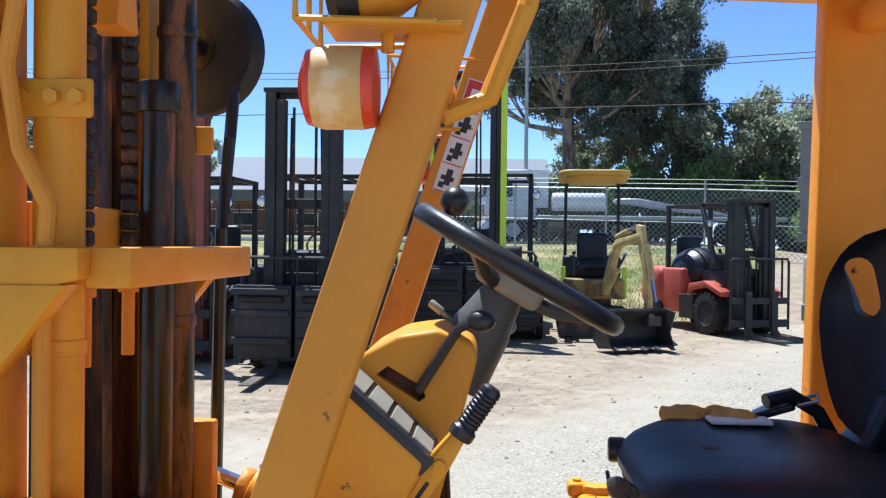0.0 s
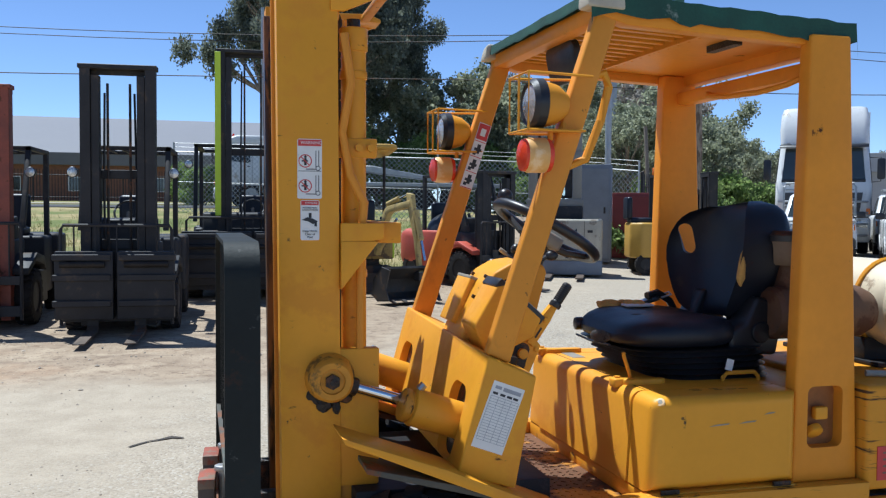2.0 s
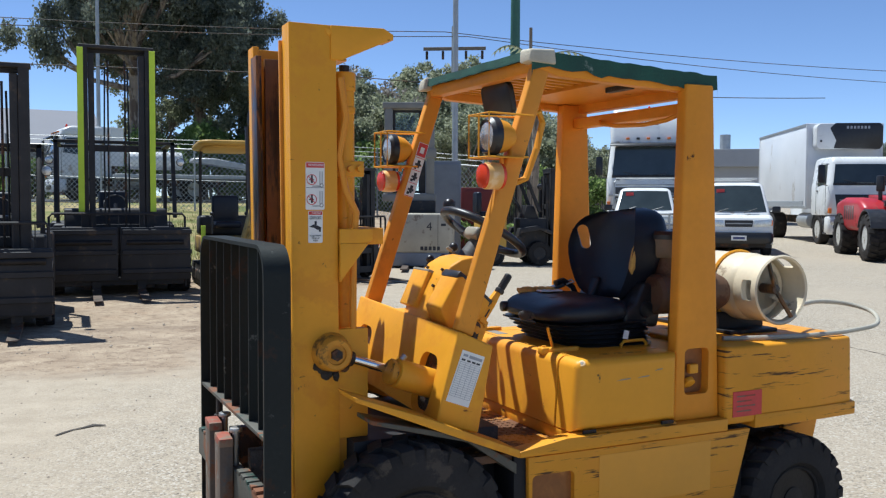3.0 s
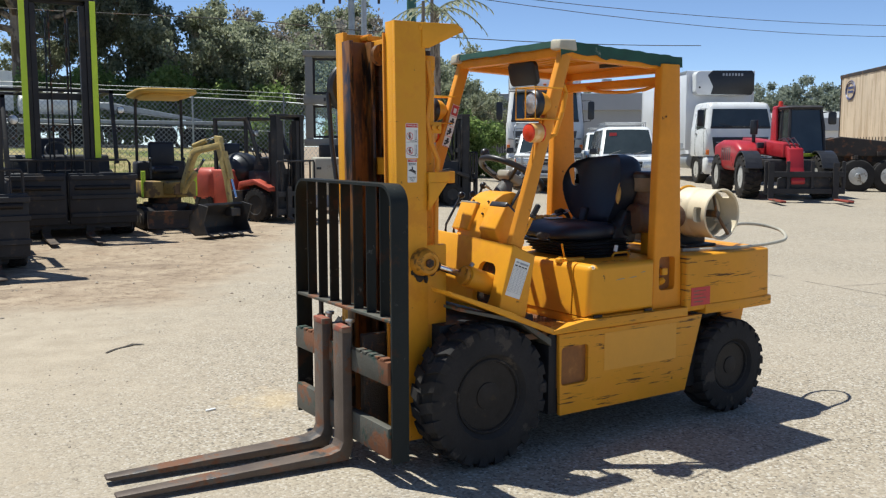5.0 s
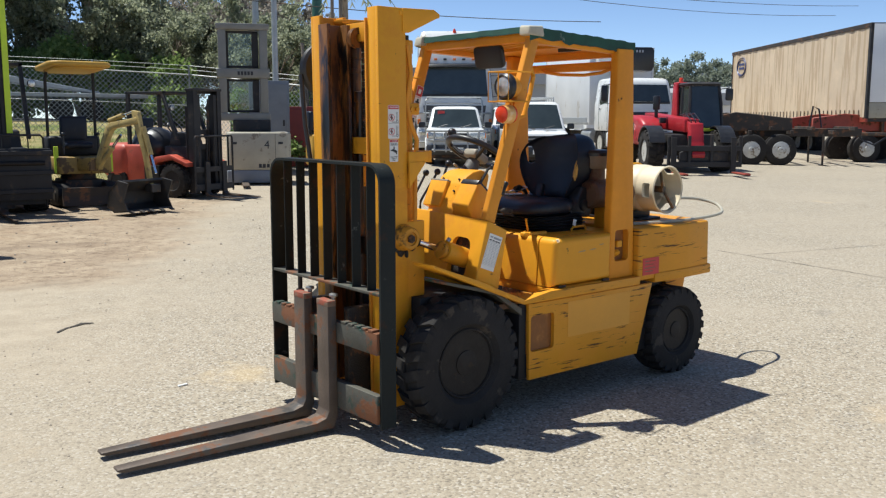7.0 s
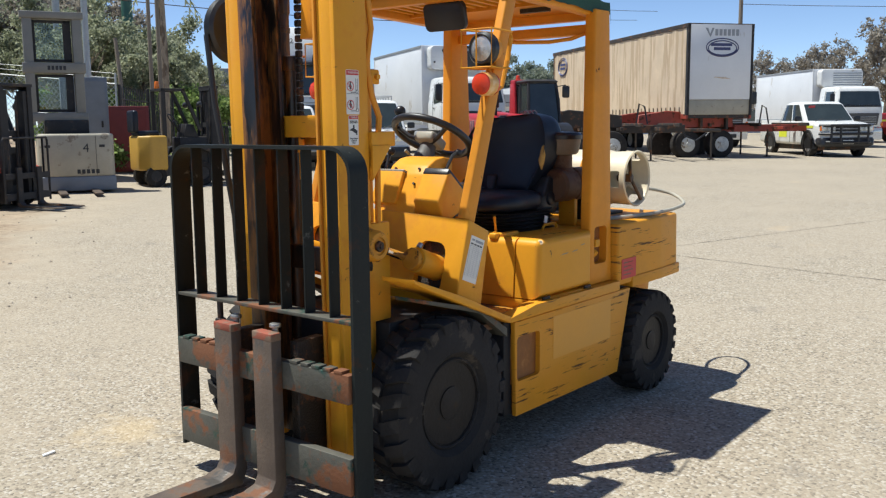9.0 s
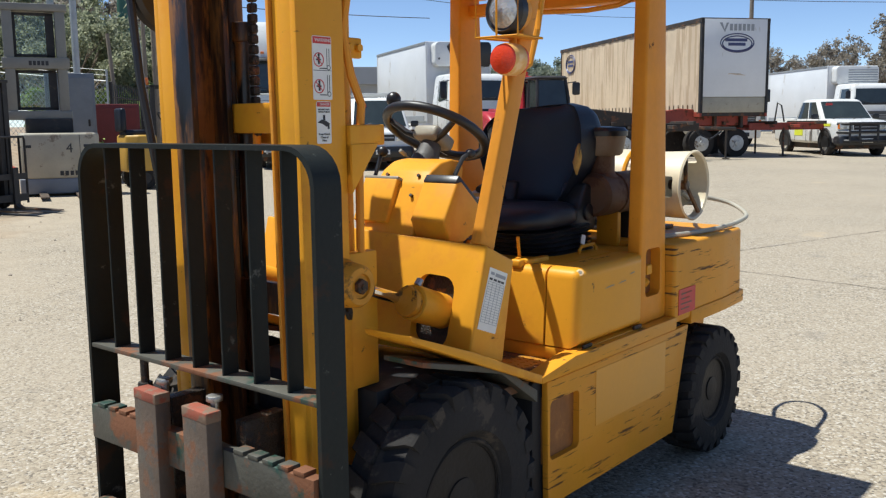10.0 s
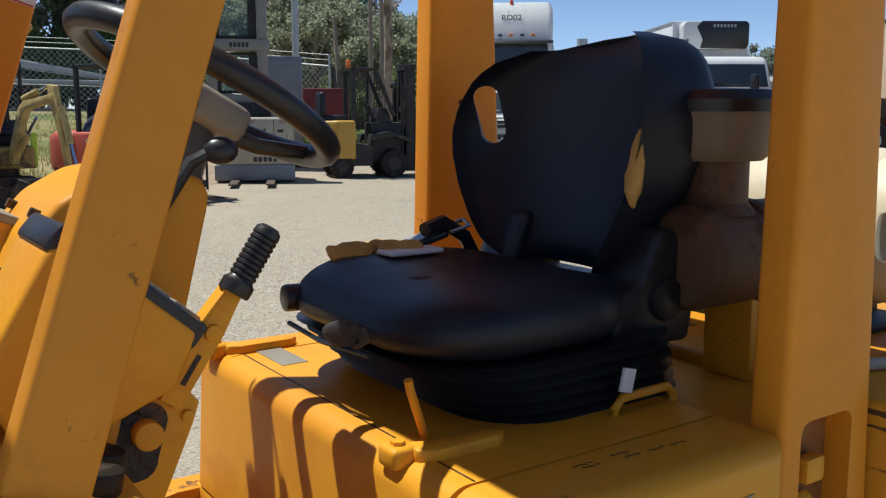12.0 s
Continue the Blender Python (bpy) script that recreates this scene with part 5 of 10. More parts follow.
    for i in range(11):
        k = i / 10
        g = 0.017 if i % 2 else 0.0
        cx = 0.575 - 0.065 * k
        rings.append([(cx + u, 1.462 + v, 0.957 + 0.098 * k) for u, v in rounded(0.44 + 0.07 * k - g * 2, 0.53 + 0.01 * k - g * 2, 0.13, 7)])
    s = Shape()
    loft(s, rings)
    part("suspension_bellows", s, "plastic", f, "black ribbed rubber seat bellows", smooth=25)
    rings = []
    for i in range(15):
        ph = radians(-90 + 180 * i / 14)
        q = max(0.02, math.cos(ph)) ** 0.33
        zz = 1.098 + (0.054 if ph > 0 else 0.046) * math.copysign(abs(math.sin(ph)) ** 0.75, ph)
        ring = []
        for u, v in rounded(0.425 * q, 0.53 * q, 0.15 * q, 8):
            side = max(0.0, abs(v) - 0.10) / 0.14
            lift = (0.014 * side * (1 - side * 0.6) - 0.020 * max(0.0, -u - 0.10) / 0.12) * (ph > 0)
            ring.append((0.453 + u, 1.452 + v, zz + lift + 0.004 * noise.noise(Vector((u * 9, v * 9, i * 0.4)))))
        rings.append(ring)
    s = Shape()
    loft(s, rings)
    part("seat_cushion", s, "vinyl", f, "torn black vinyl seat cushion", smooth=60)
    s = Shape()
    s.tube([(0.228, 1.335, 1.062), (0.215, 1.46, 1.060), (0.228, 1.60, 1.062)], 0.004, 6)
    s.lump(0.002, 3, 20)
    part("cushion_piping", s, "vinyl", f)
    s = Shape()
    s.ball((0.225, 1.395, 1.082), 0.043, 16, Matrix.Rotation(radians(28), 4, "Z") @ Matrix.Rotation(radians(-10), 4, "Y"), (0.16, 1.0, 0.55))
    s.lump(0.004, 7, 25)
    part("worn_patch", s, "wornvinyl", f, "worn grey corner of the seat")
    s = Shape()
    s.ball((0.40, 1.40, 1.149), 0.06, 16, Matrix.Rotation(radians(-35), 4, "Z"), (1.0, 0.45, 0.07))
    s.lump(0.004, 9, 25)
    part("worn_patch", s, "brownvinyl", f, "brown scuff on the seat")
    s = Shape()
    s.cyl((0.355, 1.655, 1.13), (0.352, 1.66, 1.158), 0.022, 7, 0.003)
    s.lump(0.005, 11, 40)
    part("torn_flap", s, "vinyl", f)
    # backrest: a deep shield-shaped shell with wings, leaning back
    wid = ((0, 0.115), (0.08, 0.155), (0.2, 0.190), (0.35, 0.224), (0.5, 0.246), (0.62, 0.254), (0.75, 0.246), (0.88, 0.220), (0.95, 0.192), (1.0, 0.130))

    def half_width(t):
        for (t0, w0), (t1, w1) in zip(wid, wid[1:]):
            if t <= t1:
                return w0 + (w1 - w0) * (t - t0) / (t1 - t0)
        return wid[-1][1]

    s = Shape()
    rings = []
    nz, na = 22, 20
    for i in range(nz + 1):
        t = i / nz
        hw = half_width(t)
        z = 1.128 + 0.402 * t
        end = 1 - 0.75 * abs(2 * t - 1) ** 9
        ring = []
        for j in range(na + 1):
            q = 2 * j / na - 1
            ring.append((0.705 + 0.075 * t + 0.02 * math.sin(t * 3.1) - (0.125 * abs(q) ** 2.2) * hw / 0.236 + 0.03 * (1 - end), 1.482 + hw * math.sin(q * math.pi / 2), z))
        for j in range(na + 1):
            q = 1 - 2 * j / na
            ring.append((0.705 + 0.075 * t + 0.02 * math.sin(t * 3.1) + 0.075 * end - (0.085 * abs(q) ** 5) * hw / 0.236, 1.482 + hw * math.sin(q * math.pi / 2) * 1.012, z + 0.006 * (1 - abs(q))))
        rings.append(ring)
    loft(s, rings)
    bmesh.ops.bevel(s.bm, geom=[e for e in s.bm.edges if e.calc_face_angle(0) > 0.75], offset=0.013, segments=3, profile=0.5, affect="EDGES", clamp_overlap=True)
    for v in s.bm.verts:
        v.co.z -= 0.07 * (v.co.y - 1.482) * (v.co.z - 1.128) / 0.402
    br = part("seat_backrest", s, "vinyl", f, "black moulded seat backrest with hand holes", smooth=60)
    for y, turn in ((1.672, 45),):
        c = Shape()
        c.prism([(u, v) for u, v in rounded(0.050, 0.115, 0.0245)], -0.25, 0.25, "x", bev=0, m=Matrix.Translation((0.675, y, 1.40)) @ Matrix.Rotation(radians(turn), 4, "Z") @ Matrix.Rotation(radians(-12 if y > 1.5 else 12), 4, "X"))
        cut(br, c)
    for y in (1.30, 1.635):
        s = Shape()
        s.prism([(0.62, 1.03), (0.80, 1.02), (0.815, 1.10), (0.80, 1.20), (0.72, 1.22), (0.68, 1.13), (0.62, 1.10)], y - 0.055, y + 0.055, bev=0.015, seg=3)
        rc = part("recliner_bracket", s, "plastic", f)
        s = Shape()
        yy = y - 0.05 if y < 1.5 else y + 0.05
        s.cyl((0.735, yy - 0.015, 1.10), (0.735, yy + 0.015, 1.10), 0.036, 18, bev=0.006)
        part("recliner_cover", s, "plastic", rc)
    s = Shape()
    s.box(0.69, 0.79, 1.35, 1.585, 1.03, 1.118, 0.02, 3)
    part("recliner_bar", s, "plastic", f)
    s = Shape()
    s.ball((0.664, 1.249, 1.315), 0.056, 14, Matrix.Rotation(radians(-40), 4, "Z") @ Matrix.Rotation(radians(6), 4, "Y"), (0.22, 0.38, 1.15))
    s.lump(0.010, 5, 30)
    part("torn_foam", s, "foam", f, "yellow foam showing through a tear")
    s = Shape()
    s.cyl((0.29, 1.625, 1.096), (0.33, 1.62, 1.096), 0.009, 8)
    s.cyl((0.262, 1.628, 1.096), (0.295, 1.625, 1.096), 0.0235, 14, bev=0.006)
    part("adjuster_knob", s, "plastic", f)
    for k, (x, y, r) in enumerate(((0.375, 1.655, 0.038), (0.455, 1.62, 0.042), (0.43, 1.675, 0.032))):
        s = Shape()
        s.ball((x, y, 1.158), r, 16, None, (1.2, 0.85, 0.5))
        s.lump(0.013, k * 3.0, 35)
        part("foam_lump", s, "foam", f, "crumbled yellow foam")
    s = Shape()
    s.box(0.405, 0.515, 1.565, 1.615, 1.158, 1.166, 0.002, 1)
    part("paper_scrap", s, "white_label", f)
    tilt = Matrix.Translation((0.58, 1.66, 1.172)) @ Matrix.Rotation(radians(-22), 4, "Y") @ Matrix.Rotation(radians(-20), 4, "Z")
    s = Shape()
    s.prism([(u - 0.005, v) for u, v in rounded(0.075, 0.046, 0.008)], -0.006, 0.006, "z", bev=0.002, m=tilt)
    bk = part("belt_buckle", s, "plastic", f, "black seat-belt buckle with a steel tongue")
    s = Shape()
    s.box(-0.045, 0.010, -0.020, 0.020, 0.006, 0.010, 0.002, 1, tilt)
    part("buckle_plate", s, "steel", bk)
    s = Shape()
    s.tube([tilt @ Vector(v) for v in ((0.040, -0.022, 0), (0.075, -0.022, 0), (0.075, 0.022, 0), (0.040, 0.022, 0))], 0.004, 6, closed=True)
    part("tongue", s, "steel", bk)
    s = Shape()
    s.tube([(0.52, 1.635, 1.19), (0.57, 1.65, 1.20), (0.62, 1.65, 1.17), (0.66, 1.65, 1.10)], 0.014, 8)
    part("seat_belt", s, "plastic", f)
    s = Shape()
    s.box(0.587, 0.612, 1.162, 1.1665, 0.992, 1.028, 0, 1, Matrix.Translation((0.6, 1.164, 1.01)) @ Matrix.Rotation(radians(14), 4, "Y") @ Matrix.Translation((-0.6, -1.164, -1.01)))
    part("seat_tag", s, "white_label", f)

    # gas bottle across the counterweight, its cradle and hose
    s = Shape()
    cx, cz = 1.355, 1.18
    s.lathe([(1.205, 0.10), (1.215, 0.130), (1.25, 0.152), (1.27, 0.155), (1.78, 0.155), (1.83, 0.13), (1.85, 0.08), (1.855, 0.0001)], (cx, 0, cz), "y", 36)
    s.lathe([(1.205, 0.10), (1.205, 0.0001)], (cx, 0, cz), "y", 36)
    tank = part("gas_bottle", s, "cream", f, "dirty cream gas bottle lying across the counterweight")
    s = Shape()
    s.lathe([(1.235, 0.146), (1.10, 0.150), (1.092, 0.156), (1.085, 0.150), (1.092, 0.142), (1.235, 0.139), (1.235, 0.146)], (cx, 0, cz), "y", 40)
    collar = part("bottle_collar", s, "cream", tank)
    c = Shape()
    for a in (60, 180, 300):
        ca, sa = math.cos(radians(a)), math.sin(radians(a))
        c.box(0.10, 0.20, 1.125, 1.185, -0.045, 0.045, 0.01, 2, Matrix.Translation((cx, 0, cz)) @ Matrix.Rotation(radians(-a), 4, "Y"))
    cut(collar, c)
    s = Shape()
    for a in (120, 300):
        s.tube([(cx, 1.13, cz), (cx + math.cos(radians(a)) * 0.145, 1.10, cz + math.sin(radians(a)) * 0.145)], 0.010, 6)
    s.cyl((cx, 1.12, cz), (cx, 1.21, cz), 0.022, 14, bev=0.004)
    part("valve", s, "rail", tank, "rusty valve and guard spokes")
    for y in (1.36, 1.66):
        s = Shape()
        s.tube([Vector((cx, y, cz)) + Vector((math.cos(a) * 0.16, 0, math.sin(a) * 0.16)) for a in [radians(i * 12) for i in range(30)]], 0.009, 6, closed=True)
        part("tank_strap", s, "yellow", tank)
    s = Shape()
    s.box(1.22, 1.49, 1.33, 1.39, 0.968, 1.06, 0.006)
    s.box(1.22, 1.49, 1.62, 1.68, 0.968, 1.06, 0.006)
    s.box(1.21, 1.50, 1.25, 1.78, 0.968, 0.985, 0.004)
    part("tank_cradle", s, "black", f)
    s = Shape()
    pts = [Vector(p) for p in ((1.355, 1.15, 1.15), (1.47, 1.17, 1.11), (1.62, 1.25, 1.085), (1.84, 1.33, 1.085), (2.01, 1.31, 1.07), (2.06, 1.20, 1.04), (1.95, 1.08, 1.0), (1.74, 1.04, 0.986), (1.55, 1.03, 0.982), (1.42, 1.04, 0.980), (1.20, 1.07, 0.98), (1.05, 1.12, 0.98))]
    fine = []
    for i in range(len(pts) - 1):
        p0, p1, p2, p3 = pts[max(0, i - 1)], pts[i], pts[i + 1], pts[min(len(pts) - 1, i + 2)]
        for q in range(6):
            t = q / 6
            fine.append(0.5 * ((2 * p1) + (p2 - p0) * t + (2 * p0 - 5 * p1 + 4 * p2 - p3) * t * t + (3 * p1 - p0 - 3 * p2 + p3) * t ** 3))
    s.tube(fine + [pts[-1]], 0.0105, 10)
    part("gas_hose", s, "hose", f, "grey-beige rubber gas hose looped behind")
    # air cleaner with its bowl
    s = Shape()
    s.lathe([(0.79, 0.0001), (0.79, 0.075), (0.805, 0.088), (0.93, 0.088), (0.934, 0.094), (0.952, 0.094), (0.956, 0.088), (1.13, 0.088), (1.17, 0.07), (1.185, 0.0001)], (0, 1.24, 1.165), "x", 28)
    s.lathe([(1.235, 0.070), (1.255, 0.055), (1.335, 0.055)], (0.885, 1.25, 0), "z", 26)
    ac = part("air_cleaner", s, "drum", f, "rust-brown air cleaner drum")
    s = Shape()
    s.lathe([(1.325, 0.0001), (1.325, 0.075), (1.335, 0.086), (1.36, 0.092), (1.41, 0.101), (1.41, 0.0001)], (0.885, 1.25, 0), "z", 26)
    part("dust_bowl", s, "dull_beige", ac, "beige dust bowl darkened for the shade under the roof")
    s = Shape()
    s.lathe([(1.405, 0.106), (1.425, 0.107), (1.44, 0.092), (1.445, 0.0001)], (0.885, 1.25, 0), "z", 26)
    part("bowl_cap", s, "plastic", ac, "black cap")
    s = Shape()
    s.box(0.92, 0.95, 1.19, 1.29, 0.945, 1.09, 0.004)
    part("cleaner_stand", s, "yellow", ac)
    s = Shape()
    s.box(1.04, 1.08, 1.19, 1.29, 0.965, 1.08, 0.004)
    part("cleaner_stand", s, "black", ac)


def sticker(f, name, x0, x1, z0, z1, y, label):
    s = Shape()
    s.prism([((x0 + x1) / 2 + u, (z0 + z1) / 2 + v) for u, v in rounded(x1 - x0, z1 - z0, 0.005)], y - 0.0012, y + 0.001, bev=0)
    return part(name, s, "white_label", f, label)


def bar(parent, name, x0, x1, z0, z1, y, material, lift=0.0018):
    s = Shape()
    s.box(x0, x1, y - lift, y + 0.0005, z0, z1, 0)
    return part(name, s, material, parent)


def build_stickers(f):
    y = 1.0998

    def face(x, z, size=1.0):
        return Matrix.Translation((x, y - 0.0021, z)) @ Matrix.Rotation(radians(90), 4, "X")

    # warning label: red band, two barred rings with plain marks
    w = sticker(f, "warning_label", -0.792, -0.723, 1.530, 1.698, y, "white warning label with a red band")
    bar(w, "red_band", -0.790, -0.725, 1.678, 1.696, y, "red_label")
    words("warning_text", "WARNING", 0.0125, face(-0.753, 1.687), "white_label", w)
    for zc in (1.640, 1.570):
        s = Shape()
        s.tube([(-0.770 + 0.0175 * math.cos(2 * math.pi * i / 28), y - 0.001, zc - 0.004 + 0.0175 * math.sin(2 * math.pi * i / 28)) for i in range(28)], 0.0016, 5, closed=True)
        s.tube([(-0.770 - 0.0125, y - 0.001, zc + 0.0085), (-0.770 + 0.0125, y - 0.001, zc - 0.0165)], 0.0016, 5)
        part("ban_ring", s, "red_label", w)
        s = Shape()
        s.box(-0.773, -0.766, y - 0.0016, y, zc - 0.016, zc + 0.004, 0)
        s.box(-0.780, -0.762, y - 0.0016, y, zc - 0.006, zc - 0.002, 0)
        s.cyl((-0.7695, y - 0.0016, zc + 0.008), (-0.7695, y, zc + 0.008), 0.004, 10)
        part("plain_mark", s, "ink", w)
        s = Shape()
        s.box(-0.741, -0.739, y - 0.0016, y, zc - 0.024, zc + 0.026, 0)
        s.box(-0.733, -0.731, y - 0.0016, y, zc - 0.018, zc + 0.026, 0)
        s.box(-0.768, -0.738, y - 0.0016, y, zc - 0.028, zc - 0.0255, 0)
        s.tube([(-0.734 + 0.006 * math.cos(2 * math.pi * i / 14), y - 0.001, zc - 0.024 + 0.006 * math.sin(2 * math.pi * i / 14)) for i in range(14)], 0.0012, 4, closed=True)
        part("plain_lines", s, "ink", w)
    bar(w, "divider", -0.790, -0.725, 1.607, 1.6085, y, "ink")
    d = sticker(f, "danger_label", -0.783, -0.730, 1.413, 1.526, y, "white danger label about the moving mast")
    bar(d, "red_band", -0.781, -0.732, 1.512, 1.524, y, "red_label")
    words("danger_text", "DANGER", 0.0085, face(-0.753, 1.518), "white_label", d)
    words("moving_text", "MOVING MAST\nCRUSH POINTS", 0.0062, face(-0.7565, 1.501), "ink", d)
    words("keep_text", "Keep Hands\nClear of\nMast", 0.0085, face(-0.7565, 1.430), "ink", d)
    s = Shape()
    s.prism([(-0.780, 1.470), (-0.762, 1.466), (-0.748, 1.458), (-0.734, 1.466), (-0.748, 1.474), (-0.764, 1.478)], y - 0.0017, y, bev=0)
    s.box(-0.760, -0.752, y - 0.0017, y, 1.476, 1.490, 0)
    s.box(-0.744, -0.737, y - 0.0017, y, 1.452, 1.464, 0)
    part("plain_mark", s, "ink", d)
    # strip of small labels down the inner face of the far front post
    yy = other(1.015) - 0.0005
    a, b = Vector((0.012, 1.83)), Vector((-0.066, 1.585))
    dr = (b - a).normalized()
    nr = Vector((-dr.y, dr.x))

    def strip(name, t0, t1, w0, w1, mat_, parent, lift, label=""):
        L = (b - a).length
        ps = [a + dr * L * t0 + nr * w0, a + dr * L * t1 + nr * w0, a + dr * L * t1 + nr * w1, a + dr * L * t0 + nr * w1]
        s = Shape()
        s.prism([tuple(p) for p in ps], yy - lift, yy + 0.001, bev=0)
        return part(name, s, mat_, parent, label)

    st = strip("safety_label_strip", 0, 1, -0.024, 0.024, "white_label", f, 0.001, "white and red safety label strip on the guard post")
    strip("red_panel", 0.01, 0.25, -0.022, 0.022, "red_label", st, 0.0018)
    strip("pale_mark", 0.08, 0.19, -0.010, 0.010, "white_label", st, 0.0024)
    for i in range(3):
        t = 0.29 + i * 0.235
        strip("red_line", t - 0.018, t - 0.008, -0.022, 0.022, "red_label", st, 0.0018)
        strip("plain_mark", t + 0.03, t + 0.17, -0.006, 0.008, "ink", st, 0.0018)
        strip("plain_mark", t + 0.09, t + 0.13, -0.015, 0.014, "ink", st, 0.0019)
        strip("plain_mark", t + 0.15, t + 0.20, -0.016, -0.004, "ink", st, 0.0020)
    strip("red_line", 0.985, 0.997, -0.022, 0.022, "red_label", st, 0.0018)


build_forklift_rear(forklift)
build_stickers(forklift)
# the truck stands turned a little: each group of its parts turns about its own place on the near side
TURN = 0.062
SEAT = ("suspension_bellows", "seat_cushion", "cushion_piping", "worn_patch", "torn_flap", "seat_backrest", "recliner_bracket", "recliner_bar", "torn_foam", "foam_lump", "paper_scrap", "seat_belt")
DASH = ("dashboard", "direction_lever", "hydraulic_lever", "gear_lever")
WHEEL = ("steering_wheel", "steering_column")
BRAKE = ("parking_brake_plate", "brake_lever")
SIDE = ("side_panel", "frame_rail", "fender", "mudguard_lip", "floor", "floor_tread", "chassis")


def settle(name, cx):
    """The turn of one part of the truck about the up axis, with its group's own shift."""
    if name in ("fork", "hose_sheave", "hydraulic_hose"):
        return Matrix.Translation((0.015 if name != "hydraulic_hose" else 0.0, 0, 0))
    if name in ("wheel", "axle"):
        return Matrix(((1, -TURN, 0, TURN * 0.98), (TURN, 1, 0, -TURN * cx), (0, 0, 1, 0), (0, 0, 0, 1)))
    if -0.9 < cx < -0.5 and name not in SIDE:
        return Matrix(((1, -0.035, 0, 0.035 * 0.98 + 0.006), (TURN, 0.93, 0, 0.07 * 1.10 + TURN * 0.76), (0, 0, 1, 0), (0, 0, 0, 1)))
    xc = 0.35 if name in SIDE else -1.0 if cx < -0.9 else -0.1 if cx < 0.16 else 0.5 if cx < 1.0 else 1.15
    shift = (0.045, 0, 0) if name == "seat_backrest" else (0.03, 0, 0) if name in SEAT else (0.0, -0.035, -0.008) if name in DASH else (0.030, -0.01, 0.008) if name in WHEEL else (0.012, -0.056, 0.006) if name in BRAKE else (0.008, 0, 0) if name == "front_cowl" else (0, 0, 0)
    turn = Matrix(((1, -TURN, 0, TURN * 0.98), (TURN, 1, 0, -TURN * xc), (0, 0.034 if name == "front_cowl" else 0, 1, -0.034 * 1.25 if name == "front_cowl" else 0), (0, 0, 0, 1)))
    return Matrix.Translation(shift) @ turn


for ob in forklift.children:
    xs = [c[0] for c in ob.bound_box]
    move = settle(ob.name.split(".")[0], (min(xs) + max(xs)) / 2)
    for q in (ob, *ob.children_recursive):
        q.data.transform(move)


# ---- further materials ----
M["white"] = surface("white_vehicle_paint", (0.72, 0.72, 0.70), 0.30, 0, 0.05, 2.0, 30.0, 0.0, [((0.45, 0.40, 0.33), 0.34, 3.0, None, 0.6)])
M["panelwhite"] = surface("white_box_panel", (0.74, 0.75, 0.76), 0.40, 0, 0.05, 1.0, 12.0, 0.02, [((0.50, 0.46, 0.40), 0.33, 1.5, (1, 1, 0.4), 0.6)])
M["screen"] = surface("dark_windscreen", (0.035, 0.045, 0.045), 0.08, 0, 0.2, 2.0, 9.0, 0.0, spec=0.8)
M["redpaint"] = surface("red_machine_paint", (0.42, 0.020, 0.026), 0.38, 0, 0.15, 3.0, 30.0, 0.04, [((0.16, 0.05, 0.03), 0.34, 3.0, None, 0.7)])
M["coral"] = surface("sun_faded_red_paint", (0.52, 0.085, 0.045), 0.5, 0, 0.2, 3.0, 30.0, 0.04, [((0.25, 0.09, 0.05), 0.36, 3.0, None, 0.7)])
M["oldred"] = surface("faded_red_paint", (0.36, 0.06, 0.035), 0.6, 0, 0.25, 4.0, 30.0, 0.08, [(RUST, 0.42, 4.0, None, 0.8)])
M["chassis"] = surface("dirty_dark_chassis", (0.045, 0.035, 0.028), 0.7, 0, 0.35, 4.0, 40.0, 0.1, [((0.15, 0.07, 0.035), 0.42, 4.0, None, 0.8)])
M["darksteel"] = surface("black_machine_paint", (0.036, 0.034, 0.034), 0.55, 0, 0.35, 4.0, 40.0, 0.08, [((0.08, 0.06, 0.045), 0.38, 4.0, None, 0.7)], spec=0.28)
M["darkblue"] = surface("dark_blue_paint", (0.015, 0.025, 0.06), 0.45, 0, 0.3, 4.0, 40.0, 0.08)
M["mastred"] = surface("dull_red_mast_paint", (0.27, 0.065, 0.035), 0.55, 0, 0.3, 4.0, 40.0, 0.08, [(RUST, 0.40, 4.0, None, 0.8)])
M["bucketsteel"] = surface("dark_worn_steel", (0.055, 0.05, 0.046), 0.55, 0.3, 0.3, 4.0, 40.0, 0.1, [((0.11, 0.075, 0.05), 0.40, 5.0, None, 0.8)])
M["fluoro"] = surface("fluorescent_yellow_strip", (0.62, 0.80, 0.04), 0.5, 0, 0.08, 3.0, 20.0, 0.0)
M["digger"] = surface("digger_yellow_paint", (0.46, 0.29, 0.07), 0.6, 0, 0.3, 4.0, 30.0, 0.06, [((0.16, 0.10, 0.05), 0.46, 4.0, None, 0.8)])
M["digger_roof"] = surface("digger_canopy_yellow", (0.54, 0.31, 0.045), 0.5, 0, 0.1, 4.0, 30.0, 0.03)
M["palearm"] = surface("worn_pale_yellow_paint", (0.52, 0.38, 0.13), 0.55, 0, 0.3, 5.0, 40.0, 0.08, [((0.24, 0.17, 0.09), 0.38, 14.0, None, 0.8)])
M["beige"] = surface("beige_machine_paint", (0.42, 0.38, 0.29), 0.5, 0, 0.12, 3.0, 30.0, 0.03, [((0.22, 0.18, 0.13), 0.36, 4.0, None, 0.7)])
M["greyframe"] = surface("grey_mast_frame_paint", (0.23, 0.22, 0.19), 0.5, 0, 0.12, 3.0, 30.0, 0.03)
M["greycab"] = surface("grey_blue_cabinet_paint", (0.20, 0.22, 0.25), 0.5, 0, 0.12, 3.0, 30.0, 0.03)
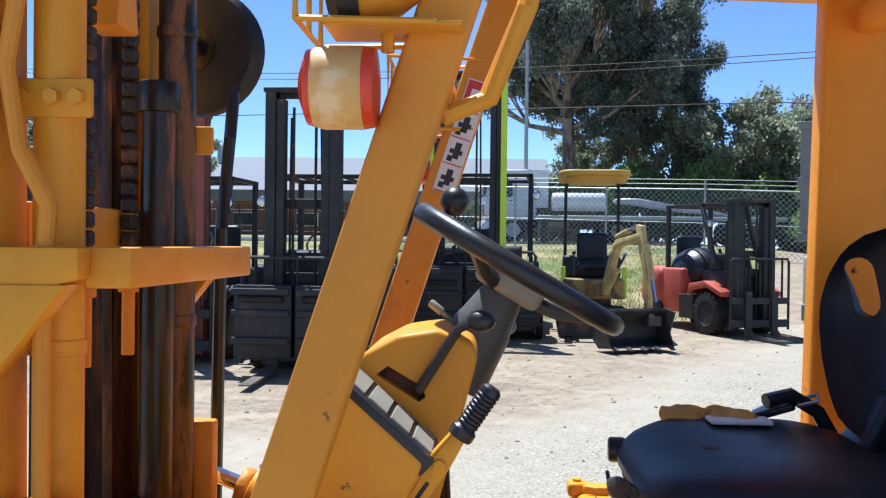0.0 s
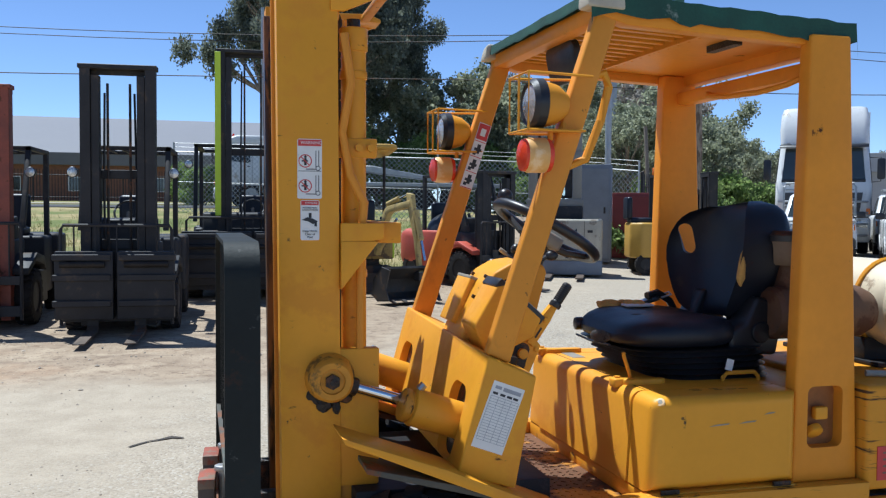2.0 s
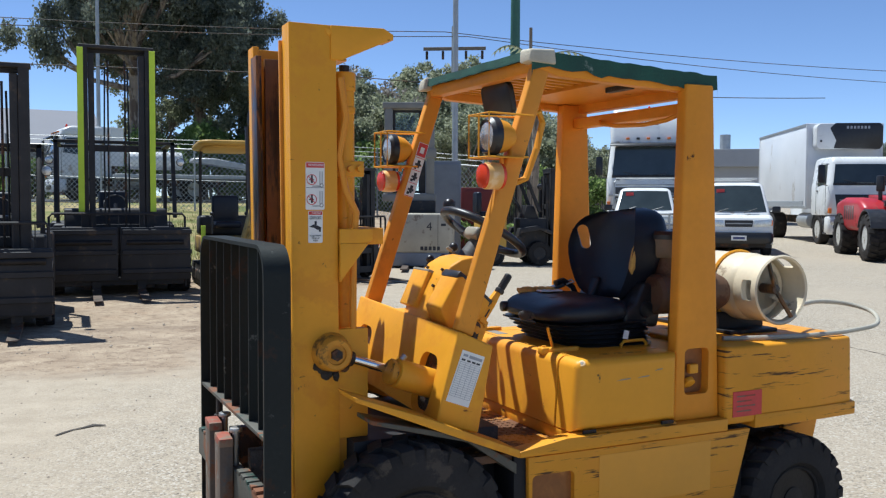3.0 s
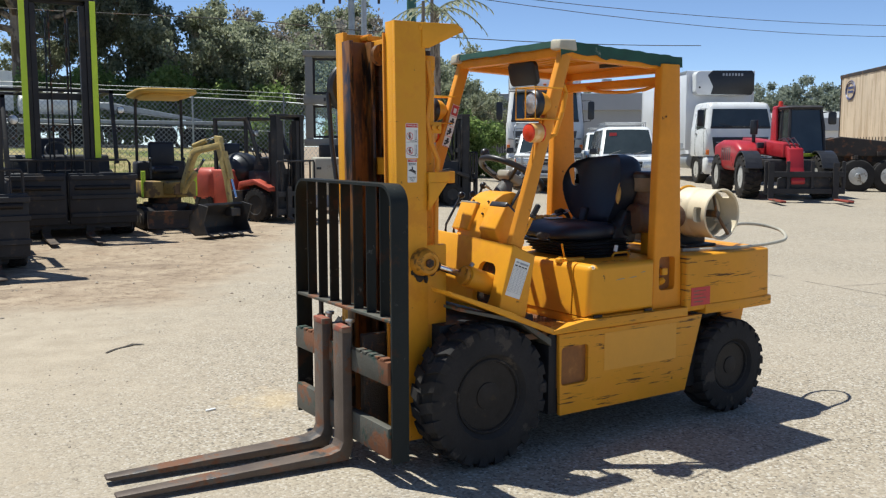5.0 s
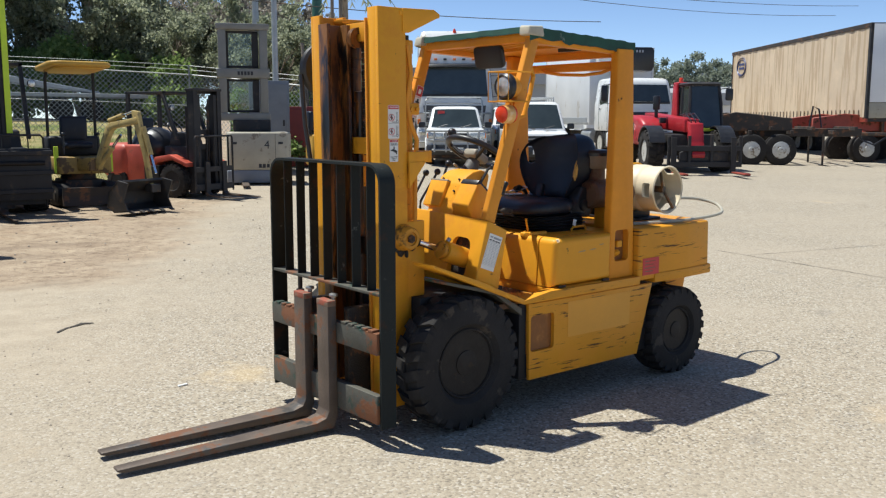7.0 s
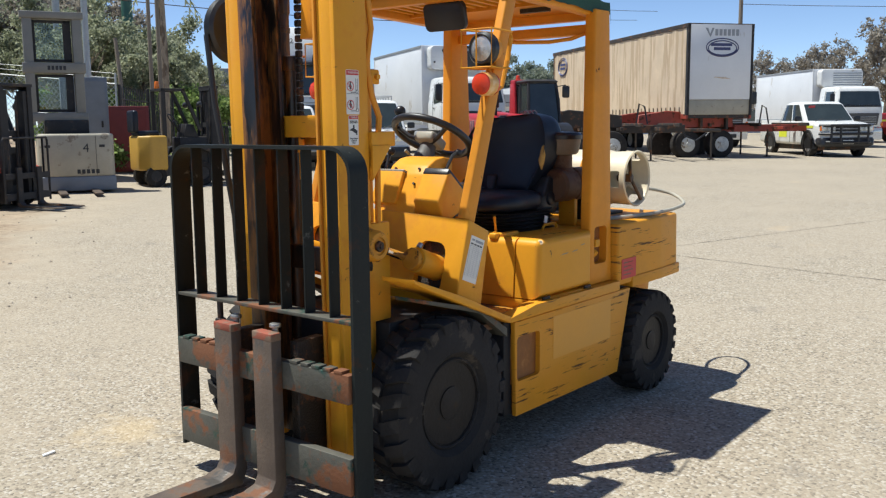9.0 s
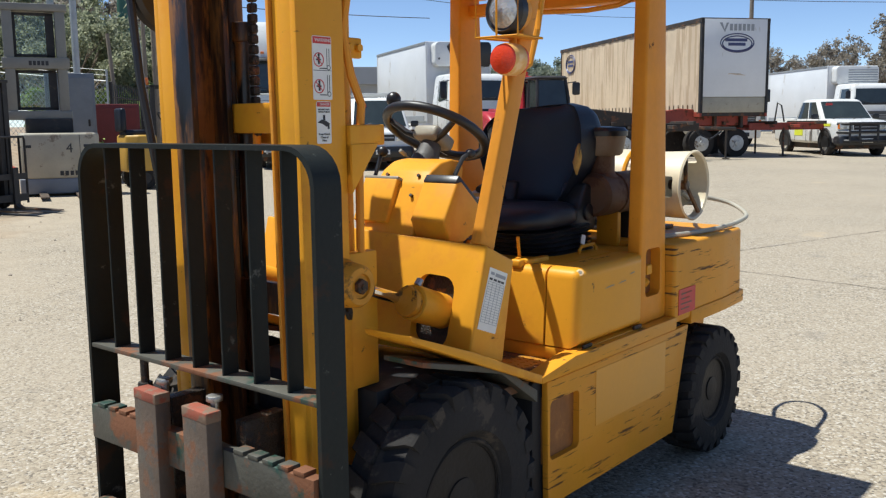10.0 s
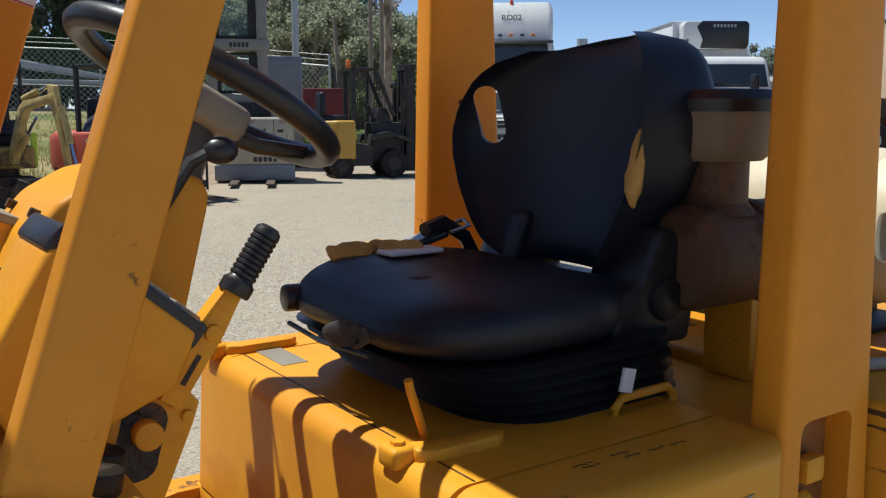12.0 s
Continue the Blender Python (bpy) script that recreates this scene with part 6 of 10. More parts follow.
M["maroon"] = surface("maroon_cabinet_paint", (0.22, 0.035, 0.03), 0.55, 0, 0.15, 3.0, 30.0, 0.03)
M["curtain"] = surface("aged_beige_curtain", (0.66, 0.52, 0.36), 0.7, 0, 0.10, 1.2, 10.0, 0.06, [((0.50, 0.37, 0.24), 0.46, 1.3, (3, 3, 0.25), 0.8)])
M["galv"] = surface("galvanised_steel", (0.42, 0.43, 0.43), 0.5, 0.6, 0.15, 5.0, 30.0, 0.05)
M["pole"] = surface("weathered_pole_timber", (0.22, 0.18, 0.14), 0.85, 0, 0.2, 6.0, 30.0, 0.2, None, (3, 3, 0.3))
M["greenpole"] = surface("green_painted_pole", (0.05, 0.14, 0.10), 0.55, 0, 0.15, 4.0, 30.0, 0.04)
M["brick"] = surface("red_brown_brickwork", (0.24, 0.11, 0.07), 0.85, 0, 0.2, 3.0, 6.0, 0.1)
# Copy of the roofing, darkened for a slope that gets little sun.
M["old_roofing"] = surface("dimly_lit_grey_roofing", (0.17, 0.17, 0.185), 0.7, 0, 0.1, 0.4, 3.0, 0.02)
M["roofing"] = surface("pale_grey_roofing", (0.40, 0.41, 0.42), 0.55, 0.1, 0.08, 0.4, 3.0, 0.02)
M["asphalt"] = surface("street_asphalt", (0.06, 0.058, 0.055), 0.9, 0, 0.15, 1.0, 20.0, 0.1)
M["bark"] = surface("gum_bark", (0.34, 0.27, 0.20), 0.9, 0, 0.3, 3.0, 25.0, 0.3, [((0.14, 0.10, 0.07), 0.45, 3.0, (1, 1, 0.3), 0.9)])
M["wheelrim"] = surface("white_wheel_steel", (0.55, 0.54, 0.50), 0.5, 0.1, 0.15, 8.0, 40.0, 0.05, [((0.20, 0.15, 0.10), 0.40, 6.0, None, 0.8)])
M["orangelight"] = surface("orange_beacon", (0.85, 0.20, 0.02), 0.2, 0, 0.05, 9.0, 40.0, 0.0)
M["hivis"] = surface("yellow_reflective_stripe", (0.75, 0.80, 0.05), 0.4, 0, 0.05, 9.0, 40.0, 0.0)
M["navy"] = surface("navy_print", (0.05, 0.06, 0.16), 0.5, 0, 0.1, 5.0, 20.0, 0.0)
M["greyprint"] = surface("faded_grey_print", (0.30, 0.32, 0.34), 0.5, 0, 0.1, 5.0, 20.0, 0.0)


def leaf_material(name, a, b, glow=0.3):
    m = bpy.data.materials.new(name)
    m.use_nodes = True
    t = m.node_tree
    n, k = t.nodes, t.links
    p = n["Principled BSDF"]
    geo = n.new("ShaderNodeNewGeometry")
    x = n.new("ShaderNodeMix")
    x.data_type = "RGBA"
    x.inputs[6].default_value, x.inputs[7].default_value = (*a, 1), (*b, 1)
    k.new(geo.outputs["Random Per Island"], x.inputs[0])
    k.new(x.outputs[2], p.inputs["Base Color"])
    p.inputs["Roughness"].default_value = 0.6
    tr = n.new("ShaderNodeBsdfTranslucent")
    k.new(x.outputs[2], tr.inputs[0])
    mx = n.new("ShaderNodeMixShader")
    mx.inputs[0].default_value = glow
    k.new(p.outputs[0], mx.inputs[1]), k.new(tr.outputs[0], mx.inputs[2])
    k.new(mx.outputs[0], n["Material Output"].inputs[0])
    return m


M["leaf_dark"] = leaf_material("dark_gum_leaves", (0.12, 0.14, 0.105), (0.28, 0.30, 0.22), 0.5)
M["leaf_mid"] = leaf_material("olive_leaves", (0.20, 0.225, 0.135), (0.42, 0.43, 0.29), 0.6)
# Paler, greyer leaves: the haze of distance is put into the colour.
M["leaf_far"] = leaf_material("hazy_olive_leaves", (0.20, 0.235, 0.17), (0.36, 0.385, 0.30), 0.6)
M["leaf_bright"] = leaf_material("bright_shrub_leaves", (0.16, 0.25, 0.06), (0.34, 0.42, 0.15), 0.6)
M["leaf_dry"] = leaf_material("dry_grey_twigs", (0.24, 0.21, 0.17), (0.40, 0.36, 0.30), 0.4)
M["straw"] = leaf_material("dry_grass_blades", (0.34, 0.27, 0.12), (0.17, 0.22, 0.05))


def stand(x, y, turn=0.0, lift=0.0):
    """The pose of a thing on the ground at x, y, turned by so many degrees."""
    return Matrix.Translation((x, y, ground_z(x, y) + lift)) @ Matrix.Rotation(radians(turn), 4, "Z")


# ---- wheels of the other vehicles: shared meshes ----
WHEELS = {}


def road_wheel(parent, x, y, r, w, rim_mat="wheelrim", lugs=0, name="wheel"):
    key = (round(r, 3), round(w, 3), rim_mat, lugs)
    if key not in WHEELS:
        if lugs:
            t = tyre((0, 0, 0), r, w, r * 0.5, 1, lugs, "x")
        else:
            t = Shape().lathe([(-w * 0.42, r * 0.58), (-w / 2, r * 0.66), (-w / 2, r * 0.9), (-w * 0.38, r), (w * 0.38, r), (w / 2, r * 0.9), (w / 2, r * 0.66), (w * 0.42, r * 0.58), (-w * 0.42, r * 0.58)], (0, 0, 0), "x", 26)
        tm = t.mesh("tyre", "rubber")
        s = Shape()
        rr = r * 0.6 if not lugs else r * 0.52
        s.lathe([(-w * 0.42, rr), (-w * 0.36, rr * 0.85), (-w * 0.15, rr * 0.75), (-w * 0.2, rr * 0.4), (-w * 0.40, rr * 0.3), (-w * 0.42, 0.0001)], (0, 0, 0), "x", 22)
        s.lathe([(w * 0.42, rr), (w * 0.36, rr * 0.85), (w * 0.15, rr * 0.75), (w * 0.2, rr * 0.4), (w * 0.40, rr * 0.3), (w * 0.42, 0.0001)], (0, 0, 0), "x", 22)
        for i in range(8):
            a = 2 * math.pi * i / 8
            for sd in (-1, 1):
                s.cyl((sd * w * 0.15, math.cos(a) * rr * 0.55, math.sin(a) * rr * 0.55), (sd * w * 0.26, math.cos(a) * rr * 0.55, math.sin(a) * rr * 0.55), rr * 0.06, 6)
        WHEELS[key] = (tm, s.mesh("wheel", rim_mat))
    tm, rm = WHEELS[key]
    ob = part(name, rm, None, parent, inv=True)
    ob.matrix_basis = Matrix.Translation((x, y, r))
    part("tyre", tm, None, ob, inv=True)
    return ob


def lp(name, s, mat_, parent, label=""):
    return part(name, s, mat_, parent, label, inv=True)


# ---- parked forklifts (nose towards -y, mast face at y = 0) ----
def yard_forklift(at, label, mast_h, mast_w, width, body="darksteel", mast="darksteel", strips=False, roof_z=2.1, wheel_r=0.34, length=2.3, backrest=True, fork_len=0.95, hoods="darksteel", big=False, beacon=False, guards=None, dome=False, solid=False, group="parked forklifts"):
    f = thing("forklift", at, label, "forklift", group)
    hw, mw = width / 2, mast_w / 2
    for sd in (-1, 1):
        s = Shape()
        s.box(sd * mw, sd * (mw - 0.03), 0.10, 0.26, 0.10, mast_h, 0.004, 1)
        s.box(sd * mw, sd * (mw - 0.11), 0.09, 0.12, 0.10, mast_h, 0.004, 1)
        s.box(sd * mw, sd * (mw - 0.11), 0.24, 0.27, 0.10, mast_h, 0.004, 1)
        ch = lp("mast_channel", s, mast, f)
        if strips:
            s = Shape()
            s.box(sd * (mw + 0.035), sd * (mw - 0.05), 0.062, 0.086, 1.25, mast_h - 0.05, 0.003, 1)
            lp("marker_strip", s, "fluoro", ch, "fluorescent yellow strip")
        s = Shape()
        s.box(sd * (mw - 0.115), sd * (mw - 0.20), 0.11, 0.25, 0.14, mast_h - 0.12, 0.004, 1)
        lp("inner_mast_rail", s, "darksteel" if mast != "mastred" else "mastred", f)
        s = Shape()
        s.cyl((sd * (mw - 0.05), 0.33, 0.3), (sd * (mw - 0.05), 0.33, mast_h - 0.35), 0.032, 12)
        lp("lift_cylinder", s, "darksteel", f)
        s = Shape()
        s.tube([(sd * 0.12, 0.20, 0.4), (sd * 0.12, 0.20, mast_h - 0.2)], 0.016, 6)
        lp("lift_chain", s, "grease", f)
        s = Shape()
        s.tube([(sd * 0.17, 0.26, 0.5), (sd * 0.175, 0.28, mast_h * 0.6), (sd * 0.16, 0.26, mast_h - 0.3)], 0.014, 6)
        lp("mast_hose", s, "plastic", f)
        # fork
        s = Shape()
        x0 = sd * (mw * 0.62)
        s.prism([(-0.10, 0.12), (-0.058, 0.12), (-0.055, 0.06), (-0.10, 0.03), (-fork_len, 0.03), (-fork_len, 0.045), (-0.16, 0.075)], x0 - 0.06, x0 + 0.06, "x", 0.003, 1)
        fk = lp("fork", s, "fork", f)
        s = Shape()
        s.prism([(-0.10, 0.72), (-0.06, 0.72), (-0.058, 0.12), (-0.10, 0.12)], x0 - 0.06, x0 + 0.06, "x", 0.003, 1)
        lp("shank", s, "darksteel", fk)
        road_wheel(f, sd * (hw - 0.10), 0.55, wheel_r, 0.20 if not big else 0.3, "darksteel", 20)
        road_wheel(f, sd * (hw - 0.12), 0.55 + length * 0.68, wheel_r * 0.85, 0.18, "darksteel", 20)
        s = Shape()
        s.prism([(0.20 + 0.28, 1.15), (0.28 + 0.28, 1.15), (0.62 + 0.28, roof_z), (0.55 + 0.28, roof_z)], sd * (hw - 0.12), sd * (hw - 0.18), "x", 0.006, 1)
        post = lp("guard_post", s, "darksteel", f)
        s = Shape()
        s.box(sd * (hw - 0.12), sd * (hw - 0.18), 0.35 + length * 0.62, 0.43 + length * 0.62, 1.0, roof_z, 0.006, 1)
        lp("guard_post", s, "darksteel", f)
        # lamp on a stalk
        s = Shape()
        s.lathe([(-0.03, 0.055), (-0.02, 0.065), (0.03, 0.06), (0.06, 0.03), (0.065, 0.0001)], (sd * (hw - 0.06), 0.55, roof_z - 0.28), "y", 16)
        lamp = lp("work_lamp", s, "plastic", f)
        s = Shape()
        s.lathe([(-0.03, 0.055), (-0.04, 0.03), (-0.042, 0.0001)], (sd * (hw - 0.06), 0.55, roof_z - 0.28), "y", 16)
        lp("lens", s, "lampglass", lamp)
        s = Shape()
        s.prism([(0.16, 0.62), (0.16, 0.70), (0.60, 0.86), (1.0, 0.80), (1.05, 0.62), (0.95, 0.70), (0.55, 0.76)], sd * hw, sd * (hw - 0.24), "x", 0.01, 2)
        lp("mudguard", s, guards or body, f)
    for z0, z1, y0 in ((mast_h - 0.10, mast_h, 0.27), (mast_h * 0.58, mast_h * 0.58 + 0.10, 0.27), (0.95, 1.06, 0.27), (0.25, 0.40, 0.27)):
        s = Shape()
        s.box(-mw, mw, y0 - 0.03, y0 + 0.01, z0, z1, 0.004, 1)
        lp("mast_tie", s, mast, f)
    s = Shape()
    s.box(-mw - 0.02, mw + 0.02, 0.08, 0.28, mast_h - 0.05, mast_h, 0.006, 1)
    lp("mast_cap", s, mast, f)
    for z0, z1 in ((0.16, 0.28), (0.52, 0.62)):
        s = Shape()
        s.box(-hw * 0.92, hw * 0.92, -0.06, -0.02, z0, z1, 0.004, 1)
        lp("carriage_bar", s, "darksteel", f)
    if backrest:
        s = Shape()
        hh = 1.22
        s.tube([(-hw * 0.94, -0.04, 0.12), (-hw * 0.94, -0.04, hh - 0.05), (-hw * 0.90, -0.04, hh), (hw * 0.90, -0.04, hh), (hw * 0.94, -0.04, hh - 0.05), (hw * 0.94, -0.04, 0.12)], 0.02, 6)
        b = lp("load_backrest", s, "darksteel", f)
        for i in range(5):
            x = hw * 0.9 * (i - 2) / 2.5
            s = Shape()
            s.box(x - 0.006, x + 0.006, -0.06, -0.02, 0.62, hh, 0.001, 1)
            lp("slat", s, "darksteel", b)
    if big or solid:
        for sd in (-1, 1):
            s = Shape()
            s.box(sd * 0.02, sd * hw, -0.20, -0.07, 0.24 if big else 0.20, 1.02 if big else 0.94, 0.012, 2)
            ca = lp("carriage_half", s, "darksteel", f, "heavy black side-shift carriage")
            for z in (0.34, 0.62, 0.92 if big else 0.84):
                s = Shape()
                s.box(sd * 0.04, sd * (hw + 0.02), -0.235, -0.195, z, z + 0.07, 0.008, 1)
                lp("carriage_rib", s, "darksteel", ca)
            s = Shape()
            s.cyl((sd * 0.10, -0.22, 0.80), (sd * hw * 0.9, -0.22, 0.80), 0.035, 12)
            lp("shift_cylinder", s, "hub", ca)
    # body, hood, counterweight
    s = Shape()
    s.box(-hw + 0.22, hw - 0.22, 0.30, 0.95, 0.28, 1.02, 0.03, 2)
    s.prism([(0.5, 0.98), (0.62, 1.28), (0.78, 1.30), (0.86, 1.02)], -hw + 0.26, hw - 0.26, "x", 0.02, 2)
    lp("front_body", s, "darksteel", f)
    s = Shape()
    s.box(-hw + 0.05, hw - 0.05, 0.95, 1.35, 0.22, 0.62, 0.01, 1)
    lp("step_floor", s, "darksteel", f)
    s = Shape()
    s.box(-hw + 0.08, hw - 0.08, 1.30, 0.40 + length * 0.72, 0.30, 1.04, 0.05, 3)
    lp("hood", s, hoods, f)
    s = Shape()
    s.prism([(-hw + 0.02, 0.38 + length * 0.62), (hw - 0.02, 0.38 + length * 0.62), (hw - 0.02, 0.30 + length * 0.92), (hw - 0.2, 0.40 + length), (-hw + 0.2, 0.40 + length), (-hw + 0.02, 0.30 + length * 0.92)], 0.34, 1.06, "z", 0.16 if dome else 0.05, 4 if dome else 3)
    lp("counterweight", s, body, f)
    s = Shape()
    s.box(-0.24, 0.24, 1.36, 1.82, 1.04, 1.16, 0.05, 3)
    seat = lp("seat_cushion", s, "vinyl", f)
    if dome:
        s = Shape()
        s.ball((0, 1.55, 1.0), 0.5, 18, None, (0.9, 1.0, 0.78))
        lp("black_cover", s, "plastic", f, "rounded black hood cover")
    s = Shape()
    s.box(-0.23, 0.23, 1.78, 1.90, 1.12, 1.58, 0.05, 3)
    lp("seat_backrest", s, "vinyl", f)
    s = Shape()
    cw = Vector((0, 0.98, 1.36))
    s.tube([cw + Vector((0.17 * math.cos(a), 0.10 * math.sin(a), 0.14 * math.sin(a))) for a in [2 * math.pi * i / 20 for i in range(20)]], 0.014, 6, closed=True)
    s.tube([cw, cw + Vector((0, -0.12, -0.22))], 0.03, 8)
    lp("steering_wheel", s, "plastic", f)
    s = Shape()
    for sd in (-1, 1):
        s.box(sd * (hw - 0.12), sd * (hw - 0.18), 0.83, 0.43 + length * 0.62, roof_z, roof_z + 0.05, 0.005, 1)
    s.box(-hw + 0.12, hw - 0.12, 0.83, 0.90, roof_z, roof_z + 0.05, 0.005, 1)
    s.box(-hw + 0.12, hw - 0.12, 0.36 + length * 0.62, 0.43 + length * 0.62, roof_z, roof_z + 0.05, 0.005, 1)
    roof = lp("overhead_guard", s, "darksteel", f)
    for i in range(6):
        x = (hw - 0.2) * (i - 2.5) / 2.5
        s = Shape()
        s.box(x - 0.015, x + 0.015, 0.88, 0.40 + length * 0.62, roof_z + 0.01, roof_z + 0.04, 0.003, 1)
        lp("guard_bar", s, "darksteel", roof)
    if beacon:
        s = Shape()
        s.cyl((0.0, 0.5 + length * 0.55, roof_z + 0.05), (0.0, 0.5 + length * 0.55, roof_z + 0.20), 0.055, 14, 0.045, 0.01)
        lp("beacon", s, "orangelight", f, "orange beacon")
    return f


yard_forklift(stand(-4.05, 9.62), "parked forklift with a tall dull-red mast and black body", 2.80, 0.80, 1.16, mast="mastred")
yard_forklift(stand(-2.40, 9.1), "parked black forklift with a tall black mast and wide carriage", 3.0, 0.80, 1.24, solid=True)
yard_forklift(stand(-0.94, 12.3), "large parked black forklift with fluorescent strips on its mast", 3.70, 1.02, 2.02, strips=True, roof_z=2.3, wheel_r=0.44, length=2.9, big=True, fork_len=1.15)
yard_forklift(stand(-6.65, 10.8, 8), "parked dark blue forklift beside a row of others", 2.45, 0.78, 1.15, body="darkblue", hoods="darkblue", roof_z=2.25)
yard_forklift(stand(-7.05, 13.75, 2), "parked dark forklift with a cream counterweight", 2.45, 0.74, 1.08, body="cream", backrest=False, roof_z=2.25, fork_len=0.5)
yard_forklift(stand(-8.9, 10.9, 14), "parked dark blue forklift at the end of the row", 2.3, 0.78, 1.15, body="darkblue", hoods="darkblue")
red_lift = yard_forklift(stand(3.20, 13.45, 26), "parked red forklift with black mast and frame", 2.15, 0.78, 1.15, body="coral", hoods="coral", backrest=True, roof_z=2.05, guards="coral", dome=True)
red_lift.scale = (0.93, 0.93, 0.93)
yard_forklift(stand(8.4, 15.75, 78), "small parked yellow forklift with an orange beacon", 2.1, 0.62, 0.98, body="digger_roof", hoods="digger_roof", wheel_r=0.26, length=1.45, roof_z=1.98, beacon=True, fork_len=0.7, guards="darksteel")


# ---- mini excavator ----
def excavator(at):
    e = thing("excavator", at, "worn yellow mini excavator with a canopy and lowered bucket", "excavator")
    for sd in (-1, 1):
        s = Shape()
        pts = [(-0.75, 0.20), (-0.70, 0.08), (-0.60, 0.02), (0.60, 0.02), (0.70, 0.08), (0.75, 0.20), (0.70, 0.34), (0.58, 0.40), (-0.58, 0.40), (-0.70, 0.34)]
        s.prism(pts, sd * 0.30, sd * 0.54, "x", 0.02, 2)
        tr = lp("track", s, "rubber", e, "black rubber track")
        for i in range(5):
            s = Shape()
            s.cyl((sd * 0.54, -0.5 + i * 0.25, 0.20), (sd * 0.555, -0.5 + i * 0.25, 0.20), 0.09, 14)
            lp("roller", s, "chassis", tr)
    s = Shape()
    s.box(-0.32, 0.32, -0.4, 0.4, 0.2, 0.45, 0.02, 2)
    s.cyl((0, 0, 0.42), (0, 0, 0.56), 0.30, 20)
    lp("undercarriage", s, "chassis", e)
    s = Shape()
    s.prism([(-1.12, 0.05), (-1.05, 0.05), (-1.02, 0.20), (-1.06, 0.36), (-1.10, 0.36), (-1.07, 0.20)], -0.54, 0.54, "x", 0.006, 1)
    s.box(-0.4, -0.3, -1.05, -0.5, 0.18, 0.28, 0.01, 1)
    s.box(0.3, 0.4, -1.05, -0.5, 0.18, 0.28, 0.01, 1)
    lp("dozer_blade", s, "chassis", e)
    s = Shape()
    s.prism([(-0.50, -0.42), (-0.44, -0.50), (0.44, -0.50), (0.50, -0.42), (0.50, 0.50), (0.34, 0.66), (-0.34, 0.66), (-0.50, 0.50)], 0.56, 0.86, "z", 0.03, 2)
    lp("body", s, "digger", e)
    s = Shape()
    s.box(-0.46, 0.46, 0.12, 0.60, 0.86, 1.22, 0.06, 3)
    lp("engine_cover", s, "darksteel", e)
    s = Shape()
    s.box(-0.24, 0.24, -0.25, 0.20, 1.0, 1.12, 0.05, 3)
    lp("seat_cushion", s, "vinyl", e)
    s = Shape()
    s.box(-0.24, 0.24, 0.12, 0.24, 1.10, 1.58, 0.05, 3)
    lp("seat_backrest", s, "vinyl", e)
    for sd in (-1, 1):
        s = Shape()
        s.tube([(sd * 0.42, 0.30, 0.9), (sd * 0.42, 0.28, 2.25), (sd * 0.40, 0.2, 2.42)], 0.028, 8)
        lp("canopy_post", s, "darksteel", e)
        s = Shape()
        s.tube([(sd * 0.30, -0.30, 0.9), (sd * 0.30, -0.30, 1.22)], 0.02, 8)
        s.ball((sd * 0.30, -0.30, 1.26), 0.035, 10)
        lp("control_lever", s, "plastic", e)
        s = Shape()
        s.box(sd * 0.43, sd * 0.50, -0.46, -0.40, 0.58, 1.05, 0.005, 1)
        lp("hazard_panel", s, "fluoro", e)
    s = Shape()
    s.prism(rounded(1.10, 1.25, 0.22, 5), 2.30, 2.385, "z", 0.04, 3, Matrix.Translation((0, -0.12, 0.12)) @ Matrix.Rotation(radians(-3), 4, "X"))
    s.prism(rounded(0.86, 1.0, 0.18, 5), 2.26, 2.31, "z", 0.02, 2, Matrix.Translation((0, -0.12, 0.12)) @ Matrix.Rotation(radians(-3), 4, "X"))
    lp("canopy", s, "digger_roof", e, "rounded yellow canopy")

    swing = Matrix.Translation((0.05, -0.55, 0)) @ Matrix.Rotation(radians(24), 4, "Z") @ Matrix.Translation((-0.40, 0.55, 0))

    def swung(s):
        bmesh.ops.transform(s.bm, matrix=swing, verts=s.bm.verts[:])
        return s

    def limb(name, pts, w, mat_):
        s = Shape()
        s.prism(pts, 0.40 - w / 2, 0.40 + w / 2, "x", 0.012, 2)
        return lp(name, swung(s), mat_, e)

    s = Shape()
    s.box(0.24, 0.50, -0.80, -0.44, 0.62, 0.86, 0.03, 2)
    lp("swing_bracket", swung(s), "digger", e)
    limb("boom", [(-0.66, 0.66), (-0.78, 0.78), (-1.02, 1.26), (-1.10, 1.40), (-1.20, 1.47), (-1.86, 1.56), (-1.90, 1.46), (-1.28, 1.37), (-1.20, 1.32), (-1.12, 1.20), (-0.86, 0.64)], 0.11, "palearm")
    limb("arm", [(-1.74, 1.68), (-1.90, 1.66), (-2.04, 1.0), (-2.15, 0.40), (-2.08, 0.38), (-1.96, 0.95), (-1.78, 1.46)], 0.075, "palearm")
    for a, b in (((0.40, -0.86, 0.72), (0.40, -1.42, 1.26)), ((0.40, -1.15, 1.50), (0.40, -1.74, 1.66)), ((0.40, -1.98, 1.40), (0.40, -2.24, 0.62))):
        s = Shape()
        a, b = Vector(a), Vector(b)
        s.cyl(a, a + (b - a) * 0.6, 0.045, 12)
        c = lp("hydraulic_cylinder", swung(s), "palearm", e)
        s = Shape()
        s.cyl(a + (b - a) * 0.58, b, 0.022, 10)
        lp("piston_rod", swung(s), "chrome", c)
    s = Shape()
    prof = [(-2.42, 0.50), (-2.18, 0.54), (-1.94, 0.34), (-1.90, 0.10), (-2.06, 0.0), (-2.40, 0.03)]
    inner = [(-2.39, 0.47), (-2.20, 0.505), (-1.98, 0.33), (-1.94, 0.12), (-2.07, 0.03), (-2.37, 0.055)]
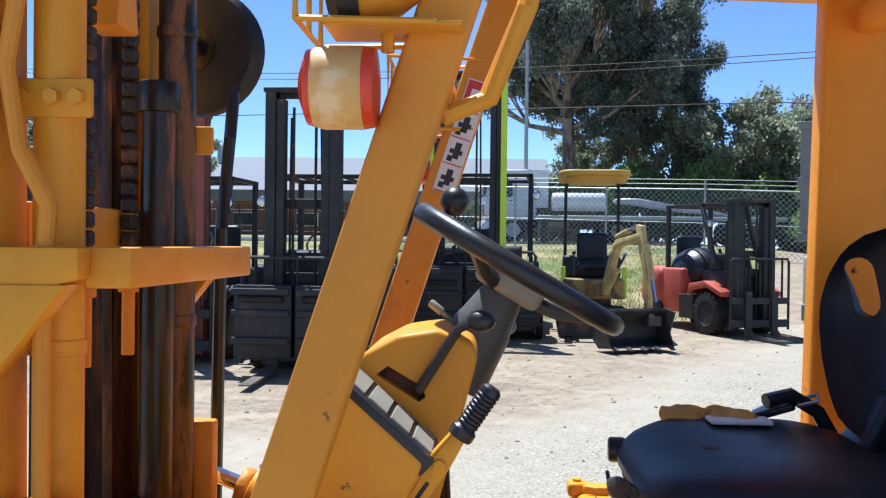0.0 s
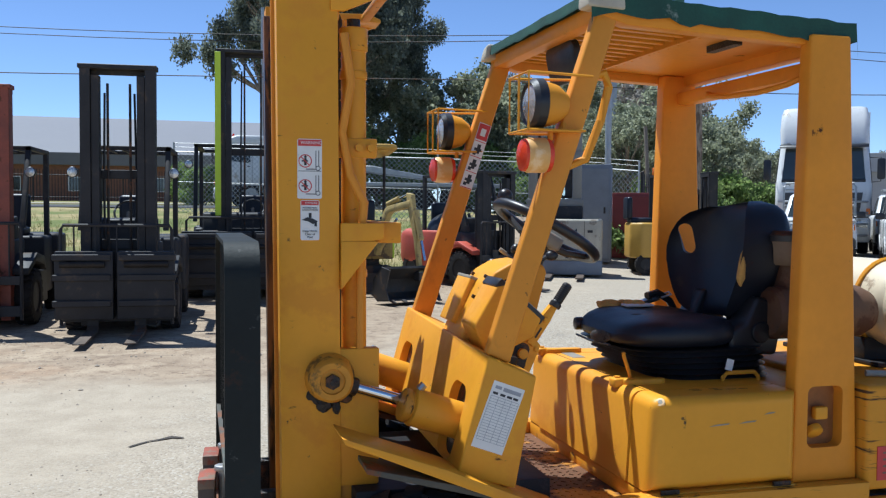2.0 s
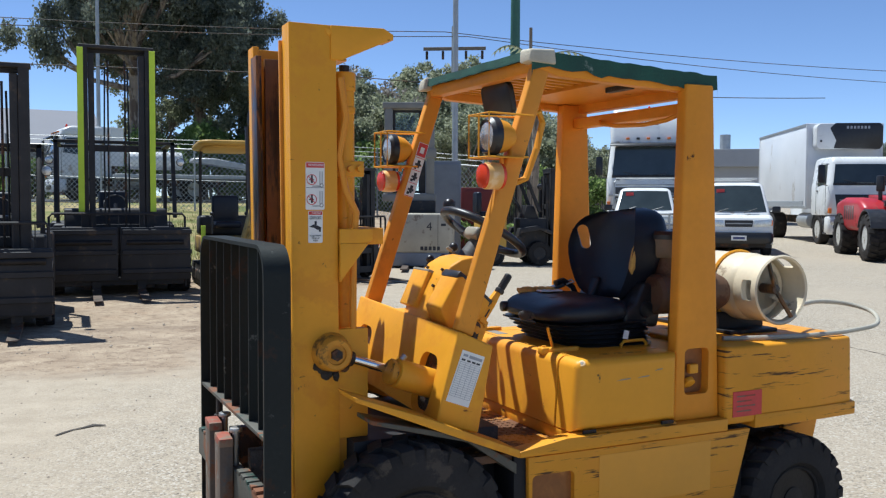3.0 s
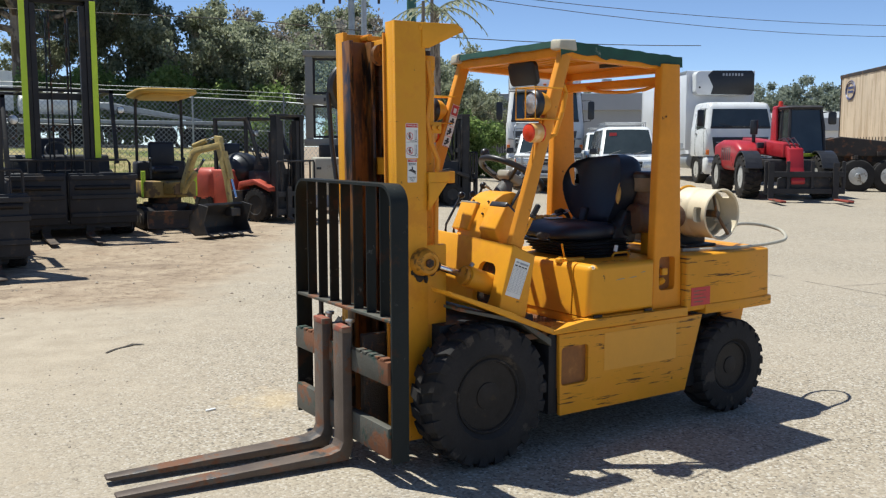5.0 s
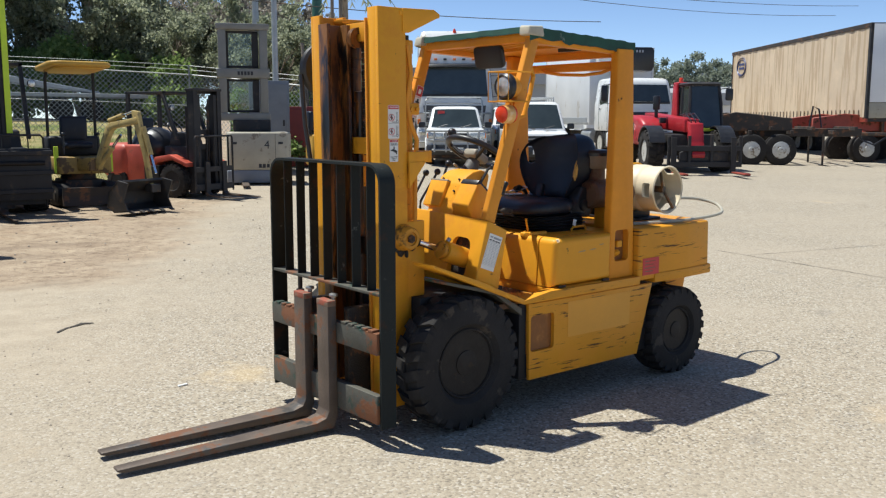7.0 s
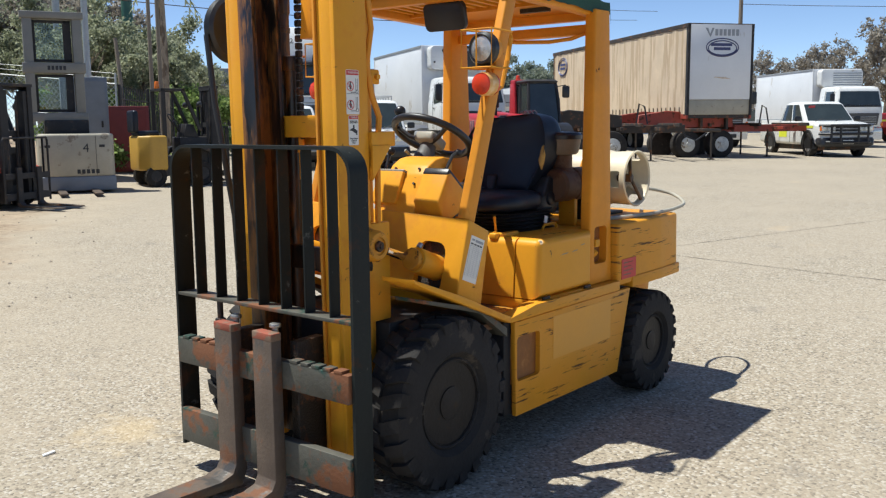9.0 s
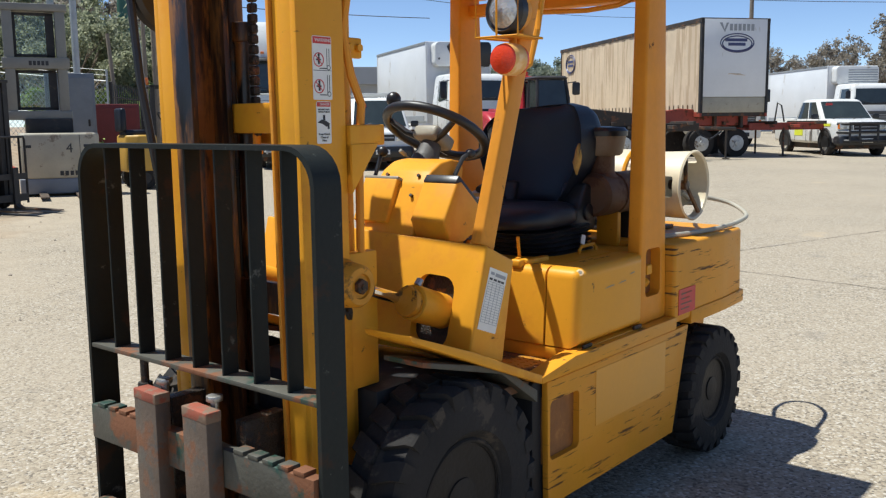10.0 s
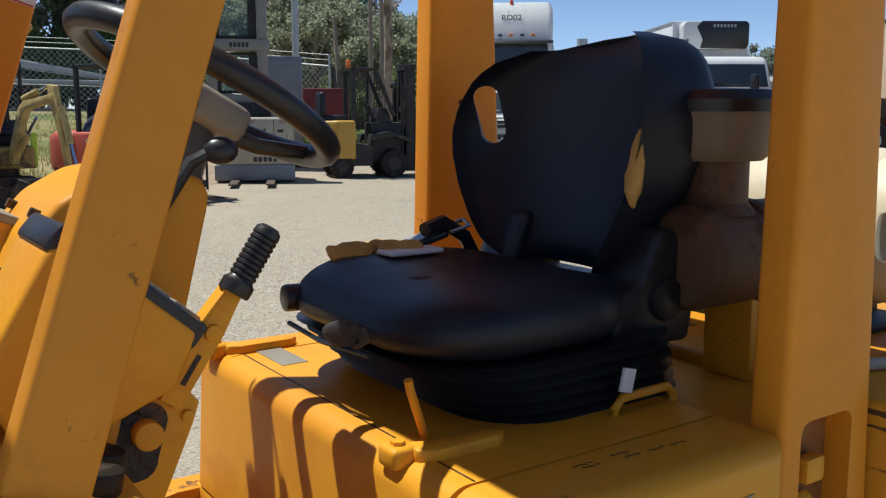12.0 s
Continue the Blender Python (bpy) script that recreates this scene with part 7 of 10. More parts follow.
    for x in (-0.36, 0.58):
        s.prism([(-2.42, 0.50), (-2.18, 0.54), (-1.94, 0.34), (-1.90, 0.10), (-2.06, 0.0), (-2.40, 0.03), (-2.30, 0.22)], x, x + 0.02, "x", 0.003, 1)
    shell = prof[1:] + inner[:0:-1]
    s.prism(shell, -0.36, 0.60, "x", 0.003, 1)
    for i in range(5):
        x = -0.33 + i * 0.21
        s.prism([(-2.36, 0.06), (-2.35, 0.03), (-2.47, 0.0), (-2.48, 0.015)], x, x + 0.06, "x", 0.002, 1)
    bk = lp("bucket", swung(s), "bucketsteel", e, "dark worn digging bucket")
    s = Shape()
    s.box(0.30, 0.50, -2.24, -2.06, 0.30, 0.44, 0.01, 1)
    lp("bucket_ear", swung(s), "bucketsteel", bk)
    return e


excavator(stand(0.84, 13.62)).scale = (0.94, 0.94, 0.94)


# ---- order picker with a glazed mast ----
def order_picker(at):
    p = thing("order_picker", at, "beige electric order picker with a tall grey glazed mast", "order picker")
    s = Shape()
    s.prism([(-0.66, -0.50), (-0.58, -0.60), (0.62, -0.60), (0.70, -0.50), (0.70, 0.5), (-0.66, 0.5)], 0.30, 1.12, "z", 0.05, 3)
    b = lp("body", s, "beige", p, "beige rounded steel body")
    s = Shape()
    s.box(-0.665, 0.705, -0.605, 0.52, 0.03, 0.31, 0.03, 2)
    lp("skirt", s, "greycab", b)
    s = Shape()
    s.box(0.355, 0.362, -0.606, -0.595, 0.33, 1.08, 0, 1)
    lp("door_seam", s, "ink", b)
    for x in (-0.55, 0.42):
        s = Shape()
        s.box(x, x + 0.10, -0.607, -0.59, 0.86, 0.91, 0.004, 1)
        lp("vent", s, "ink", b)
    s = Shape()
    for i in range(5):
        s.box(0.0 + i * 0.085, 0.06 + i * 0.085, -0.607, -0.595, 0.36, 0.44, 0.01, 1)
    lp("brand_bar", s, "ink", b, "black brand lettering drawn as bars")
    words("number", "4", 0.24, Matrix.Translation((0.18, -0.6065, 0.84)) @ Matrix.Rotation(radians(90), 4, "X"), "ink", b, inv=True)
    s = Shape()
    s.box(-0.5, 0.30, -0.10, 0.46, 1.12, 1.38, 0.02, 2)
    lp("mast_foot", s, "darksteel", p)
    def slid(s):
        bmesh.ops.translate(s.bm, verts=s.bm.verts[:], vec=(-0.22, 0, 0))
        return s

    z0, z1, zm = 1.36, 3.40, 2.36
    for x in (-0.56, 0.32):
        s = Shape()
        s.box(x, x + 0.17, 0.0, 0.30, z0, z1, 0.012, 2)
        lp("mast_upright", slid(s), "greyframe", p)
    for z, h in ((z0, 0.16), (zm - 0.08, 0.20), (z1 - 0.09, 0.13)):
        s = Shape()
        s.box(-0.60, 0.53, -0.03, 0.32, z, z + h, 0.015, 2)
        lp("mast_tie", slid(s), "greyframe", p)
    s = Shape()
    for i in range(5):
        s.box(-0.16 + i * 0.07, -0.11 + i * 0.07, -0.034, -0.028, zm - 0.02, zm + 0.06, 0.004, 1)
    lp("brand_bar", slid(s), "ink", p)
    for a, b2 in ((z0 + 0.18, zm - 0.10), (zm + 0.14, z1 - 0.11)):
        s = Shape()
        s.box(0.16, 0.30, 0.12, 0.26, a, b2, 0.004, 1)
        s.box(-0.39, -0.34, 0.12, 0.26, a, b2, 0.004, 1)
        s.box(-0.39, 0.3, 0.12, 0.20, a, a + 0.05, 0.004, 1)
        s.box(-0.39, 0.3, 0.12, 0.20, b2 - 0.05, b2, 0.004, 1)
        fr = lp("window_frame", slid(s), "darksteel", p)
        s = Shape()
        s.box(-0.35, 0.17, 0.15, 0.156, a, b2, 0, 1)
        g = lp("pane", slid(s), M["pane"], fr)
        g.visible_shadow = False
    for sd in (-1, 1):
        s = Shape()
        s.prism([(-0.55, 0.06), (-0.5, 0.02), (-1.6, 0.02), (-1.6, 0.05)], sd * 0.3 - 0.07, sd * 0.3 + 0.07, "x", 0.004, 1)
        lp("fork", s, "fork", p)
    return p


M["pane"] = glassy("clear_pane", (0.86, 0.9, 0.88))
order_picker(stand(5.25, 16.0, -22))


# ---- cabinets by the fence ----
def cabinet(name, at, w, d, h, mat_, label):
    c = thing(name, at, label, "cabinet")
    s = Shape()
    s.box(-w / 2, w / 2, -d / 2, d / 2, 0.0, h, 0.015, 2)
    b = lp("body", s, mat_, c)
    s = Shape()
    s.box(-w / 2 + 0.05, w / 2 - 0.05, -d / 2 - 0.012, -d / 2 + 0.01, 0.08, h - 0.08, 0.005, 1)
    dr = lp("door", s, mat_, c)
    s = Shape()
    s.box(w / 2 - 0.16, w / 2 - 0.12, -d / 2 - 0.04, -d / 2 - 0.01, h * 0.5, h * 0.5 + 0.14, 0.006, 1)
    lp("handle", s, "darksteel", dr)
    return c


cabinet("metal_cabinet", stand(6.45, 17.9, -24), 0.95, 0.7, 2.15, "greycab", "tall grey-blue steel electrical cabinet")
cabinet("metal_cabinet", stand(7.75, 18.5, -24), 0.95, 0.7, 1.5, "maroon", "maroon steel cabinet beside the fence")


# ---- trucks, cars and machines (nose towards -y, x across) ----
ROW = -34.8  # the turn of the row of parked road vehicles


def glass(name, s, parent):
    return lp(name, s, "screen", parent, "dark tinted glass")


def plate_bar(parent, x, y, z, w=0.37):
    s = Shape()
    s.box(x - w / 2, x + w / 2, y - 0.012, y, z, z + 0.12, 0.004, 1)
    p = lp("number_plate", s, "white_label", parent)
    s = Shape()
    s.box(x - w * 0.38, x + w * 0.38, y - 0.015, y - 0.011, z + 0.03, z + 0.09, 0, 1)
    lp("plate_bar", s, "navy", p)


def ring_at(z, hw, y0, y1, r):
    """A rounded plan outline at one height."""
    return [((u), (y0 + y1) / 2 + v, z) for u, v in rounded(2 * hw, y1 - y0, min(r, hw * 0.95, (y1 - y0) * 0.48), 4)]


def pane_on(s, quad, lift, inset=0.0, n=6):
    """A thin pane spanning four corner points (low left, low right, high right, high left), bowed out a little."""
    a, b, c, d = [Vector(q) for q in quad]
    nrm = (b - a).cross(d - a).normalized()
    rows = []
    for back in (0, 1):
        g = []
        for j in range(3):
            v = inset + (1 - 2 * inset) * j / 2
            row = []
            for i in range(n + 1):
                u = inset + (1 - 2 * inset) * i / n
                p = (a.lerp(b, u)).lerp(d.lerp(c, u), v) + nrm * (lift * (0.35 + 0.65 * math.sin(math.pi * u)) - 0.02 * back)
                row.append(s.bm.verts.new(p))
            g.append(row)
        rows.append(g)
    for back in (0, 1):
        for j in range(2):
            for i in range(n):
                g = rows[back]
                s.bm.faces.new((g[j][i], g[j][i + 1], g[j + 1][i + 1], g[j + 1][i]))
    rim_ = [(j, 0) for j in range(3)] + [(2, i) for i in range(1, n + 1)] + [(j, n) for j in (1, 0)] + [(0, i) for i in range(n - 1, 0, -1)]
    for k, (j, i) in enumerate(rim_):
        j2, i2 = rim_[(k + 1) % len(rim_)]
        s.bm.faces.new((rows[0][j][i], rows[0][j2][i2], rows[1][j2][i2], rows[1][j][i]))
    bmesh.ops.recalc_face_normals(s.bm, faces=s.bm.faces[:])
    return s


def truck(at, label, w=2.4, cab_z0=0.95, cab_z1=3.0, cab_len=1.9, roof=0.0, chassis_len=7.5, box=None, reefer=False, wheel_r=0.50, fleet="", bullbar=False, dark_unit=True):
    t = thing("truck", at, label, "truck")
    h = w / 2
    zc = cab_z0 + 0.95
    # cab shell: rounded plan rings, the screen raked back, the corners drawn in
    s = Shape()
    loft(s, [ring_at(cab_z0, h - 0.02, 0.06, cab_len, 0.16), ring_at(cab_z0 + 0.10, h, 0.0, cab_len, 0.18), ring_at(zc - 0.02, h, 0.0, cab_len, 0.20), ring_at(zc + 0.02, h - 0.015, 0.02, cab_len, 0.20),
             ring_at(cab_z1 - 0.20, h - 0.10, 0.15, cab_len, 0.20), ring_at(cab_z1 - 0.06, h - 0.14, 0.24, cab_len, 0.20), ring_at(cab_z1, h - 0.24, 0.38, cab_len - 0.05, 0.18)])
    cab = lp("cab", s, "white", t, "white truck cab")
    zt = cab_z1 - 0.24
    glass("windscreen", pane_on(Shape(), ((-h + 0.17, 0.012, zc + 0.06), (h - 0.17, 0.012, zc + 0.06), (h - 0.25, 0.135, zt), (-h + 0.25, 0.135, zt)), 0.035), cab)
    s = Shape()
    s.box(-h + 0.16, h - 0.16, -0.008, 0.06, zc - 0.02, zc + 0.06, 0.012, 2)
    lp("scuttle_panel", s, "plastic", cab)
    for sd in (-1, 1):
        q = ((sd * (h - 0.004), 0.26, zc + 0.03), (sd * (h - 0.004), 1.12, zc - 0.06), (sd * (h - 0.085), 1.10, zt), (sd * (h - 0.085), 0.42, zt))
        glass("side_window", pane_on(Shape(), q if sd > 0 else (q[1], q[0], q[3], q[2]), 0.012), cab)
        for y in (0.20, 1.18):
            s = Shape()
            s.tube([(sd * (h + 0.001), y, cab_z0 + 0.05), (sd * (h + 0.001), y, zc), (sd * (h - 0.09), y + (0.16 if y < 1 else 0), zt + 0.03)], 0.008, 5)
            lp("door_gap", s, "plastic", cab)
        s = Shape()
        s.box(sd * (h + 0.005), sd * (h + 0.03), 0.98, 1.10, zc - 0.20, zc - 0.165, 0.006, 1)
        lp("door_handle", s, "plastic", cab)
        s = Shape()
        s.prism([(u + sd * (h + 0.21), v + zc + 0.33) for u, v in rounded(0.20, 0.56, 0.05)], -0.10, -0.01, "y", 0.02, 2)
        s.tube([(sd * (h - 0.06), 0.12, zc + 0.64), (sd * (h + 0.2), -0.03, zc + 0.64), (sd * (h + 0.2), -0.03, zc + 0.0), (sd * (h - 0.02), 0.10, zc - 0.02)], 0.014, 6)
        lp("mirror", s, "plastic", cab)
        s = Shape()
        s.prism([(sd * (h - 0.10), cab_z0 - 0.30), (sd * (h - 0.56), cab_z0 - 0.27), (sd * (h - 0.50), cab_z0 - 0.13), (sd * (h - 0.07), cab_z0 - 0.10)], -0.075, 0.03, "y", 0.02, 2)
        lp("headlamp", s, "lampglass", t)
        s = Shape()
        s.box(sd * (h - 0.03), sd * (h - 0.13), -0.03, 0.05, cab_z0 + 0.06, cab_z0 + 0.22, 0.015, 2)
        lp("indicator", s, "amberlens", t)
        s = Shape()
        s.tube([(sd * 0.18 - 0.1, -0.035, zc + 0.04), (sd * 0.5, -0.02, zc + 0.10), (sd * 0.62 - 0.1, 0.0, zc + 0.16)], 0.010, 6)
        lp("wiper", s, "plastic", cab)
        road_wheel(t, sd * (h - 0.18), 1.15, wheel_r, 0.30)
        road_wheel(t, sd * (h - 0.26), chassis_len - 1.6, wheel_r, 0.52)
        s = Shape()
        s.tube([(sd * (h - 0.08), 1.15 + math.cos(a) * (wheel_r + 0.10), 0.5 + math.sin(a) * (wheel_r + 0.10)) for a in [math.pi * i / 10 for i in range(11)]], 0.045, 6)
        lp("wheel_arch", s, "plastic", t)
        s = Shape()
        for z in (0.36, 0.62):
            s.box(sd * (h - 0.02), sd * (h - 0.3), 0.22, 0.52, z, z + 0.05, 0.01, 1)
        s.box(sd * (h - 0.05), sd * (h - 0.3), 0.40, 0.55, 0.36, cab_z0, 0.02, 1)
        lp("step", s, "plastic", t)
    s = Shape()
    loft(s, [ring_at(0.36, h - 0.06, -0.04, 0.40, 0.10), ring_at(0.44, h - 0.01, -0.08, 0.42, 0.14), ring_at(cab_z0 - 0.10, h - 0.01, -0.06, 0.42, 0.14), ring_at(cab_z0 - 0.03, h - 0.05, -0.02, 0.40, 0.10)])
    lp("bumper", s, "white", t)
    s = Shape()
    s.box(-0.55, 0.55, -0.095, -0.02, 0.44, 0.62, 0.02, 2)
    lp("air_intake", s, "plastic", t)
    s = Shape()
    s.prism([(-h + 0.30, cab_z0 + 0.10), (h - 0.30, cab_z0 + 0.10), (h - 0.22, zc - 0.30), (-h + 0.22, zc - 0.30)], -0.018, 0.05, "y", 0.012, 2)
    g = lp("grille", s, "plastic" if reefer and dark_unit else "greyplast", t)
    for i in range(4):
        s = Shape()
        s.box(-h + 0.36, h - 0.36, -0.032, -0.012, cab_z0 + 0.16 + i * 0.10, cab_z0 + 0.19 + i * 0.10, 0.004, 1)
        lp("grille_bar", s, "galv", g)
    plate_bar(t, 0.0, -0.085, 0.66)
    if roof:
        s = Shape()
        hb = h - 0.10
        loft(s, [ring_at(cab_z1 - 0.10, hb, 0.20, cab_len, 0.16), ring_at(cab_z1 + roof * 0.30, hb + 0.02, 0.26, cab_len, 0.16), ring_at(cab_z1 + roof * 0.72, hb, 0.42, cab_len, 0.16), ring_at(cab_z1 + roof * 0.95, hb - 0.05, 0.62, cab_len, 0.14), ring_at(cab_z1 + roof, hb - 0.16, 0.85, cab_len - 0.06, 0.12)])
        ro = lp("roof_deflector", s, "white", cab, "smooth white roof deflector", )
        for sd in (-1, 1):
            s = Shape()
            s.prism([(cab_len - 0.05, cab_z0 + 0.5), (cab_len + 0.45, cab_z0 + 0.5), (cab_len + 0.45, cab_z1 + roof * 0.85), (cab_len - 0.05, cab_z1 + roof * 0.97)], sd * (h - 0.06), sd * (h - 0.02), "x", 0.01, 1)
            lp("side_fairing", s, "white", cab)
        for i in range(5):
            s = Shape()
            s.box(-0.66 + i * 0.30, -0.56 + i * 0.30, 0.14, 0.26, cab_z1 - 0.02, cab_z1 + 0.04, 0.012, 2)
            lp("marker_light", s, "plastic" if i % 2 else "amberlens", cab)
        s = Shape()
        s.lathe([(0, 0.05), (0.06, 0.055), (0.14, 0.03), (0.16, 0.0001)], (0.0, 0.62, cab_z1 + roof * 0.90), "z", 12)
        lp("horn", s, "redlens", ro)
        s = Shape()
        s.prism([(-0.16, cab_z1 - 0.24), (-0.10, cab_z1 - 0.16), (0.16, cab_z1 - 0.12), (0.16, cab_z1 - 0.18)], -h + 0.10, h - 0.10, "x", 0.012, 2)
        lp("sun_visor", s, "plastic", cab)
    if fleet:
        q = math.atan2(roof * 0.42, 0.16)
        words("fleet_number", fleet, 0.24, Matrix.Translation((0.0, 0.325, cab_z1 + roof * 0.50)) @ Matrix.Rotation(q, 4, "X") @ Matrix.Translation((0, 0, 0.014)), "ink", cab, inv=True)
    s = Shape()
    for sd in (-1, 1):
        s.box(sd * 0.36, sd * 0.46, 0.5, chassis_len, 0.62, 0.90, 0.01, 1)
    s.box(-0.4, 0.4, 0.6, 1.6, 0.45, 0.9, 0.02, 1)
    s.box(-0.9, 0.9, cab_len, cab_len + 0.3, 0.9, cab_z1 - 0.6, 0.03, 1)
    lp("chassis", s, "chassis", t)
    for sd in (-1, 1):
        s = Shape()
        s.cyl((sd * (h - 0.25), 2.2, 0.75), (sd * (h - 0.25), 3.4, 0.75), 0.26, 18, bev=0.02)
        lp("fuel_tank", s, "galv", t)
    if box:
        y0, y1, z0, z1 = box
        s = Shape()
        s.box(-h - 0.03, h + 0.03, y0, y1, z0, z1, 0.02, 2)
        bx = lp("cargo_box", s, "panelwhite", t, "plain white box body")
        for sd in (-1, 1):
            for zz in (z0, z1 - 0.09):
                s = Shape()
                s.box(sd * (h + 0.02), sd * (h + 0.05), y0 - 0.01, y1 + 0.01, zz, zz + 0.09, 0.008, 1)
                lp("edge_rail", s, "galv", bx)
            for y in (y0, y1 - 0.08):
                s = Shape()
                s.box(sd * (h - 0.03), sd * (h + 0.05), y - 0.02, y + 0.06, z0, z1, 0.01, 1)
                lp("corner_post", s, "panelwhite", bx)
            s = Shape()
            s.box(sd * (h + 0.02), sd * (h + 0.045), y0 + 0.3, y1 - 0.2, z0 + 0.02, z0 + 0.26, 0.006, 1)
            lp("scuff_rail", s, "greyprint", bx, "grey scuff rail along the box")
        if reefer:
            s = Shape()
            s.prism([(u, v + z1 - 0.46) for u, v in rounded(w - 0.28, 0.84, 0.16, 5)], y0 - 0.50, y0, "y", 0.06, 3)
            u = lp("refrigeration_unit", s, "white", t, "white and black refrigeration unit" if dark_unit else "white refrigeration unit with a slatted grille")
            if dark_unit:
                s = Shape()
                s.prism([(-0.50, z1 - 0.86), (-0.42, z1 - 0.60), (-0.62, z1 - 0.20), (-0.45, z1 - 0.03), (h - 0.22, z1 - 0.03), (h - 0.13, z1 - 0.14), (h - 0.13, z1 - 0.74), (h - 0.22, z1 - 0.88)], y0 - 0.525, y0 - 0.04, "y", 0.03, 2)
                gr = lp("unit_grille", s, "plastic", u)
                for i in range(7):
                    s = Shape()
                    s.box(-0.10 + i * 0.11, -0.035 + i * 0.11, y0 - 0.532, y0 - 0.52, z1 - 0.22, z1 - 0.13, 0.003, 1)
                    lp("brand_bar", s, "grey_ink", gr)
                s = Shape()
                s.cyl((-h + 0.28, y0 - 0.515, z1 - 0.62), (-h + 0.28, y0 - 0.49, z1 - 0.62), 0.035, 12)
                lp("unit_gauge", s, "plastic", u)
            else:
                for i in range(6):
                    s = Shape()
                    s.box(-0.45, h - 0.2, y0 - 0.52, y0 - 0.49, z1 - 0.80 + i * 0.11, z1 - 0.75 + i * 0.11, 0.006, 1)
                    lp("unit_slat", s, "greyprint", u)
    if bullbar:
        s = Shape()
        for z in (0.55, 0.85, 1.15, 1.45):
            s.tube([(-h + 0.1, -0.1, z), (-h + 0.25, -0.27, z), (h - 0.25, -0.27, z), (h - 0.1, -0.1, z)], 0.03, 8)
        for x in (-0.8, -0.3, 0.3, 0.8):
            s.tube([(x, -0.27, 0.45), (x, -0.27, 1.48)], 0.03, 8)
        lp("bull_bar", s, "galv", t)
    return t


truck(stand(14.3, 20.9, ROW), "white high-roofed prime mover with a dark windscreen", 2.45, 1.05, 3.15, 2.2, 0.95, 6.5, fleet="RD02", bullbar=True)
truck(stand(21.1, 19.15, -28), "white refrigerated box truck with a black cooling unit", 2.35, 0.95, 2.78, 1.85, 0.0, 8.6, (2.25, 8.8, 1.15, 3.98), True)
truck(stand(41.6, 13.2, ROW - 8), "white refrigerated box truck behind a utility", 2.35, 0.95, 2.85, 1.85, 0.0, 8.6, (2.25, 8.8, 1.1, 3.75), True, dark_unit=False)
truck(stand(36.5, 17.4, ROW - 4), "white truck half hidden behind the curtain-sided trailer", 2.3, 0.95, 2.85, 1.8, 0.0, 7.6, (2.2, 7.8, 1.1, 3.4))


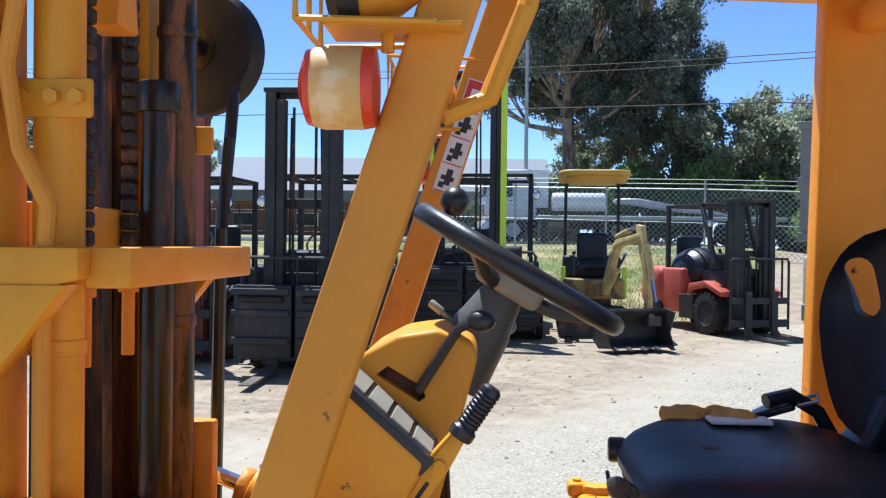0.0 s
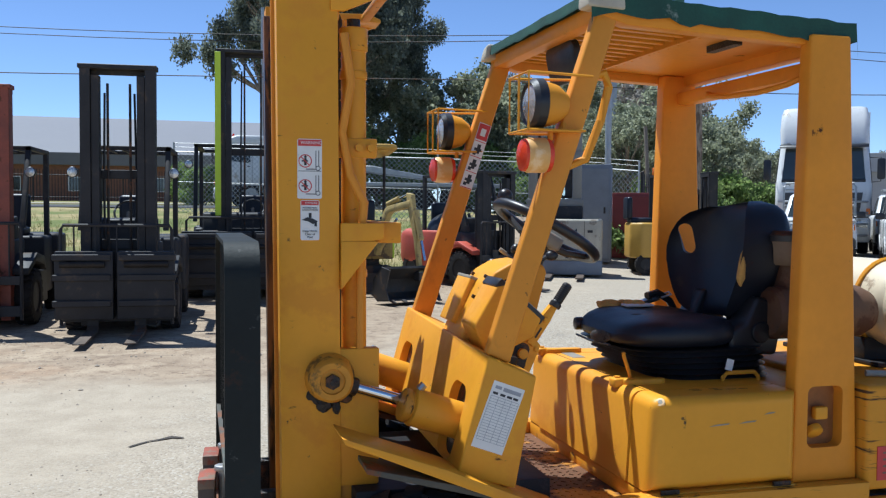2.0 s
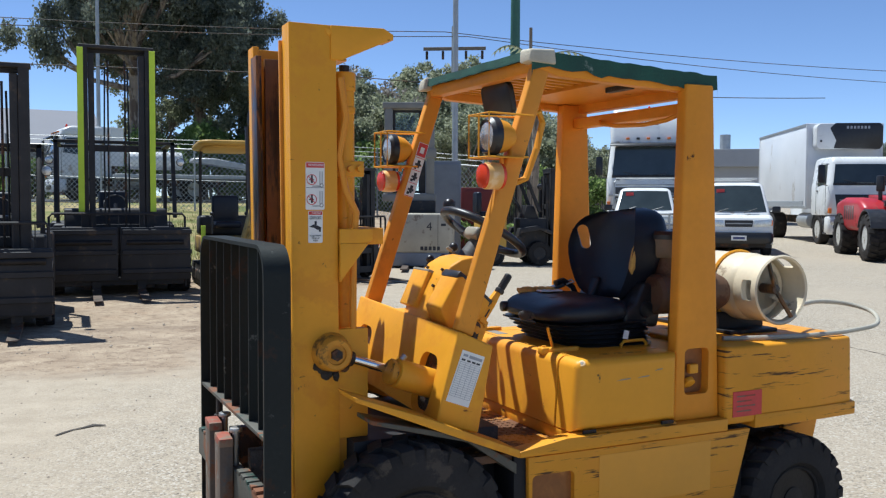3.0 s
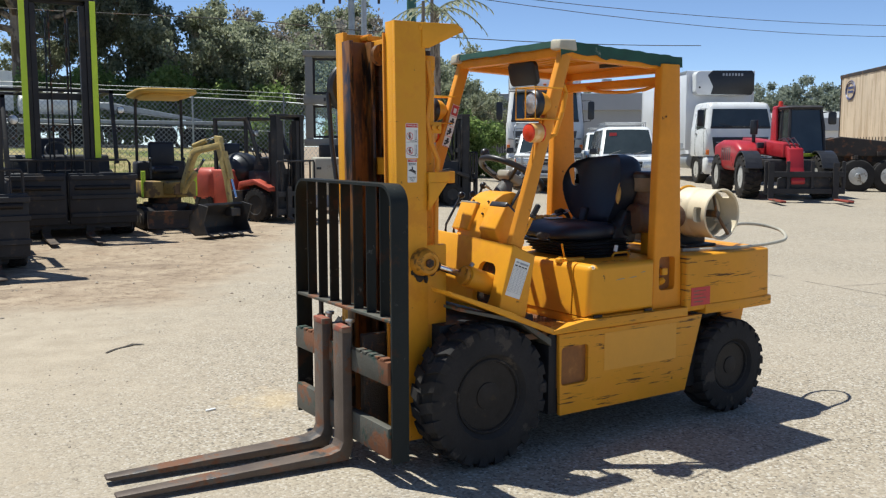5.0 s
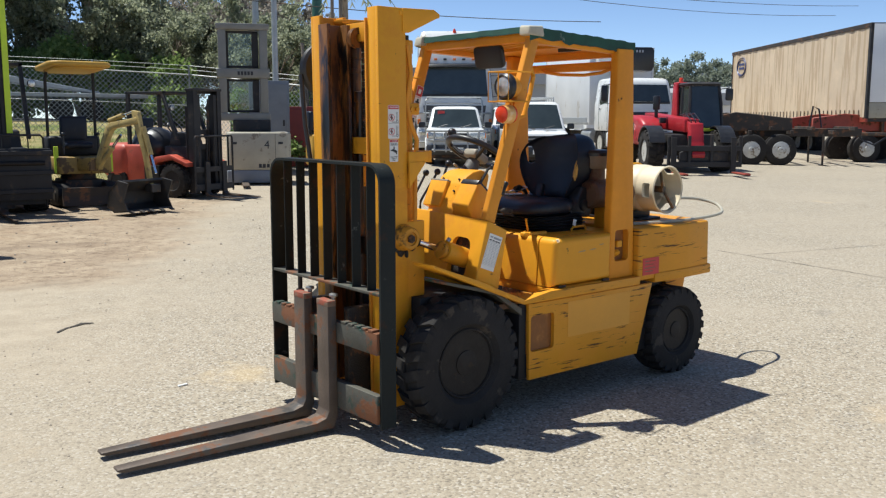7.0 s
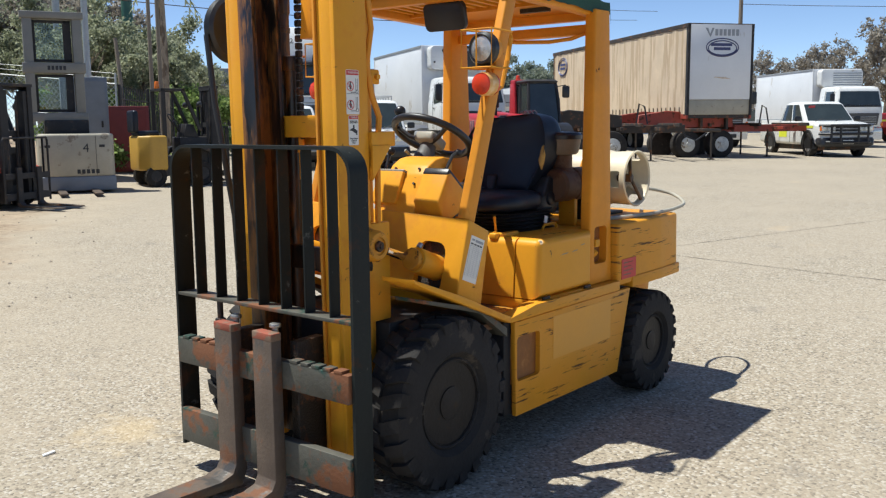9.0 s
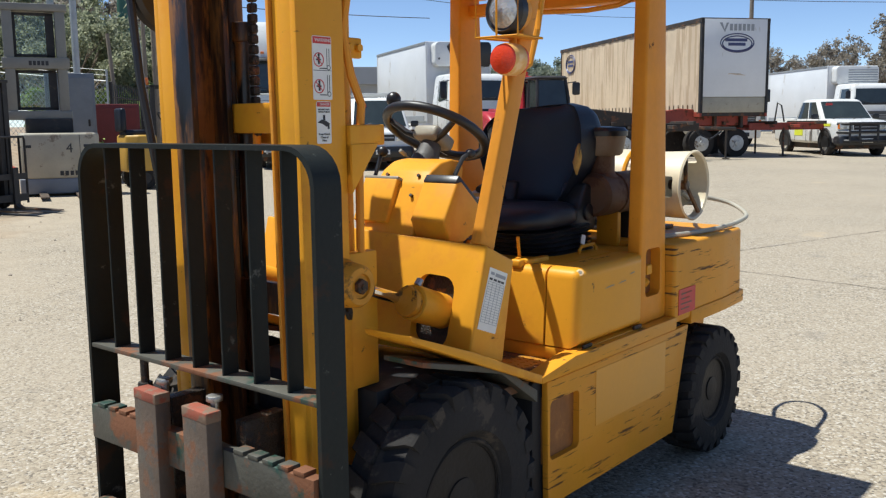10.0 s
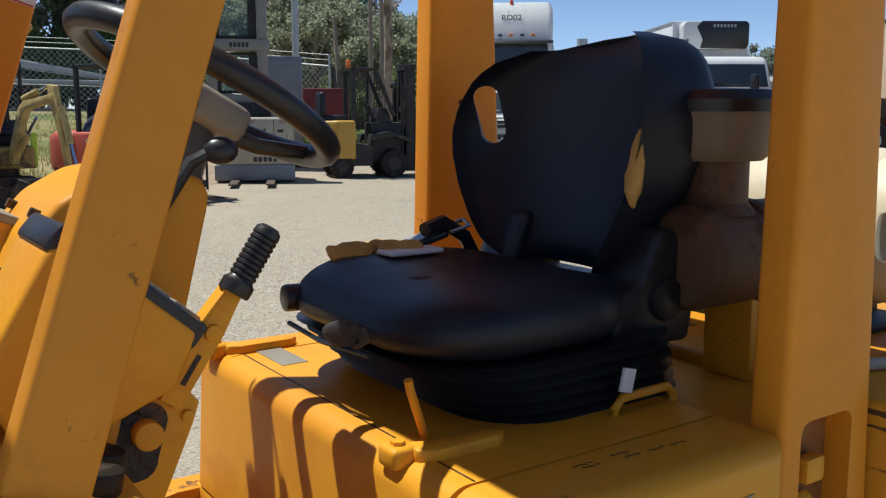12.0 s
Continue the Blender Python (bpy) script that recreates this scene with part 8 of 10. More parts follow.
def light_vehicle(at, label, hull, house, w, wheels, wheel_r=0.34, name="utility_vehicle", windows=((0.06, 0.48), (0.52, 0.94)), tub=None, tray=None, stripe=False, rack=False, bar_=False, sticker_=True, nose="plastic", category="car"):
    """A road vehicle: hull is rows of (y, half width, low, high) from the nose; house is (belt y0, belt y1, roof y0, roof y1, belt z, roof z)."""
    c = thing(name, at, label, category)
    h = w / 2
    s = Shape()
    loft(s, [[(u, y, (lo + hi) / 2 + v) for u, v in rounded(2 * hw, hi - lo, min(0.10, (hi - lo) * 0.3), 4)] for y, hw, lo, hi in hull])
    body = lp("body", s, "white", c, "white painted body")
    yb0, yb1, yr0, yr1, zb, zr = house
    hb, hr = h - 0.05, h - 0.20
    s = Shape()
    loft(s, [ring_at(zb - 0.05, hb, yb0 - 0.04, yb1, 0.10), ring_at(zb, hb, yb0, yb1, 0.10), ring_at(zr - 0.08, hr + 0.02, yr0 - 0.06, yr1 + 0.03, 0.12), ring_at(zr - 0.02, hr - 0.05, yr0 + 0.03, yr1 - 0.03, 0.14), ring_at(zr, hr - 0.16, yr0 + 0.18, yr1 - 0.15, 0.12)])
    shell = lp("cab_shell", s, "white", body)
    zt = zr - 0.10

    def side_x(z):
        return hb + (hr + 0.02 - hb) * (z - zb) / (zr - 0.08 - zb)

    def front_y(z):
        return yb0 + (yr0 - 0.06 - yb0) * (z - zb) / (zr - 0.08 - zb)

    def rear_y(z):
        return yb1 + (yr1 + 0.03 - yb1) * (z - zb) / (zr - 0.08 - zb)

    za = zb + 0.04
    glass("windscreen", pane_on(Shape(), ((-side_x(za) + 0.09, front_y(za), za), (side_x(za) - 0.09, front_y(za), za), (side_x(zt) - 0.08, front_y(zt), zt), (-side_x(zt) + 0.08, front_y(zt), zt)), 0.03), shell)
    if sticker_:
        s = Shape()
        zm = zb + (zr - zb) * 0.72
        s.box(-h * 0.60, -h * 0.36, front_y(zm) - 0.055, front_y(zm) - 0.04, zm - 0.05, zm + 0.05, 0.0, 1)
        lp("windscreen_label", s, "red_label", shell, "red sale label")
    for sd in (-1, 1):
        for u0, u1 in windows:
            lo0, lo1 = [front_y(za) + 0.10 + (rear_y(za) - front_y(za) - 0.16) * u for u in (u0, u1)]
            hi0, hi1 = [front_y(zt) + 0.12 + (rear_y(zt) - front_y(zt) - 0.18) * u for u in (u0, u1)]
            q = ((sd * side_x(za), lo0, za), (sd * side_x(za), lo1, za), (sd * side_x(zt), hi1, zt), (sd * side_x(zt), hi0, zt))
            glass("side_window", pane_on(Shape(), q if sd > 0 else (q[1], q[0], q[3], q[2]), 0.010), shell)
            s = Shape()
            s.tube([(sd * (h + 0.003), lo1 + 0.04, 0.45), (sd * (h + 0.003), lo1 + 0.04, zb - 0.08), (sd * (side_x(zt) + 0.004), hi1 + 0.04, zt)], 0.006, 5)
            lp("door_gap", s, "plastic", body)
        for wy in wheels:
            # Black half-disc proud of the body stands in for the shaded arch cavity.
            s = Shape()
            arch = [(wy + math.cos(a) * (wheel_r + 0.07), wheel_r + math.sin(a) * (wheel_r + 0.07)) for a in [math.pi * i / 14 for i in range(15)]]
            s.prism(arch + [(wy - wheel_r - 0.07, wheel_r * 0.7), (wy + wheel_r + 0.07, wheel_r * 0.7)], sd * (h - 0.25), sd * (h + 0.006), "x", 0)
            lp("wheel_well", s, "plastic", body)
            road_wheel(c, sd * (h - 0.10), wy, wheel_r, 0.23)
            s = Shape()
            s.tube([(sd * h, y, z) for y, z in arch], 0.028, 6)
            lp("wheel_arch", s, "white" if not stripe else "plastic", body)
        fy = hull[0][0]
        zh = hull[1][3]
        s = Shape()
        s.prism([(sd * (h - 0.50), zh - 0.22), (sd * (h - 0.06), zh - 0.20), (sd * (h - 0.05), zh - 0.03), (sd * (h - 0.48), zh - 0.05)], fy - 0.01, fy + 0.16, "y", 0.015, 2)
        hl = lp("headlamp", s, "lampglass", c)
        s = Shape()
        s.box(sd * (h - 0.10), sd * (h - 0.03), fy + 0.01, fy + 0.12, zh - 0.19, zh - 0.05, 0.01, 1)
        lp("indicator", s, "amberlens", hl)
        s = Shape()
        s.prism([(u + sd * (h + 0.12), v + zb + 0.10) for u, v in rounded(0.20, 0.16, 0.04)], yb0 + 0.20, yb0 + 0.28, "y", 0.02, 2)
        s.tube([(sd * (h - 0.06), yb0 + 0.28, zb + 0.03), (sd * (h + 0.06), yb0 + 0.24, zb + 0.06)], 0.02, 6)
        lp("mirror", s, "plastic", c)
        s = Shape()
        s.tube([(sd * 0.35 - 0.2, yb0 - 0.02, zb + 0.02), (sd * 0.35 + 0.12, front_y(za) - 0.03, zb + 0.12)], 0.010, 5)
        lp("wiper", s, "plastic", shell)
    fy = hull[0][0]
    zh = hull[1][3]
    s = Shape()
    loft(s, [ring_at(0.34, h - 0.06, fy - 0.06, fy + 0.40, 0.12), ring_at(0.40, h, fy - 0.10, fy + 0.42, 0.16), ring_at(0.56, h, fy - 0.10, fy + 0.42, 0.16), ring_at(0.62, h - 0.04, fy - 0.06, fy + 0.40, 0.12)])
    lp("bumper", s, nose, c)
    s = Shape()
    s.prism([(-h + 0.52, zh - 0.22), (h - 0.52, zh - 0.22), (h - 0.50, zh - 0.05), (-h + 0.50, zh - 0.05)], fy - 0.02, fy + 0.12, "y", 0.01, 1)
    g = lp("grille", s, "plastic", c)
    s = Shape()
    s.box(-h + 0.53, h - 0.53, fy - 0.028, fy - 0.012, zh - 0.15, zh - 0.12, 0.004, 1)
    lp("grille_bar", s, "galv", g)
    plate_bar(c, 0.0, fy - 0.10, 0.42)
    s = Shape()
    s.box(-h + 0.15, h - 0.15, fy + 0.3, hull[-1][0] - 0.3, 0.22, 0.5, 0.02, 1)
    lp("underbody", s, "chassis", c)
    if stripe:
        for sd in (-1, 1):
            s = Shape()
            s.box(sd * (h + 0.001), sd * (h + 0.006), fy + 0.55, hull[-1][0] - 0.1, zb - 0.20, zb - 0.12, 0, 1)
            st = lp("reflective_stripe", s, "hivis", body, "yellow reflective stripe")
            s = Shape()
            s.box(sd * (h + 0.002), sd * (h + 0.010), yb0 + 1.35, yb0 + 2.0, 0.62, zb - 0.05, 0, 1)
            lp("door_panel", s, "hivis", st, "yellow door panel")
    if tub:
        s = Shape()
        ya, yb = tub
        for x0, x1, y0, y1 in ((-h + 0.02, -h + 0.10, ya, yb), (h - 0.10, h - 0.02, ya, yb), (-h + 0.02, h - 0.02, yb - 0.08, yb)):
            s.box(x0, x1, y0, y1, 0.55, zb + 0.06, 0.02, 2)
        lp("tub", s, "white", body)
    if rack:
        s = Shape()
        zt2 = zr + 0.12
        ya, yb = rack
        for sd in (-1, 1):
            s.tube([(sd * hr * 0.9, ya, zt2), (sd * hr * 0.9, yb, zt2)], 0.02, 6)
        for i in range(6):
            yy = ya + (yb - ya) * i / 5
            s.tube([(-hr * 0.9, yy, zt2), (hr * 0.9, yy, zt2)], 0.018, 6)
            for sd in (-1, 1):
                s.tube([(sd * hr * 0.9, yy, zt2 - 0.16), (sd * hr * 0.9, yy, zt2)], 0.014, 6)
        lp("roof_rack", s, "galv", c)
    if bar_:
        s = Shape()
        r = 0.03 if bar_ != "plastic" else 0.045
        for z in (0.48, 0.74, 1.0):
            s.tube([(-h + 0.02, fy + 0.12, z), (-h * 0.72, fy - 0.18, z), (h * 0.72, fy - 0.18, z), (h - 0.02, fy + 0.12, z)], r, 8)
        for x in (-0.62, -0.3, 0.3, 0.62):
            s.tube([(x, fy - 0.18, 0.42), (x, fy - 0.18, 1.01)], r * 0.85, 8)
        lp("bull_bar", s, bar_, c)
    if tray:
        ya, yb, hi = tray
        s = Shape()
        for sd in (-1, 1):
            s.tube([(sd * (h + 0.02), ya, 0.95), (sd * (h + 0.02), ya, hi - 0.10), (sd * (h - 0.06), ya, hi), (sd * (h - 0.06), yb, hi), (sd * (h + 0.02), yb, hi - 0.1), (sd * (h + 0.02), yb, 0.95)], 0.028, 6)
            s.tube([(sd * (h + 0.02), ya, 1.35), (sd * (h + 0.02), yb, 1.35)], 0.022, 6)
        for z in (hi, hi - 0.18, 1.4):
            s.tube([(-h + 0.02, ya, z), (h - 0.02, ya, z)], 0.024, 6)
        s.tube([(-h + 0.05, yb, hi), (h - 0.05, yb, hi)], 0.025, 6)
        lp("ladder_rack", s, "galv", c)
        s = Shape()
        s.box(-h - 0.02, h + 0.02, ya - 0.02, yb + 0.05, 0.86, 0.95, 0.01, 1)
        lp("tray", s, "galv", c)
    return c


OLD_UTE = [(0.0, 0.76, 0.50, 0.92), (0.06, 0.84, 0.40, 0.99), (0.9, 0.85, 0.36, 1.06), (1.5, 0.85, 0.36, 1.09), (2.5, 0.85, 0.36, 1.08), (2.62, 0.82, 0.4, 0.98)]
UTE_HOUSE = (1.12, 2.52, 1.62, 2.40, 1.06, 1.70)
DUAL = [(0.0, 0.74, 0.50, 0.94), (0.08, 0.87, 0.42, 1.03), (0.5, 0.92, 0.40, 1.08), (1.25, 0.925, 0.38, 1.14), (2.4, 0.925, 0.38, 1.14), (4.9, 0.925, 0.42, 1.12), (5.0, 0.88, 0.50, 1.05)]
DUAL_HOUSE = (1.22, 3.35, 1.95, 3.10, 1.12, 1.78)
VAN = [(0.0, 0.76, 0.46, 0.90), (0.05, 0.83, 0.40, 0.98), (0.30, 0.845, 0.36, 1.06), (0.9, 0.845, 0.36, 1.14), (4.35, 0.845, 0.38, 1.14), (4.45, 0.80, 0.45, 1.05)]
VAN_HOUSE = (0.34, 4.40, 0.95, 4.25, 1.10, 1.90)
light_vehicle(stand(14.0, 16.5, ROW), "white delivery van with a red sale label on its windscreen", VAN, VAN_HOUSE, 1.69, (0.75, 3.2), 0.31, "van", ((0.03, 0.24), (0.27, 0.60), (0.63, 0.97)), rack=(1.5, 4.0), nose="plastic", category="van")
light_vehicle(stand(12.0, 17.7, ROW), "white tray-back utility with a steel ladder rack and red sale label", OLD_UTE, UTE_HOUSE, 1.70, (0.85, 3.9), 0.36, windows=((0.05, 0.92),), tray=(2.7, 4.9, 1.98), bar_="galv")
light_vehicle(stand(17.0, 20.8, ROW), "white utility with a roof rack parked behind the van", DUAL, DUAL_HOUSE, 1.80, (0.9, 4.0), 0.36, tub=(3.3, 4.95), rack=(2.0, 3.1), sticker_=False)
big_ute = light_vehicle(stand(31.6, 10.3, ROW - 7), "white four-wheel-drive utility with yellow reflective stripes and a bull bar", DUAL, DUAL_HOUSE, 1.85, (0.9, 4.0), 0.39, tub=(3.3, 4.95), stripe=True, bar_="plastic")
big_ute.scale = (1.13, 1.0, 1.16)


# ---- curtain-sided trailer ----
def curtain_trailer(at):
    t = thing("semi_trailer", at, "long curtain-sided semi trailer with beige sides and a white front wall", "trailer")
    w, L, z0, z1 = 1.25, 14.0, 1.50, 4.66
    s = Shape()
    s.box(-w, w, 0.0, 0.10, z0 + 0.55, z1, 0.02, 2)
    front = lp("front_wall", s, "panelwhite", t, "white front wall with printed logos")
    s = Shape()
    s.box(-w, w, 0.02, 0.12, z0 + 0.02, z0 + 0.54, 0.02, 2)
    lp("lower_front", s, "beige", t)
    for sd in (-1, 1):
        s = Shape()
        n = 70
        lo, hi = [], []
        for i in range(n + 1):
            y = 0.14 + (L - 0.3) * i / n
            x = sd * (w + 0.012 * math.sin(i * 1.7) + 0.006 * math.sin(i * 5.1))
            lo.append(s.bm.verts.new((x, y, z0 + 0.05))), hi.append(s.bm.verts.new((x, y, z1 - 0.12)))
        lo2 = [s.bm.verts.new((v.co.x - sd * 0.02, v.co.y, v.co.z)) for v in lo]
        hi2 = [s.bm.verts.new((v.co.x - sd * 0.02, v.co.y, v.co.z)) for v in hi]
        for a, b in ((lo, hi), (hi, hi2), (hi2, lo2), (lo2, lo)):
            for i in range(n):
                s.bm.faces.new((a[i], a[i + 1], b[i + 1], b[i]))
        bmesh.ops.recalc_face_normals(s.bm, faces=s.bm.faces[:])
        cu = lp("side_curtain", s, "curtain", t, "stained beige side curtain")
        s = Shape()
        s.box(sd * (w + 0.03), sd * (w - 0.06), -0.01, L, z1 - 0.13, z1 + 0.02, 0.01, 1)
        lp("top_rail", s, "chassis", t)
        s = Shape()
        s.box(sd * (w + 0.02), sd * (w - 0.08), -0.015, 0.13, z0, z1, 0.01, 1)
        lp("corner_post", s, "darksteel", t)
        s = Shape()
        s.box(sd * (w + 0.02), sd * (w - 0.06), 0.0, L, z0 - 0.12, z0 + 0.04, 0.01, 1)
        lp("side_rail", s, "oldred", t)
        for i in range(38):
            s = Shape()
            y = 0.5 + i * 0.35
            s.box(sd * (w + 0.035), sd * (w + 0.015), y, y + 0.04, z0 - 0.08, z0 + 0.30, 0.004, 1)
            lp("curtain_buckle", s, "chassis", cu)
    s = Shape()
    s.box(-w, w, 0.0, L, z1 - 0.02, z1 + 0.02, 0.01, 1)
    s.box(-w, w, L - 0.08, L, z0, z1, 0.01, 1)
    lp("roof_and_rear", s, "chassis", t)
    s = Shape()
    s.box(-w + 0.02, w - 0.02, 0.05, L, z0 - 0.10, z0 + 0.02, 0.01, 1)
    for sd in (-1, 1):
        s.box(sd * 0.45, sd * 0.55, 0.3, L - 0.3, z0 - 0.50, z0 - 0.08, 0.01, 1)
    lp("deck", s, "chassis", t)
    for y in (9.2, 10.5, 11.8):
        for sd in (-1, 1):
            road_wheel(t, sd * (w - 0.28), y, 0.50, 0.50)
    for sd in (-1, 1):
        s = Shape()
        s.box(sd * 0.8, sd * 0.92, 2.6, 2.72, 0.0, z0 - 0.1, 0.01, 1)
        s.box(sd * 0.72, sd * 1.0, 2.52, 2.80, 0.0, 0.04, 0.005, 1)
        lp("landing_leg", s, "chassis", t)
    # printed logos as plain shapes
    def ring(cx, cz, r, r2, y, mat_, parent, axis="y", x=0.0):
        s = Shape()
        n = 36
        for k in range(2):
            pts = [(cx + (r - k * r * 0.12) * math.cos(2 * math.pi * i / n) * 1.0, cz - k * 0.03 + (r2 - k * r2 * 0.16) * math.sin(2 * math.pi * i / n)) for i in range(n)]
            s.tube([((p[0], y, p[1]) if axis == "y" else (x, p[0], p[1])) for p in pts], [0.02 + 0.018 * max(0, -math.sin(2 * math.pi * i / n)) for i in range(n)], 4, closed=True)
        return lp("logo_ring", s, mat_, parent)

    ring(0.05, 3.86, 0.62, 0.30, -0.004, "navy", front)
    for x0, x1, z in ((-0.40, 0.42, 3.90), (-0.28, 0.36, 3.76)):
        s = Shape()
        s.box(x0, x1, -0.006, 0.0, z, z + 0.10, 0.0, 1)
        lp("logo_bar", s, "navy", front)
    s = Shape()
    s.prism([(-0.62, 4.52), (-0.52, 4.52), (-0.44, 4.30), (-0.36, 4.52), (-0.28, 4.52), (-0.42, 4.20)], -0.006, 0.0, "y", 0)
    for i in range(6):
        s.box(-0.24 + i * 0.16, -0.13 + i * 0.16, -0.006, 0.0, 4.26, 4.48, 0.0, 1)
    lp("brand_bar", s, "greyprint", front)
    s = Shape()
    for i in range(6):
        s.tube([(-0.25 + 0.05 * i, -0.004, 2.82 + 0.02 * math.sin(i)), (-0.02 + 0.08 * i, -0.004, 2.80 + 0.03 * math.cos(i * 2))], 0.008, 4)
    lp("rust_stain", s, "curtain", front)
    ring(12.6, 3.92, 0.62, 0.42, 0, "navy", t, "x", -w - 0.015)
    for z in (3.98, 3.80):
        s = Shape()
        s.box(-w - 0.02, -w - 0.012, 12.25, 12.95, z, z + 0.10, 0, 1)
        lp("logo_bar", s, "navy", t)
    return t


curtain_trailer(stand(27.55, 13.35, ROW))


def skeletal_trailer(at, label, L=7.5, mat_="oldred"):
    t = thing("skeletal_trailer", at, label, "trailer")
    for sd in (-1, 1):
        s = Shape()
        s.box(0.0, L, sd * 0.42, sd * 0.54, 0.92, 1.18, 0.01, 1)
        lp("main_rail", s, mat_, t)
        s = Shape()
        s.tube([(-1.4, 0.0, 0.98), (0.4, sd * 0.48, 1.02)], 0.06, 6)
        lp("drawbar", s, mat_, t)
        for y in (L * 0.52, L * 0.70):
            s = Shape()
            s.cyl((y, sd * 0.72, 0.5), (y, sd * 1.18, 0.5), 0.50, 26, bev=0.06)
            wh = lp("tyre", s, "rubber", t)
            s = Shape()
            s.cyl((y, sd * 1.17, 0.5), (y, sd * 1.20, 0.5), 0.27, 20, bev=0.01)
            s.cyl((y, sd * 1.19, 0.5), (y, sd * 1.26, 0.5), 0.10, 12, bev=0.01)
            lp("rim", s, "wheelrim", wh)
    for i in range(8):
        x = 0.3 + i * (L - 0.5) / 7
        s = Shape()
        s.box(x, x + 0.10, -1.15, 1.15, 1.0 if i % 2 else 1.12, 1.12 if i % 2 else 1.24, 0.01, 1)
        lp("cross_member", s, mat_ if i % 2 else "chassis", t)
    for x in (-1.1, L * 0.25):
        for sd in ((0,) if x < 0 else (-1, 1)):
            s = Shape()
            s.tube([(x, sd * 0.9, 0.0), (x, sd * 0.9, 1.0)], 0.035, 6)
            s.box(x - 0.1, x + 0.1, sd * 0.9 - 0.1, sd * 0.9 + 0.1, 0.0, 0.03, 0.004, 1)
            lp("prop_stand", s, "chassis", t)
    s = Shape()
    s.tube([(0.2, 0.3, 1.15), (-0.1, 0.35, 0.8), (-0.5, 0.2, 0.65), (-0.9, 0.1, 0.9)], 0.03, 6)
    s.tube([(1.0, -0.4, 1.2), (1.1, -0.45, 1.8), (1.3, -0.4, 1.9), (1.4, -0.4, 1.2)], 0.03, 6)
    lp("air_hose", s, "plastic", t)
    s = Shape()
    s.prism([(L * 0.45, 1.1), (L * 0.45, 1.5), (L * 0.8, 1.7), (L * 0.95, 1.55), (L * 0.95, 1.1)], -1.0, -0.9, "y", 0.02, 1)
    s.prism([(L * 0.45, 1.1), (L * 0.45, 1.5), (L * 0.8, 1.7), (L * 0.95, 1.55), (L * 0.95, 1.1)], 0.9, 1.0, "y", 0.02, 1)
    lp("side_bracket", s, mat_, t)
    return t


def along(x0, y0, x1, y1):
    return stand(x0, y0, math.degrees(math.atan2(y1 - y0, x1 - x0)))


skeletal_trailer(along(31.8, 12.2, 24.5, 17.2), "rusty red skeletal trailer standing on props", 7.4)
skeletal_trailer(along(25.2, 13.6, 20.8, 17.8), "dark low trailer frame with red brackets", 5.0, "chassis")


